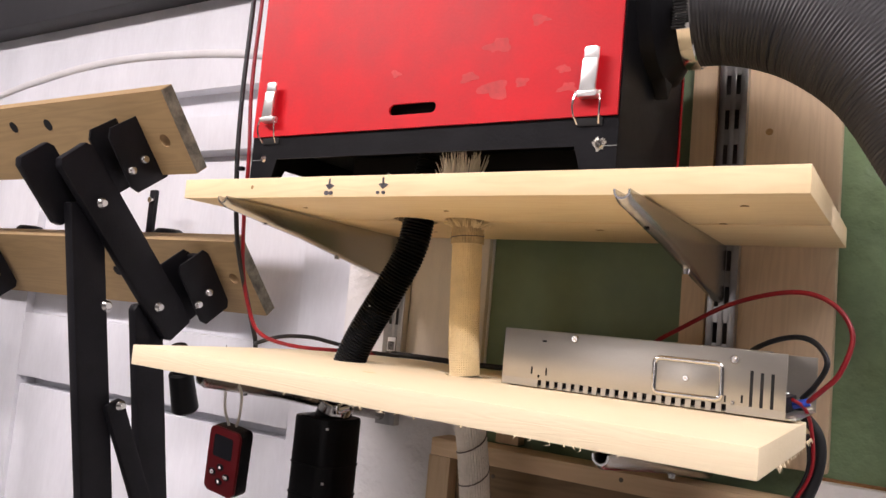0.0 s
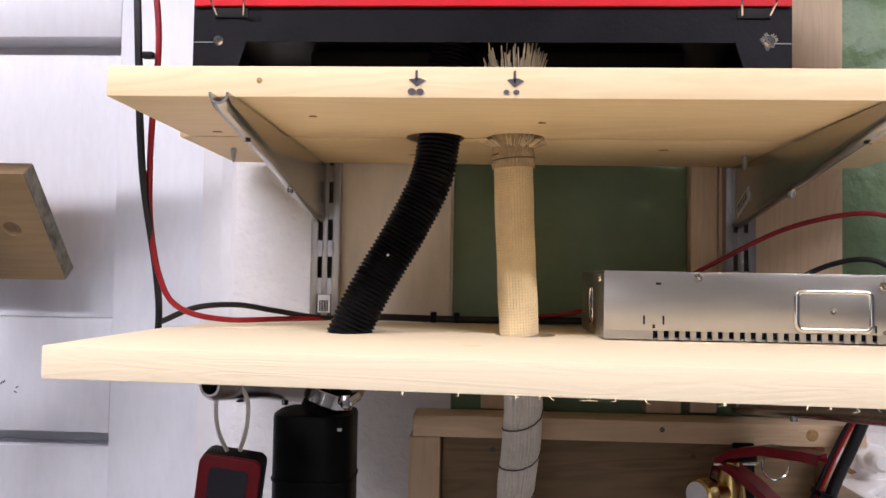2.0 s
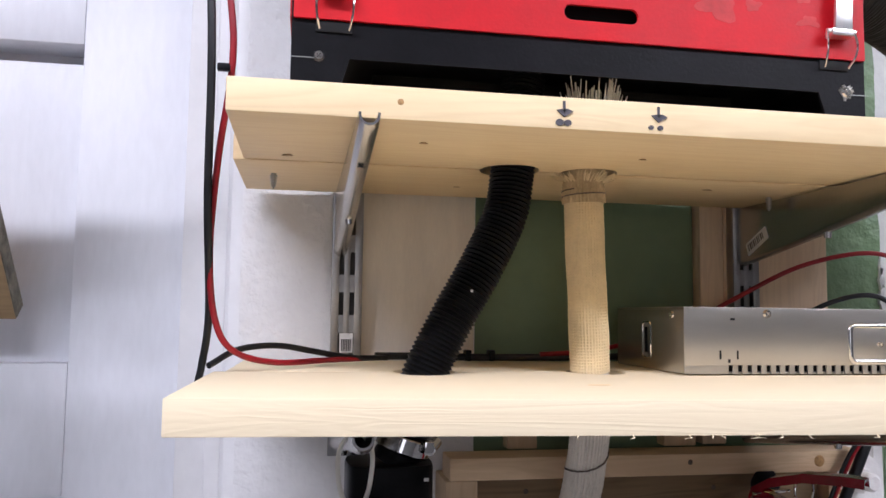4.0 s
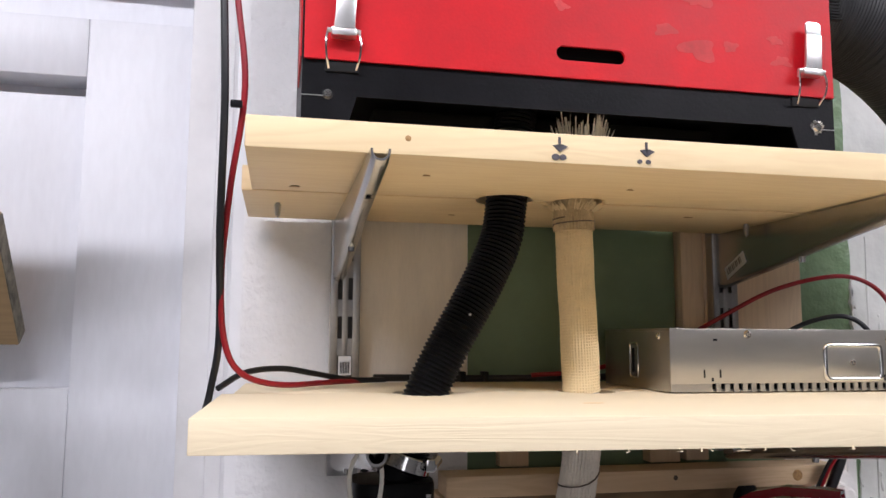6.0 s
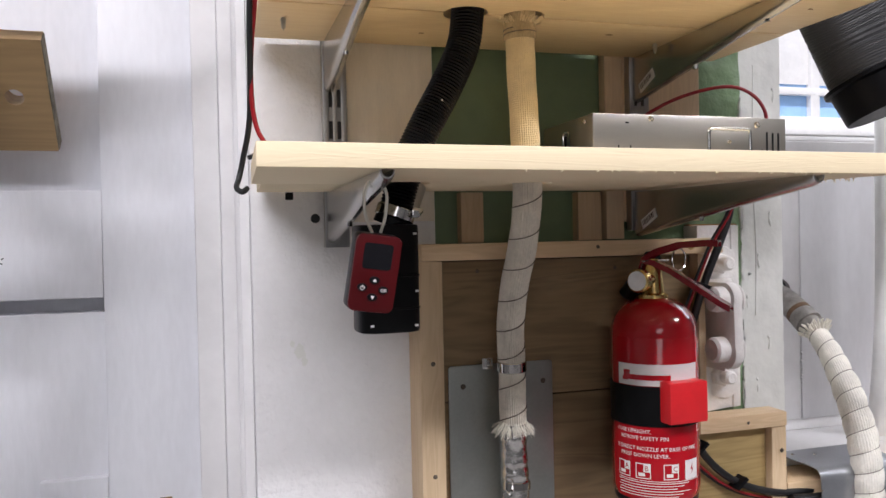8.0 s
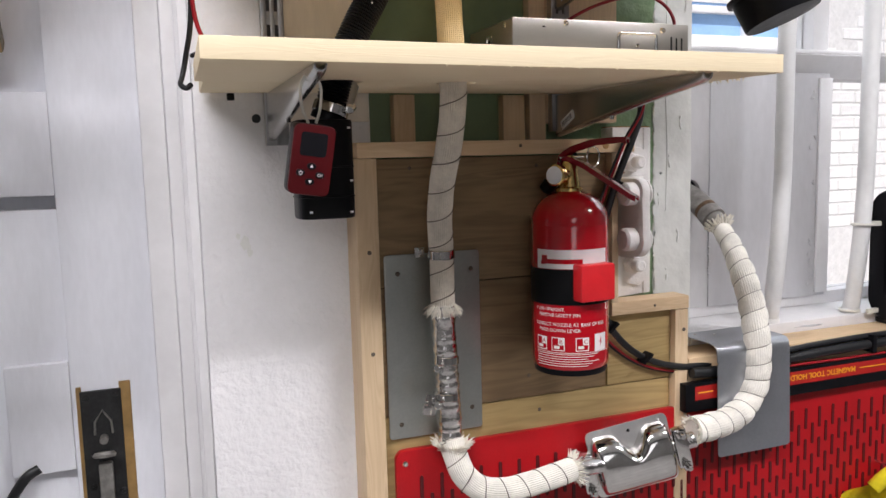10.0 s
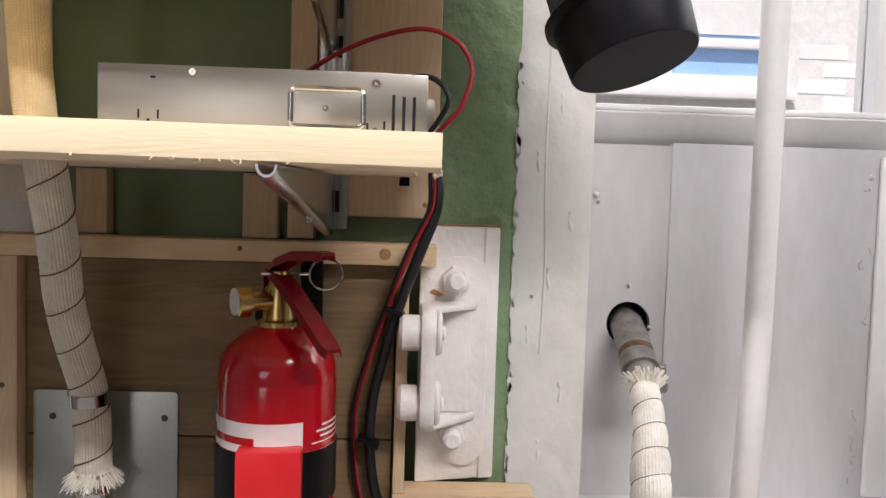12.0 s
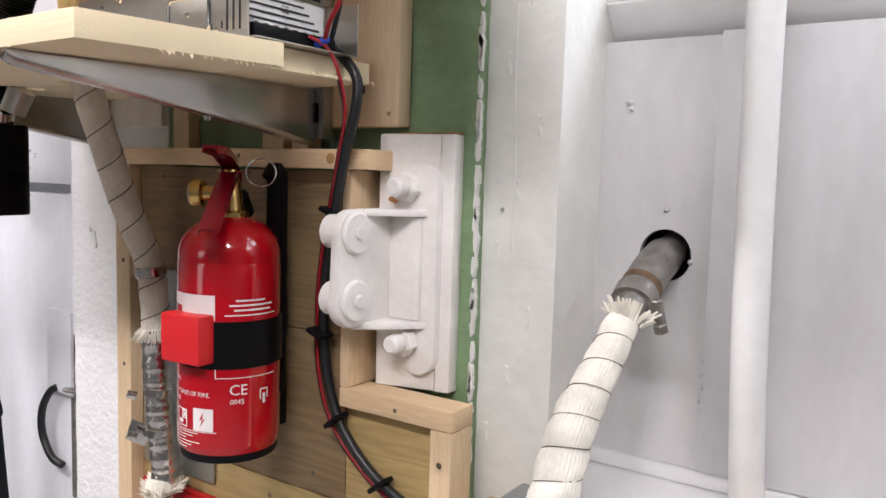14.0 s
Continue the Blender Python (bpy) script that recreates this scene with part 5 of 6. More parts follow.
def pressed_half():
    """The front shell: a fat half round whose crown dips in the middle, rolled in at its ends."""
    bm = bmesh.new()
    rings = []
    n, m = 44, 26
    for i in range(n + 1):
        u = -1 + 2 * i / n
        s = max(0.0, 1 - abs(u) ** 9) ** 0.5 * 0.35 + 0.65 * min(1.0, (1 - abs(u)) / 0.10) ** 0.5
        dip = math.exp(-((u - 0.02) / 0.26) ** 2)
        top = (0.0385 - 0.026 * dip) * (0.55 + 0.45 * s)
        ring = []
        for k in range(m + 1):
            a = math.pi * (k / m - 0.5)
            z = math.sin(a) * (top if a > 0 else 0.040 * (0.55 + 0.45 * s))
            ring.append(bm.verts.new((0.0525 * u, -0.029 * (0.35 + 0.65 * s) * math.cos(a) ** 0.7 if k not in (0, m) else 0.0005, z)))
        rings.append(ring)
    for a, b in zip(rings, rings[1:]):
        for k in range(m):
            bm.faces.new((a[k], a[k + 1], b[k + 1], b[k]))
    bm.faces.new(list(reversed(rings[0]))), bm.faces.new(rings[-1])
    bm.faces.new([r[0] for r in rings] + [r[-1] for r in reversed(rings)])
    bmesh.ops.recalc_face_normals(bm, faces=bm.faces[:])
    return bm


part("body", moved(pressed_half(), MM), CHROME, muff, "polished pressed steel shell with a dipped crown")
part("rear_shell", moved(prism(rounded(-0.046, 0.046, -0.034, 0.034, 0.012), "y", 0.003, 0.022, 0.006), MM), CHROME, muff)
part("flange", moved(prism(rounded(-0.056, 0.056, -0.046, 0.047, 0.008), "y", 0.001, 0.0026, 0.0004), MM), SATIN, muff, "flat steel seam flange")
part("bolt_hole", moved(prism([(0.002 + 0.0022 * math.cos(a), 0.036 + 0.0022 * math.sin(a)) for a in [k * math.pi / 6 for k in range(12)]], "y", 0.0004, 0.0009), MM), BLACKIN, muff)
for sx in (-1, 1):
    cx = sx * 0.064
    part("pipe_stub", moved(rod((sx * 0.048, 0, 0), (sx * 0.085, 0, 0), 0.0115, None, 24), MM), DULLSTEEL, muff)
    part("clamp_band", moved(joined(rod((cx - 0.009, 0, 0), (cx + 0.009, 0, 0), 0.0145, None, 24, 0.001), box(cx - 0.009, cx + 0.009, -0.016, -0.002, -0.028, 0.026, 0.003)), MM), CHROME, muff, "bolted steel pipe clamp")
    for bz in (0.02, -0.024):
        part("clamp_bolt", moved(joined(rod((cx, -0.016, bz), (cx, -0.021, bz), 0.0065, None, 6), rod((cx, -0.021, bz), (cx, -0.030, bz), 0.0036, None, 12, 0.0006)), MM), CHROME, muff, "hex nut and bolt")

# ---- grey plate behind the pipe ----
gp = thing("heat_shield_plate", (-0.345, 0.72, 1.012), "grey metal plate screwed to the boards behind the pipe", "plate")
part("plate", prism(rounded(-0.4065, -0.2835, 1.0125, 1.240, 0.004), "y", 0.7195, 0.7215, 0.0004), PLATE, gp)
for sx, sz in ((-0.390, 1.217), (-0.295, 1.217), (-0.391, 1.030), (-0.297, 1.040)):
    part("screw", screw(sx, 0.7195, sz, 0.003, proud=0.001), WIRE, gp)

# ---- folded steel sheet over the sill ----
sheet = thing("steel_sheet_guard", (0.13, 0.71, 0.92), "bent grey steel sheet hung over the ledge", "sheet")
part("sheet", prism([(0.775, 1.0853), (0.708, 1.0853), (0.699, 1.0835), (0.694, 1.078), (0.6925, 1.070), (0.6921, 1.060), (0.6933, 1.060), (0.6937, 1.0695), (0.6952, 1.0772), (0.6998, 1.0822), (0.7082, 1.0839), (0.775, 1.0839)], "x", 0.063, 0.192), SHEET, sheet, "bent steel", True)
part("sheet_apron", moved(prism(rounded(0.063, 0.192, 0.0, 0.1352, 0.0055)[6:] + [(0.192, 0.0055), (0.192, 0.1352), (0.063, 0.1352)], "y", 0.0, 0.0012), Matrix.Translation((0, 0.6880, 0.925)) @ pose(0, 0, 0, -1.74)), SHEET, sheet, "flat hanging steel with round corners")
part("screw", screw(0.078, 0.76, 1.0845, 0.003, (0, 0, 1)), CHROME, sheet)
part("screw", screw(0.105, 0.75, 1.0845, 0.003, (0, 0, 1)), CHROME, sheet)

# ---- ledge, pegboard and tool holder ----
whole("ledge_batten", box(0.031, 1.6, 0.714, 0.774, 1.030, 1.066, 0.002), PINE_FRAME, "pale wooden ledge batten below the window", "batten")
peg = thing("pegboard", (0.2, 0.715, 0.45), "glossy red slotted pegboard panel on the wall", "pegboard")
part("panel", prism(rounded(-0.402, 1.5, 0.45, 0.999, 0.012), "y", 0.7125, 0.7215, 0.0015), PEG, peg, "red plastic board")
part("screw", screw(-0.39, 0.7125, 0.982, 0.004), CHROME, peg)
holder = thing("magnetic_tool_holder", (0.3, 0.708, 1.0), "black magnetic tool holder bar with red label turned upside down", "tool holder")
part("bar", box(0.014, 0.90, 0.698, 0.7120, 0.993, 1.0335, 0.002), BLACK, holder)
part("label_strip", box(0.030, 0.895, 0.6974, 0.6978, 1.0095, 1.0290, 0), TOOLRED, holder, "red printed strip")
part("printed_line", box(0.335, 0.49, 0.6968, 0.6972,  1.0190, 1.0207, 0), AMBER, holder)
part("printed_line", box(0.035, 0.060, 0.6968, 0.6972,  1.0190, 1.0207, 0), AMBER, holder)
words = letters("MAGNETIC TOOL HOLDER", 0.0115, 0.0004)
part("lettering", moved(words, Matrix.Translation((0.327, 0.6970, 1.0238)) @ pose(0, 0, 0, 0, 180, 0) @ pose(0, 0, 0, 90)), AMBER, holder, "amber lettering upside down")

wires = thing("ledge_cables", (0.3, 0.74, 1.066), "bundle of black and red cables lying on the ledge", "cable")
part("cable", sweep(smooth_path([(0.03, 0.706, 1.047), (0.07, 0.706, 1.0445), (0.12, 0.7055, 1.0445), (0.20, 0.705, 1.0475), (0.28, 0.705, 1.051), (0.38, 0.705, 1.0525), (0.50, 0.705, 1.052), (0.8, 0.705, 1.052)], 8), 0.0075, 12), BLACKCABLE, wires)
part("cable", sweep(smooth_path([(0.19, 0.7075, 1.059), (0.27, 0.709, 1.0625), (0.38, 0.709, 1.0645), (0.50, 0.709, 1.0635), (0.8, 0.709, 1.0635)], 8), 0.0045, 10), BLACKCABLE, wires)
part("cable", sweep(smooth_path([(0.19, 0.704, 1.0375), (0.30, 0.702, 1.0365), (0.45, 0.702, 1.0365), (0.8, 0.702, 1.0365)], 8), 0.002, 8), REDCABLE, wires, "thin red cable")
part("cable_clip", box(0.36, 0.368, 0.695, 0.7135, 1.040, 1.068, 0.002), BLACK, wires)

# ---- power supply ----
psu = thing("power_supply", (-0.19, 0.64, 1.45), "silver perforated metal cased power supply on the shelf", "power supply")
PX0, PX1, PY0, PY1, PZ0, PZ1 = -0.2985, -0.0775, 0.5825, 0.697, 1.4508, 1.4965


def psu_front():
    """The long side: thin sheet with a row of slots along its foot and three tall ones at the end."""
    y0, y1 = PY0, PY0 + 0.0012
    z_b = 1.4568
    bm = box(PX0, PX1, y0, y1, z_b, PZ1, 0.0003)
    bm = joined(bm, box(PX0, -0.2655, y0, y1, PZ0, z_b, 0), box(-0.113, PX1, y0, y1, PZ0, z_b, 0))
    pitch, n = (0.1525) / 21, 21
    for k in range(n):
        a = -0.2655 + pitch * k
        bm = joined(bm, box(a + pitch * 0.45, a + pitch, y0, y1, PZ0, z_b, 0))
    return bm


side = part("side_wall", psu_front(), GALV, psu, "thin steel side with vent slots")
part("cover", box(PX0 + 0.0004, -0.104, PY0 + 0.0002, PY1, PZ1 - 0.001, PZ1 + 0.0006, 0.0004), GALV, psu)
part("end_wall", box(PX0, PX0 + 0.001, PY0 + 0.0014, PY1, PZ0, PZ1 - 0.0012, 0.0003), GALV, psu)
part("rear_wall", box(PX0 + 0.0012, -0.070, PY1 - 0.001, PY1, PZ0, PZ1 - 0.0012, 0.0003), GALV, psu)
part("tray", box(PX0 + 0.0012, -0.0705, PY0 + 0.0014, PY1 - 0.0012, PZ0, PZ0 + 0.001, 0.0003), GALV, psu)
# Black block fills the case, standing for the shade behind its slots.
part("core", box(PX0 + 0.004, -0.108, PY0 + 0.004, PY1 - 0.004, PZ0 + 0.0015, PZ1 - 0.002, 0), BLACKIN, psu, "black filling for the shaded inside")
part("end_cover", box(-0.1065, -0.1055, PY0 + 0.0016, PY1 - 0.0016, PZ0 + 0.016, PZ1 - 0.0012, 0), GALV, psu)
lab = part("rating_label", box(-0.1052, -0.1048, PY0 + 0.006, PY1 - 0.006, PZ0 + 0.017, PZ1 - 0.003, 0), PAPER, psu, "white rating label")
for k in range(4):
    part("print_bar", box(-0.1046, -0.1043, PY0 + 0.012 + 0.01 * (k % 2), PY1 - 0.03 + 0.006 * k, PZ1 - 0.008 - 0.0055 * k, PZ1 - 0.0062 - 0.0055 * k, 0), INK, lab)
part("ce_mark", moved(letters("CE", 0.008), Matrix.Translation((-0.1043, 0.640, PZ0 + 0.031)) @ pose(0, 0, 0, 90, 0, 90)), INK, lab)
block = part("terminal_block", box(-0.1035, -0.083, PY0 + 0.010, PY1 - 0.014, PZ0 + 0.0012, PZ0 + 0.0135, 0.001), BLACK, psu, "black terminal block")
for k in range(8):
    part("terminal_screw", screw(-0.090, PY0 + 0.018 + 0.0105 * k, PZ0 + 0.0137, 0.0032, (0, 0, 1)), CHROME, block)
# raised frame and fixings on the long side
part("pressed_frame", sweep([Vector((x, PY0 + 0.0003, z)) for x, z in rounded(-0.1700, -0.1210, 1.4592, 1.4850, 0.004, 4)], 0.0022, 10, closed=True), CHROME, psu, "pressed rectangle")
part("pressed_field", box(-0.1695, -0.1215, PY0 - 0.0006, PY0 + 0.0002, 1.4595, 1.4845, 0.0003), GALV, psu)
for sx, sz, r in ((-0.2355, 1.4928, 0.0032), (-0.1465, 1.472, 0.0026), (-0.1125, 1.4893, 0.0036), (-0.1125, 1.4585, 0.0018)):
    part("screw", screw(sx, PY0 - 0.0004, sz, r), CHROME, psu)
for sx, z0, z1, w in ((-0.2715, 1.461, 1.467, 0.0013), (-0.2585, 1.461, 1.467, 0.0013), (-0.265, 1.4585, 1.461, 0.0018), (-0.118, 1.458, 1.463, 0.0013), (-0.1065, 1.459, 1.4645, 0.0015),
                      (-0.1005, 1.457, 1.4825, 0.0022), (-0.0935, 1.457, 1.4815, 0.0022), (-0.0865, 1.457, 1.4815, 0.0022), (-0.262, 1.488, 1.4895, 0.0035)):
    # Black strip laid on the sheet as the shade in a slot.
    part("vent_slot", box(sx - w / 2, sx + w / 2, PY0 - 0.0003, PY0 - 0.00005, z0, z1, 0), BLACKIN, side)
part("pressed_slot", sweep([Vector((PX0 - 0.0002, y, z)) for y, z in rounded(0.634, 0.648, 1.459, 1.486, 0.003, 4)], 0.0008, 6, closed=True), CHROME, psu)
part("dome_screw", screw(PX0 + 0.0005, 0.60, 1.4915, 0.003, (-1, 0, 0)), CHROME, psu)
part("vent_slot", box(PX0 - 0.0006, PX0 - 0.0001, 0.64, 0.644, 1.463, 1.482, 0), BLACKIN, psu)

# ---- cables ----


def cable(name, pts, r, material, label, extra=(), base=None):
    ob = thing(name, base or pts[-1], label, "cable")
    part("jacket", sweep(smooth_path(pts, 8), r, 12), material, ob)
    for n, bm, m, l in extra:
        part(n, bm, m, ob, l)
    return ob


cable("red_loop_cable", [(-0.074, 0.66, 1.459), (-0.062, 0.652, 1.471), (-0.050, 0.650, 1.486), (-0.043, 0.654, 1.515), (-0.058, 0.660, 1.538), (-0.088, 0.668, 1.546), (-0.138, 0.685, 1.534), (-0.19, 0.70, 1.506), (-0.24, 0.712, 1.478), (-0.31, 0.715, 1.461), (-0.36, 0.716, 1.457)], 0.0020, REDCABLE,
      "red power cable arching from the power supply", [("crimp", rod((-0.083, 0.66, 1.457), (-0.071, 0.66, 1.461), 0.0032, None, 12), BLUE, "blue crimp terminal")])
cable("black_loop_cable", [(-0.078, 0.672, 1.462), (-0.068, 0.666, 1.474), (-0.060, 0.662, 1.492), (-0.070, 0.668, 1.507), (-0.088, 0.676, 1.510), (-0.115, 0.69, 1.500), (-0.15, 0.708, 1.475), (-0.21, 0.716, 1.458), (-0.29, 0.719, 1.456)], 0.0022, BLACKCABLE, "black power cable looping behind the power supply")
cable("shelf_lead", [(-0.50, 0.706, 1.456), (-0.46, 0.710, 1.4555), (-0.41, 0.715, 1.4545), (-0.36, 0.718, 1.4545), (-0.30, 0.720, 1.455), (-0.24, 0.720, 1.455)], 0.003, BLACKCABLE, "black wire lying along the back of the shelf",
      [("tie", box(-0.425 + 0.02 * k, -0.420 + 0.02 * k, 0.710, 0.722, 1.4515, 1.4605, 0.001), BLACK, "black cable tie") for k in range(2)])
cable("red_feed_cable", [(-0.612, 0.565, 1.95), (-0.613, 0.562, 1.80), (-0.611, 0.560, 1.72), (-0.6035, 0.560, 1.65), (-0.611, 0.570, 1.585), (-0.6155, 0.582, 1.53), (-0.613, 0.596, 1.487), (-0.602, 0.606, 1.465), (-0.577, 0.632, 1.4555), (-0.54, 0.672, 1.4545), (-0.50, 0.705, 1.4545)], 0.0021, REDCABLE, "red power cable hanging beside the shelves")
cable("black_feed_cable", [(-0.618, 0.556, 1.95), (-0.619, 0.556, 1.80), (-0.6185, 0.555, 1.72), (-0.6155, 0.556, 1.64), (-0.6165, 0.570, 1.56), (-0.6165, 0.598, 1.49), (-0.622, 0.618, 1.455), (-0.626, 0.620, 1.437), (-0.6285, 0.612, 1.428), (-0.624, 0.606, 1.424), (-0.6195, 0.612, 1.4275)], 0.0025, BLACKCABLE, "black power cable hanging beside the shelves",
      [("tie", box(-0.612, -0.6045, 0.553, 0.558, 1.634, 1.6385, 0.001), BLACK, "black cable tie")])
cable("black_jumper", [(-0.617, 0.612, 1.4545), (-0.600, 0.634, 1.464), (-0.575, 0.652, 1.466), (-0.55, 0.668, 1.4615), (-0.52, 0.690, 1.4555), (-0.49, 0.706, 1.4545)], 0.0022, BLACKCABLE, "short black wire arching over the shelf")

down = thing("supply_cables", (-0.09, 0.70, 1.05), "thick black and thin red cables running down from the power supply", "cable")
dn = [(-0.094, 0.676, 1.462), (-0.082, 0.690, 1.452), (-0.0665, 0.692, 1.432), (-0.066, 0.690, 1.405), (-0.078, 0.692, 1.370), (-0.094, 0.699, 1.325), (-0.108, 0.705, 1.275), (-0.117, 0.710, 1.225), (-0.114, 0.712, 1.170), (-0.098, 0.712, 1.125), (-0.066, 0.712, 1.090), (-0.026, 0.712, 1.068), (0.02, 0.712, 1.056), (0.07, 0.718, 1.052)]
part("jacket", sweep(smooth_path(dn, 8), 0.0046, 14), BLACKCABLE, down, "thick black cable")
dr = [(-0.082, 0.65, 1.462), (-0.074, 0.662, 1.455), (-0.0695, 0.672, 1.436), (-0.07, 0.682, 1.405), (-0.086, 0.693, 1.37), (-0.1025, 0.701, 1.325), (-0.119, 0.708, 1.275), (-0.13, 0.715, 1.225), (-0.127, 0.715, 1.165), (-0.109, 0.715, 1.118), (-0.075, 0.715, 1.084), (-0.033, 0.714, 1.061), (0.017, 0.714, 1.048)]
part("wire", sweep(smooth_path(dr, 8), 0.0015, 10), REDCABLE, down, "thin red wire")
part("wire", sweep(smooth_path([(x - 0.0028, y + 0.002, z - 0.001) for x, y, z in dr[2:]], 8), 0.0018, 10), BLACKCABLE, down, "thin black wire")
for x, y, z in ((-0.099, 0.699, 1.318), (-0.118, 0.705, 1.205), (-0.099, 0.708, 1.125), (-0.045, 0.708, 1.077)):
    part("cable_tie", moved(box(-0.0095, 0.0095, -0.009, 0.009, -0.0022, 0.0022, 0.001), Matrix.Translation((x, y + 0.001, z)) @ pose(0, 0, 0, 0, 20 if z > 1.15 else -40, 0)), BLACK, down, "black cable tie")

# ---- fire extinguisher ----
EX, EY, ER, EZ = -0.1885, 0.6605, 0.0462, 1.093
ext = thing("fire_extinguisher", (EX, EY, EZ), "small glossy red powder fire extinguisher with a brass valve", "fire extinguisher")
bodyp = [(0.036, EZ + 0.004), (0.0425, EZ + 0.005), (0.0452, EZ + 0.009), (ER, EZ + 0.016), (ER, EZ + 0.1755), (0.0458, EZ + 0.1775), (0.0456, EZ + 0.1785), (0.0459, EZ + 0.180)]
bodyp += [(0.0459 * math.cos(radians(a)) ** 0.85, EZ + 0.182 + 0.037 * math.sin(radians(a))) for a in range(6, 78, 6)] + [(0.0125, EZ + 0.2195)]
part("cylinder", lathe(bodyp, EX, EY, 64), EXTRED, ext, "glossy red steel cylinder")
part("foot_ring", lathe([(0.040, EZ), (0.0435, EZ), (0.0445, EZ + 0.003), (0.0445, EZ + 0.007), (0.040, EZ + 0.008)], EX, EY, 48), BLACK, ext, "black foot ring")
part("valve", joined(lathe([(0.0165, EZ + 0.217), (0.0165, EZ + 0.221), (0.013, EZ + 0.223), (0.011, EZ + 0.236), (0.0095, EZ + 0.248), (0.006, EZ + 0.260)], EX, EY, 28)), BRASS, ext, "brass valve")
GA = Vector((-0.85, -0.52, 0)).normalized()
vc = Vector((EX, EY, EZ + 0.2375))
part("gauge_stem", rod(vc, vc + GA * 0.026, 0.0075, None, 18), BRASS, ext)
gauge = part("gauge", sweep([vc + GA * 0.024, vc + GA * 0.025, vc + GA * 0.034, vc + GA * 0.0355], lambda i: (0.0105, 0.0125, 0.0125, 0.011)[i], 28), BRASS, ext, "brass rimmed pressure gauge")
part("dial", sweep([vc + GA * 0.0355, vc + GA * 0.0362], 0.0105, 24), PAPER, gauge, "pale dial")
NZ = Vector((-0.45, 0.89, 0)).normalized()
part("nozzle", joined(rod(vc + Vector((0, 0, -0.004)), vc + NZ * 0.028 + Vector((0, 0, -0.004)), 0.006, None, 14), rod(vc + NZ * 0.018, vc + NZ * 0.034 + Vector((0, 0, -0.02)), 0.009, 0.010, 16, 0.002)), RUBBER, ext, "black nozzle")
part("hook", prism([(0.690, EZ + 0.05), (0.704, EZ + 0.05), (0.704, EZ + 0.258), (0.695, EZ + 0.268), (0.686, EZ + 0.255), (0.693, EZ + 0.25)], "x", EX + 0.012, EX + 0.030, 0.002), BLACK, ext, "black hanging hook behind")
LV = Vector((0.60, -0.80, 0)).normalized()
LS = Vector((LV.y, -LV.x, 0))


def lever(points, w, th):
    """A pressed channel lever along the squeeze direction: points are (out, height)."""
    bm = bmesh.new()
    rings = []
    for i, (o, zz) in enumerate(points):
        c = Vector((EX, EY, EZ + zz)) + LV * o
        ww = w * (1.0 if i not in (0, len(points) - 1) else 0.8)
        rings.append([bm.verts.new(c + LS * s * ww + Vector((0, 0, h))) for s, h in ((-1, -th), (-0.82, th), (0.82, th), (1, -th), (0.8, -th * 0.6), (0.7, th * 0.3), (-0.7, th * 0.3), (-0.8, -th * 0.6))])
    for a, b in zip(rings, rings[1:]):
        for k in range(8):
            bm.faces.new((a[k], b[k], b[(k + 1) % 8], a[(k + 1) % 8]))
    bm.faces.new(rings[0]), bm.faces.new(list(reversed(rings[-1])))
    bmesh.ops.recalc_face_normals(bm, faces=bm.faces[:])
    return bm


part("squeeze_lever", lever([(-0.014, 0.246), (-0.010, 0.258), (0.004, 0.267), (0.030, 0.2745), (0.060, 0.2765), (0.073, 0.276)], 0.0085, 0.0035), MAROON, ext, "dark red top lever")
part("carry_handle", lever([(-0.008, 0.258), (0.004, 0.2555), (0.022, 0.247), (0.049, 0.230), (0.077, 0.212), (0.084, 0.2085)], 0.0088, 0.0032), MAROON, ext, "dark red lower handle")
part("safety_pin", joined(rod((EX - 0.014, EY - 0.003, EZ + 0.258), (EX + 0.022, EY + 0.003, EZ + 0.258), 0.0012, None, 8),
     sweep([Vector((EX + 0.036 + 0.0125 * math.cos(2 * math.pi * k / 24), EY + 0.004 + 0.006 * math.cos(2 * math.pi * k / 24), EZ + 0.258 + 0.0125 * math.sin(2 * math.pi * k / 24))) for k in range(24)], 0.0009, 8, closed=True)), CHROME, ext, "steel safety pin ring")


def wrapped(bm, phi, z, r=ER, lift=0.00025):
    """Bends flat print round the cylinder: x runs round it from the angle phi, y goes up from z."""
    for v in bm.verts:
        a = radians(phi) + v.co.x / r
        v.co = (EX + (r + lift) * math.sin(a), EY - (r + lift) * math.cos(a), z + v.co.y)
    return bm


DEG = ER * math.pi / 180
part("strap", wrapped(joined(band(-175 * DEG, 175 * DEG, 0, 0.042)), 0, EZ + 0.086, ER, 0.0012), RUBBER, ext, "black rubber strap")
part("white_band", wrapped(band(0, 118 * DEG, 0, 0.0225), -84, EZ + 0.1285), LABELW, ext, "white label band")
part("brand_bar", wrapped(band(15 * DEG, 73 * DEG, 0.0060, 0.0115), -84, EZ + 0.1285, ER, 0.0005), EXTRED, ext, "red bar in place of a brand name")
part("brand_leaf", wrapped(joined(band(8 * DEG, 18 * DEG, 0.009, 0.016), band(6 * DEG, 15 * DEG, 0.005, 0.009)), -82, EZ + 0.1285, ER, 0.0005), EXTRED, ext)
for txt, size, phi, z in (("1 USE UPRIGHT.", 0.0058, -88, 0.0785), ("REMOVE SAFETY PIN", 0.0058, -81, 0.0715), ("2 DIRECT NOZZLE AT BASE OF FIRE.", 0.0058, -88, 0.0605), ("PRESS DOWN LEVER.", 0.0058, -81, 0.0535)):
    part("instruction_print", wrapped(letters(txt, size), phi, EZ + z), LABELW, ext, "white printed instruction")
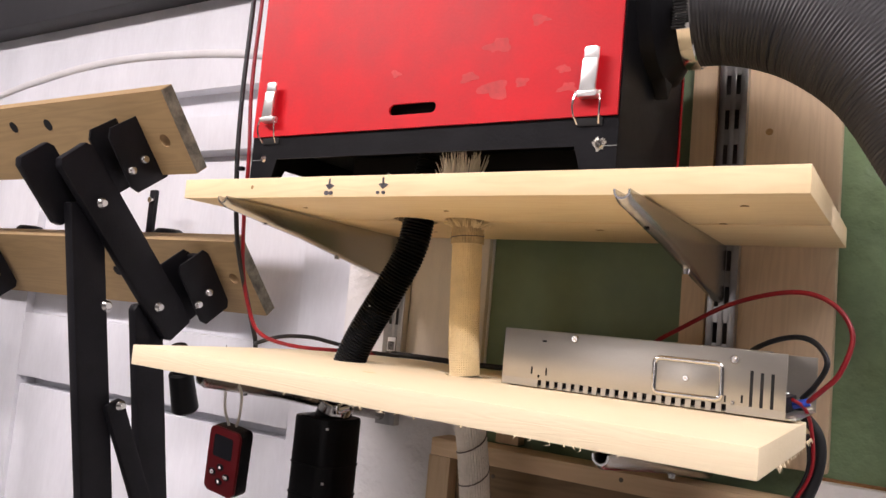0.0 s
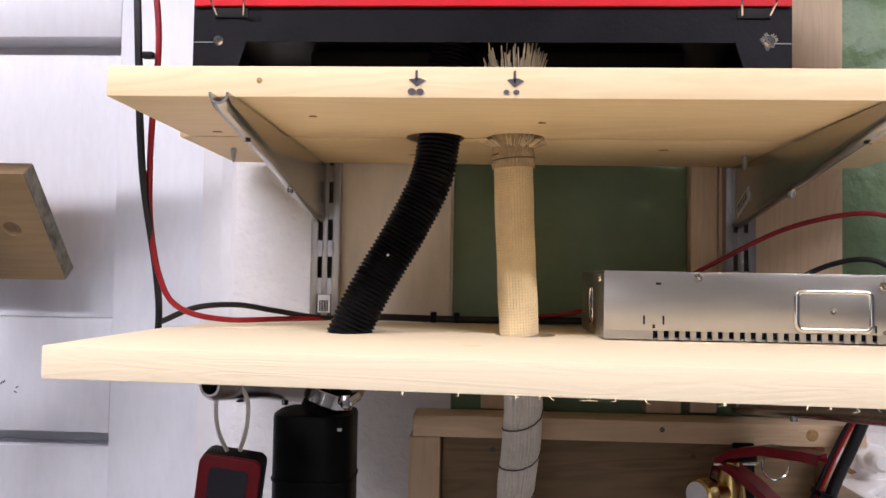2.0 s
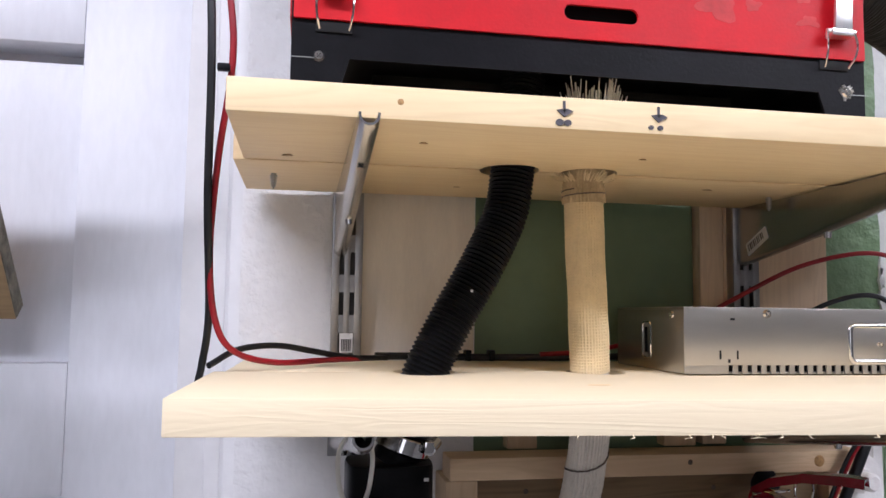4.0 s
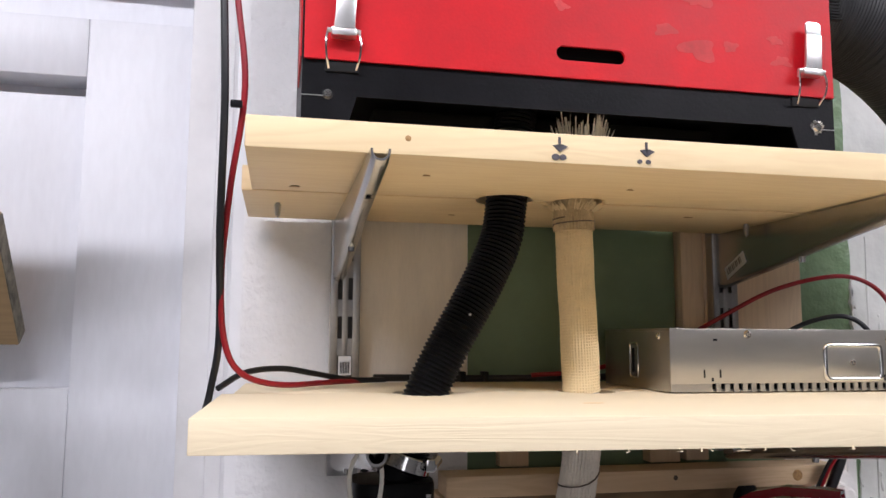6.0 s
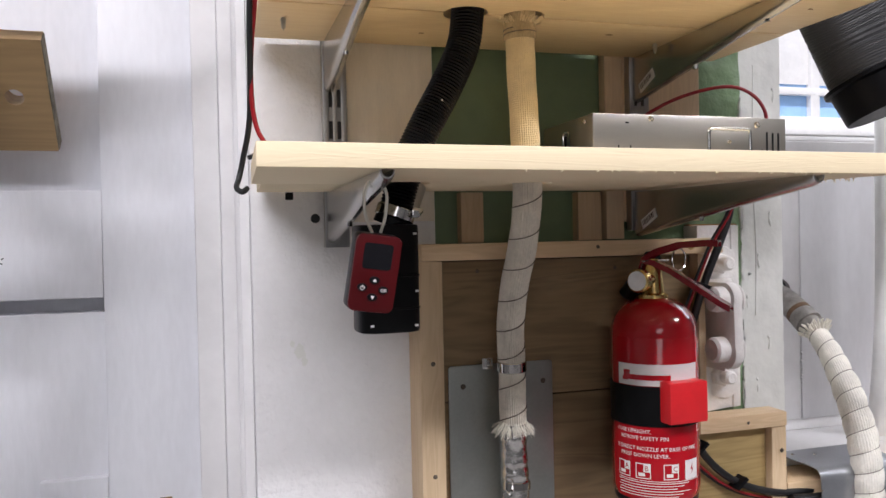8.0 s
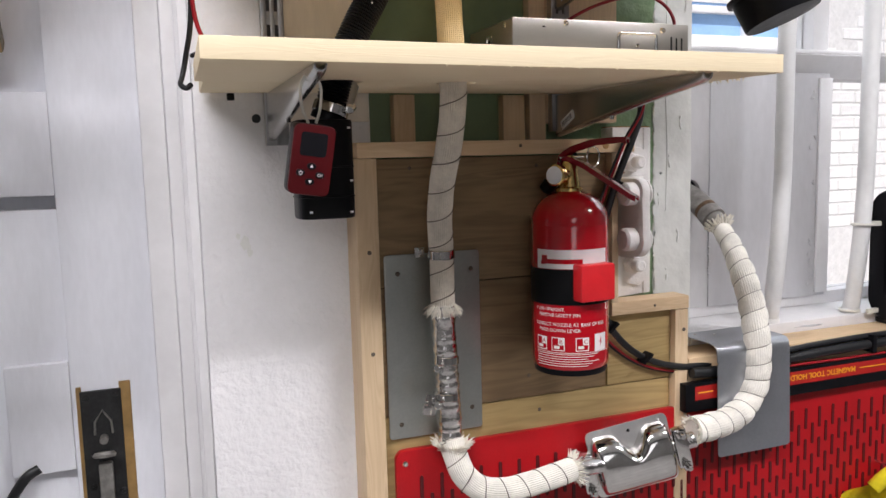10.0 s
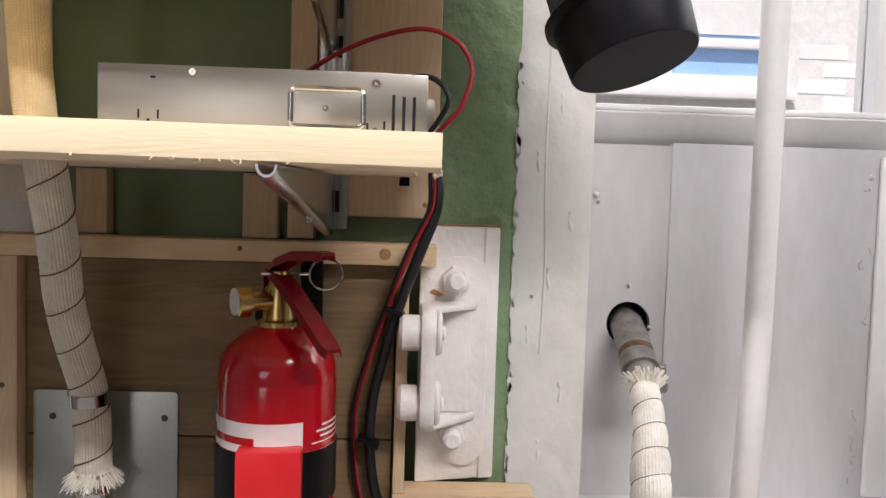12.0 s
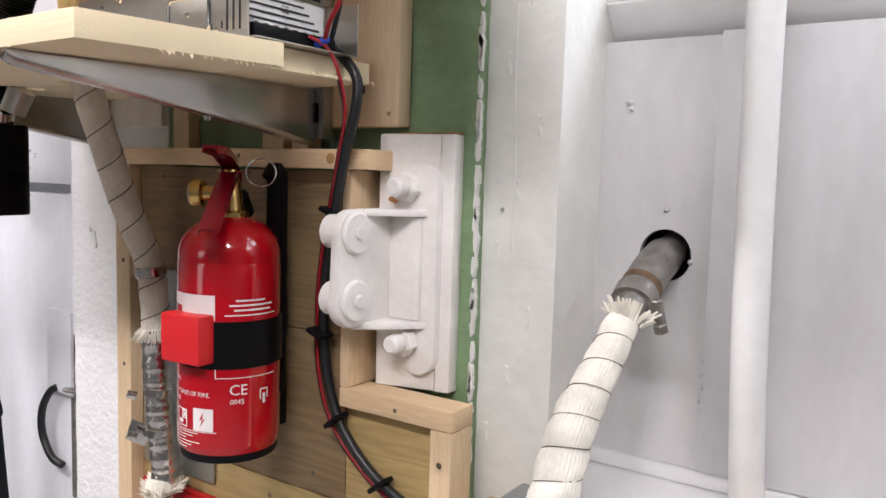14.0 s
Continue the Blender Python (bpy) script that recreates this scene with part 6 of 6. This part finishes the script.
for phi, ch in ((-86, "A"), (-58, "B"), (-22, "C")):
    part("pictogram", wrapped(joined(band(0, 0.0009, 0, 0.016), band(0.0151, 0.016, 0, 0.016), band(0, 0.016, 0, 0.0009), band(0, 0.016, 0.0151, 0.016), band(0.003, 0.010, 0.0025, 0.006)), phi, EZ + 0.031), LABELW, ext, "white hazard class pictogram")
    part("class_tile", wrapped(band(0.0085, 0.016, 0.007, 0.016), phi, EZ + 0.031, ER, 0.0004), LABELW, ext)
    part("class_letter", wrapped(letters(ch, 0.0078), phi + 11.8, EZ + 0.0395, ER, 0.0007), EXTRED, ext)
part("spark_tile", wrapped(band(0, 0.0195, 0, 0.0205), 8, EZ + 0.0295), LABELW, ext, "white spark symbol tile")
spark = bmesh.new()
for tri in (((0.009, 0.016), (0.005, 0.0085), (0.008, 0.0095)), ((0.008, 0.0095), (0.005, 0.0085), (0.0105, 0.0105)), ((0.0105, 0.0105), (0.0075, 0.0085), (0.006, 0.0025))):
    spark.faces.new([spark.verts.new((x, y, 0)) for x, y in tri])
part("spark", wrapped(spark, 10, EZ + 0.031, ER, 0.0006), EXTRED, ext)
small = [band(0, (100 - 9 * (k % 3)) * DEG, 0, 0.0007) for k in range(6)]
for k, s in enumerate(small):
    part("fine_print", wrapped(s, -86 + 2 * (k % 2), EZ + 0.0265 - 0.0028 * k, ER, 0.0003), LABELW, ext)
part("fine_print_rule", wrapped(band(0, 122 * DEG, 0, 0.0006), -86, EZ + 0.0285), LABELW, ext)
part("ce_mark", wrapped(letters("CE", 0.0136), 49, EZ + 0.0625), LABELW, ext, "white CE mark")
part("ce_number", wrapped(letters("0045", 0.0064), 50, EZ + 0.0545), LABELW, ext)
part("approval_mark", wrapped(joined(band(0, 0.009, 0.0125, 0.0135), band(0, 0.0011, 0.004, 0.0135), band(0.0079, 0.009, 0.004, 0.0135), band(0.003, 0.006, 0.0, 0.009)), 84, EZ + 0.052), LABELW, ext)
part("panel_rule", wrapped(joined(band(0, 72 * DEG, 0.0495, 0.0502), band(0, 72 * DEG, 0, 0.0007), band(0, 0.0007, 0, 0.0502)), 34, EZ + 0.0775 + 0.0), LABELW, ext, "thin white outlined panel")
for k, (a, w) in enumerate(((16, 34), (9, 52), (14, 44), (4, 62))):
    part("panel_print", wrapped(band(a * DEG, (a + w) * DEG, 0, 0.0016 if k < 3 else 0.001), 40, EZ + 0.1455 - 0.0042 * k), LABELW, ext)
CP = 4
cd = Vector((math.sin(radians(CP)), -math.cos(radians(CP)), 0))
cs = Vector((math.cos(radians(CP)), math.sin(radians(CP)), 0))
clipm = Matrix(((cs.x, -cd.x, 0, EX + cd.x * (ER + 0.004)), (cs.y, -cd.y, 0, EY + cd.y * (ER + 0.004)), (0, 0, 1, EZ + 0.113), (0, 0, 0, 1)))
part("strap_clip", moved(box(-0.0235, 0.0235, -0.009, 0.0095, -0.0215, 0.0215, 0.0025), clipm), CLIPRED, ext, "red plastic strap clip")
for bz in (0.12, 0.03):
    part("bracket_foot", box(EX - 0.012, EX + 0.012, 0.702, 0.7224, EZ + bz - 0.02, EZ + bz + 0.02, 0.002), BLACK, ext, "black wall bracket")

# ---- old white painted hinge casting ----
hinge = thing("hinge_casting", (-0.05, 0.76, 1.149), "thickly white painted iron hinge casting bolted to the wall", "hinge")
part("backing_block", joined(prism([(-0.0772, 0.738), (-0.019, 0.7525), (-0.0185, 0.7505), (-0.005, 0.754), (-0.005, 0.768), (-0.0772, 0.768)], "z", 1.1575, 1.3895, 0.002)), FERROUS, hinge, "white painted wooden block")
part("flange", prism(arc(-0.034, 1.344, 0.019, 0, 90, 8) + arc(-0.062, 1.351, 0.012, 90, 180, 5) + arc(-0.062, 1.191, 0.014, 180, 260, 5) + arc(-0.036, 1.192, 0.021, 270, 360, 8), "y", 0.743, 0.7575, 0.004), FERROUS, hinge, "white painted iron flange")
part("cheek", prism([(0.752, 1.322), (0.700, 1.322)] + arc(0.690, 1.303, 0.019, 90, 200, 8) + arc(0.690, 1.240, 0.021, 160, 270, 8) + [(0.752, 1.219)], "x", -0.076, -0.063, 0.004), FERROUS, hinge, "iron cheek plate")
for z0, z1 in ((1.316, 1.3225), (1.2155, 1.222)):
    part("web", prism([(-0.072, 0.752), (-0.023, 0.752), (-0.025, 0.742), (-0.054, 0.712), (-0.072, 0.695)], "z", z0, z1, 0.002), FERROUS, hinge)
part("web", box(-0.066, -0.030, 0.738, 0.752, 1.222, 1.316, 0.004), FERROUS, hinge)
for kz in (1.302, 1.243):
    part("boss", rod((-0.064, 0.690, kz), (-0.0585, 0.690, kz), 0.0185, None, 28, 0.002), FERROUS, hinge, "round boss")
    part("pin", joined(rod((-0.075, 0.690, kz), (-0.094, 0.690, kz), 0.0150, None, 28, 0.003), rod((-0.0585, 0.690, kz), (-0.0555, 0.690, kz), 0.006, None, 12, 0.001)), FERROUS, hinge, "round painted pin end")
for bz in (1.342, 1.202):
    part("nut", joined(rod((-0.0455, 0.744, bz), (-0.0455, 0.733, bz), 0.0135, None, 6, 0.002), rod((-0.0455, 0.733, bz), (-0.0450, 0.717, bz), 0.0085, None, 18, 0.0025)), FERROUS, hinge, "painted hex nut and bolt end")
part("rust_line", box(-0.075, -0.006, 0.7562, 0.776, 1.3898, 1.3912, 0), RUST, hinge, "rusty top edge")
part("rust_stain", prism([(-0.071, 1.3305), (-0.06, 1.3265), (-0.056, 1.3285), (-0.064, 1.3335)], "y", 0.7403, 0.7407), RUST, hinge, "rusty stain")

# ---- cable reel tied to the window bar ----
reel = thing("hose_reel", (0.63, 0.70, 1.075), "black wall reel with a coil of dark blue hose", "reel")
RC = Vector((0.55, 0.70, 1.165))
ring = rounded(0.612, 0.785, 1.075, 1.285, 0.035, 6)
hollow = rounded(0.640, 0.757, 1.103, 1.257, 0.022, 6)


def side_frame(x0, x1):
    """A rounded upright frame, open in the middle."""
    bm = bmesh.new()
    n = len(ring)
    loops = [[bm.verts.new((x, y, z)) for y, z in pts] for x in (x0, x1) for pts in (ring, hollow)]
    for i in range(n):
        j = (i + 1) % n
        for a, b in ((0, 1), (1, 3), (3, 2), (2, 0)):
            bm.faces.new((loops[a][i], loops[a][j], loops[b][j], loops[b][i]))
    bmesh.ops.recalc_face_normals(bm, faces=bm.faces[:])
    return bm


part("hood", prism([(0.640, 1.262), (0.612, 1.250), (0.640, 1.300), (0.690, 1.322), (0.75, 1.318), (0.785, 1.286), (0.757, 1.286), (0.745, 1.305), (0.690, 1.309), (0.655, 1.292)], "x", 0.478, 0.80, 0.002), BLACK, reel, "curved black cover")
part("frame", side_frame(0.450, 0.478), BLACK, reel, "open black side frame")
part("frame", side_frame(0.80, 0.828), BLACK, reel, "open black side frame")
part("frame_foot", box(0.4785, 0.7995, 0.612, 0.785, 1.075, 1.098, 0.004), BLACK, reel, "black foot rail")
for fx in (0.462, 0.815):
    part("rubber_foot", box(fx - 0.01, fx + 0.01, 0.72, 0.772, 1.0665, 1.0752, 0.002), RUBBER, reel)
part("drum", rod((0.4785, RC.y, RC.z), (0.7995, RC.y, RC.z), 0.042, None, 28), RUBBER, reel, "black drum")
for k in range(18):
    rad, xx = 0.070 - 0.011 * (k % 2) - 0.003 * math.sin(2.1 * k), 0.492 + 0.0128 * k
    part("hose_turn", sweep([Vector((xx + 0.004 * math.sin(a + k), RC.y + (rad + 0.003 * math.sin(2 * a + k)) * math.cos(a), RC.z + 0.01 + (rad + 0.003 * math.sin(3 * a + k)) * math.sin(a))) for a in [2 * math.pi * j / 40 for j in range(40)]], 0.006, 10, closed=True), BLUECABLE, reel, "dark blue hose")
part("hose_turn", sweep(smooth_path([(0.56, 0.622, 1.215), (0.515, 0.604, 1.19), (0.487, 0.600, 1.15), (0.474, 0.600, 1.11), (0.48, 0.604, 1.07)], 8), 0.006, 10), BLUECABLE, reel, "dark blue hose end")
for tz in (1.231, 1.087):
    part("cable_tie", joined(sweep([Vector((0.4155 + 0.0148 * math.cos(2 * math.pi * k / 24), (0.771 if tz > 1.2 else 0.7905) + 0.0148 * math.sin(2 * math.pi * k / 24), tz)) for k in range(24)], 0.0022, 8, closed=True), box(0.428, 0.468, 0.764, 0.770, tz - 0.004, tz + 0.004, 0.001)), NYLON, reel, "white cable tie")

# ---- yellow cloth at the pegboard ----
cloth = bmesh.new()
grid = [[None] * 29 for _ in range(21)]
for j in range(21):
    for i in range(29):
        u, v = i / 28, j / 20
        x, z = 0.262 + 0.30 * u, 0.70 + 0.128 * v * (0.72 + 0.28 * math.sin(2.4 * u + 0.2)) + 0.030 * u * v
        y = 0.690 - 0.020 * noise.noise(Vector((x * 30, z * 30, 1.0))) - 0.016 * math.sin(9 * u + 3 * v)
        grid[j][i] = cloth.verts.new((x, y, z))
for j in range(20):
    for i in range(28):
        cloth.faces.new((grid[j][i], grid[j][i + 1], grid[j + 1][i + 1], grid[j + 1][i]))
bmesh.ops.solidify(cloth, geom=cloth.faces[:], thickness=0.004)
rag = thing("yellow_cloth", (0.41, 0.70, 0.70), "bright yellow crumpled cloth hanging on the pegboard", "cloth")
part("cloth", cloth, YELLOW, rag)
part("knotted_corner", sweep(smooth_path([(0.365, 0.690, 0.826), (0.378, 0.684, 0.842), (0.395, 0.684, 0.848), (0.415, 0.690, 0.842), (0.424, 0.695, 0.826)], 6), 0.011, 12), YELLOW, rag)
part("peg_hook", sweep([Vector((0.395, 0.713, 0.857)), Vector((0.395, 0.68, 0.857)), Vector((0.395, 0.676, 0.864))], 0.002, 8), CHROME, rag)
hk = thing("peg_hook", (0.445, 0.71, 0.975), "small black hook clipped on the pegboard", "hook")
part("hook", joined(box(0.435, 0.465, 0.700, 0.7124, 0.973, 0.981, 0.002), box(0.462, 0.470, 0.688, 0.702, 0.974, 0.980, 0.002)), BLACK, hk)

# ---- folding work bench leaning against the door ----
bench = thing("folding_workbench", (-1.1, 0.8, 0.0), "folded work bench with black steel legs and drilled wooden jaws", "workbench")


def jaw(x0, x1, y0, z0, y1, z1, holes):
    """A tilted wooden jaw with dog holes: front face from its foot (y0, z0) to its top (y1, z1)."""
    d = Vector((0, y1 - y0, z1 - z0))
    h = d.length
    m = Matrix.Translation((0, y0, z0)) @ pose(0, 0, 0, math.degrees(math.atan2(z1 - z0, y1 - y0)) - 90, 0, 0)
    hx, hz = holes[0]
    bm = joined(prism([(x0, 0), (hx - 0.03, 0), (hx - 0.03, h), (x0, h)], "y", 0.0, 0.019), holed_sheet(hx - 0.03, x1, 0, h, 0.0, 0.019, hx, hz * h, 0.0088))
    ob = part("jaw", moved(bm, m), BENCHWOOD, bench, "drilled wooden jaw", False)
    part("jaw_end", moved(box(x1 - 0.0002, x1 + 0.001, 0.0006, 0.0184, 0.001, h - 0.001, 0), m), ENDGRAIN, ob, "rough end grain")
    for hx, hz in holes[1:]:
        # These further holes are black discs painted for the shade inside them.
        part("dog_hole", moved(prism([(hx + 0.0085 * math.cos(a), hz * h + 0.0085 * math.sin(a)) for a in [k * math.pi / 9 for k in range(18)]], "y", -0.0005, -0.0001), m), BLACKIN, ob)
    return m, h


jaw(-1.62, -0.791, 0.652, 1.655, 0.582, 1.744, [(-0.823, 0.42), (-1.05, 0.73), (-1.135, 0.74), (-1.055, 0.2), (-1.135, 0.2), (-1.22, 0.74)])
jaw(-1.62, -0.803, 0.816, 1.481, 0.736, 1.578, [(-0.835, 0.5), (-0.93, 0.5), (-1.02, 0.45), (-1.1, 0.5), (-1.2, 0.45)])


def strut(y0, z0, y1, z1, w, x0, x1, name="arm", label="", ends=True, bevel=0.0025):
    """A flat steel channel between two points of the side frame."""
    d = Vector((y1 - y0, z1 - z0))
    n = Vector((-d.y, d.x)).normalized() * w / 2
    e = d.normalized() * (w * 0.16 if ends else 0)
    pts = [(y0 - n.x, z0 - n.y), (y0 - n.x * 0.78 - e.x, z0 - n.y * 0.78 - e.y), (y0 + n.x * 0.78 - e.x, z0 + n.y * 0.78 - e.y), (y0 + n.x, z0 + n.y),
           (y1 + n.x, z1 + n.y), (y1 + n.x * 0.78 + e.x, z1 + n.y * 0.78 + e.y), (y1 - n.x * 0.78 + e.x, z1 - n.y * 0.78 + e.y), (y1 - n.x, z1 - n.y)]
    return part(name, prism(pts, "x", x0, x1, bevel), BENCHSTEEL, bench, label or "black painted steel")


for dx in (0.0, -0.55):
    strut(0.537, 1.655, 0.716, 1.455, 0.050, -0.882 + dx, -0.868 + dx, "arm", "black steel arm")
    strut(0.508, 1.650, 0.560, 1.590, 0.05, -0.915 + dx, -0.902 + dx, "arm", "black steel arm")
    strut(0.568, 1.604, 0.850, 0.03, 0.045, -0.900 + dx, -0.884 + dx, "leg", "black steel leg", False)
    strut(0.678, 1.478, 0.772, 0.95, 0.044, -0.900 + dx, -0.885 + dx, "leg", "black steel leg")
    strut(0.636, 1.352, 0.725, 1.16, 0.026, -0.882 + dx, -0.872 + dx, "brace", "black steel brace")
    strut(0.770, 0.96, 0.832, 0.03, 0.040, -0.9 + dx, -0.886 + dx, "leg", "black steel leg", False)
    for y, z in ((0.577, 1.604), (0.601, 1.478), (0.640, 1.352), (0.680, 1.481)):
        part("rivet", rod((-0.868 + dx if z > 1.47 or z < 1.4 else -0.88 + dx, y, z), (-0.862 + dx, y, z), 0.0072, 0.005, 18, 0.001), CHROME, bench, "bright bolt head")
    for (y0, z0, y1, z1, w) in ((0.594, 1.703, 0.634, 1.648, 0.064), (0.722, 1.545, 0.768, 1.482, 0.056)):
        b = strut(y0, z0, y1, z1, w, -0.861 + dx, -0.857 + dx, "jaw_bracket", "black folded steel jaw bracket", True, 0.0012)
        for px0, px1, cut in ((-0.901, -0.897, 0.0), (-0.8968, -0.8612, 0.42)):
            d = Vector((y1 - y0, z1 - z0)).normalized()
            side = Vector((-d.y, d.x)) * w * cut
            plate = strut(y0 + side.x, z0 + side.y, y1 + side.x, z1 + side.y, w if not cut else w * 0.12, px0 + dx, px1 + dx, "bracket_plate", "black folded steel", not cut, 0.0008)
            plate.parent, plate.matrix_parent_inverse = b, Matrix()
        for s in (-0.012, 0.008):
            part("bolt", rod((-0.857 + dx, (y0 + y1) / 2 + s * 0.8, (z0 + z1) / 2 - 0.014 + s * 0.9), (-0.851 + dx, (y0 + y1) / 2 + s * 0.8, (z0 + z1) / 2 - 0.014 + s * 0.9), 0.0062, 0.005, 16, 0.001), CHROME, b, "bright bolt head")
    part("handle", joined(rod((-0.885 + dx, 0.735, 1.43), (-0.890 + dx, 0.750, 1.385), 0.012, None, 16, 0.002), rod((-0.890 + dx, 0.748, 1.392), (-0.896 + dx, 0.770, 1.335), 0.017, 0.019, 20, 0.003)), RUBBER, bench, "black rubber crank handle")
part("crank", box(-1.07, -1.055, 0.795, 0.803, 1.57, 1.665, 0.003), BENCHSTEEL, bench, "thin black crank arm")
part("crank_bolt", rod((-1.0625, 0.795, 1.648), (-1.0625, 0.79, 1.648), 0.005, None, 12, 0.001), CHROME, bench)
for kx in (-1.36, -0.985):
    part("knob", joined(rod((kx, 0.775, 1.578), (kx, 0.775, 1.598), 0.030, 0.022, 10, 0.004), box(kx - 0.012, kx + 0.045, 0.765, 0.785, 1.575, 1.590, 0.004)), BENCHSTEEL, bench, "black clamp knob")
part("cross_bar", rod((-1.44, 0.842, 0.08), (-0.88, 0.842, 0.08), 0.012, None, 16), BENCHSTEEL, bench)
for fx in (-0.893, -1.443):
    part("foot", box(fx - 0.016, fx + 0.016, 0.81, 0.84, 0.0, 0.03, 0.004), RUBBER, bench, "black rubber foot")
loop = thing("wall_cable_loop", (-0.80, 0.835, 0.875), "short loop of black cable on the door", "cable")
part("jacket", sweep(smooth_path([(-0.795, 0.838, 0.875), (-0.82, 0.834, 0.885), (-0.842, 0.832, 0.92), (-0.840, 0.832, 0.96), (-0.822, 0.835, 0.99), (-0.806, 0.839, 1.0)], 8), 0.006, 12), BLACKCABLE, loop)

# ---- brickwork seen through the window, and the slots of the pegboard ----
bme = bpy.data.meshes.new("brick")
bb = box(-0.107, 0.107, -0.0105, 0.0, -0.0325, 0.0325, 0.004, 1)
bb.to_mesh(bme)
bb.free()
bme.materials.append(BRICKW)
hw = house.children[0]
for j in range(17):
    for i in range(17):
        x, z = 0.12 + 0.224 * i + (0.112 if j % 2 else 0.0), 0.92 + 0.075 * j
        if (0.34 < x < 1.66 or 1.89 < x < 3.26) and 1.86 < z < 3.05:
            continue
        ob = new("brick", bme)
        ob.parent = hw
        ob.location = (x, 3.4275, z)
pme = bpy.data.meshes.new("slot")
pb = prism(rounded(-0.0022, 0.0022, -0.0165, 0.0165, 0.002, 3), "y", -0.0016, 0.0006)
pb.to_mesh(pme)
pb.free()
pme.materials.append(PEGSLOT)
pw = peg.children[0]
for j in range(8):
    for i in range(34):
        ob = new("slot", pme)
        ob.parent = pw
        ob.location = (-0.37 + 0.0268 * i + (0.0134 if j % 2 else 0.0), 0.7126, 0.948 - 0.0242 * j)
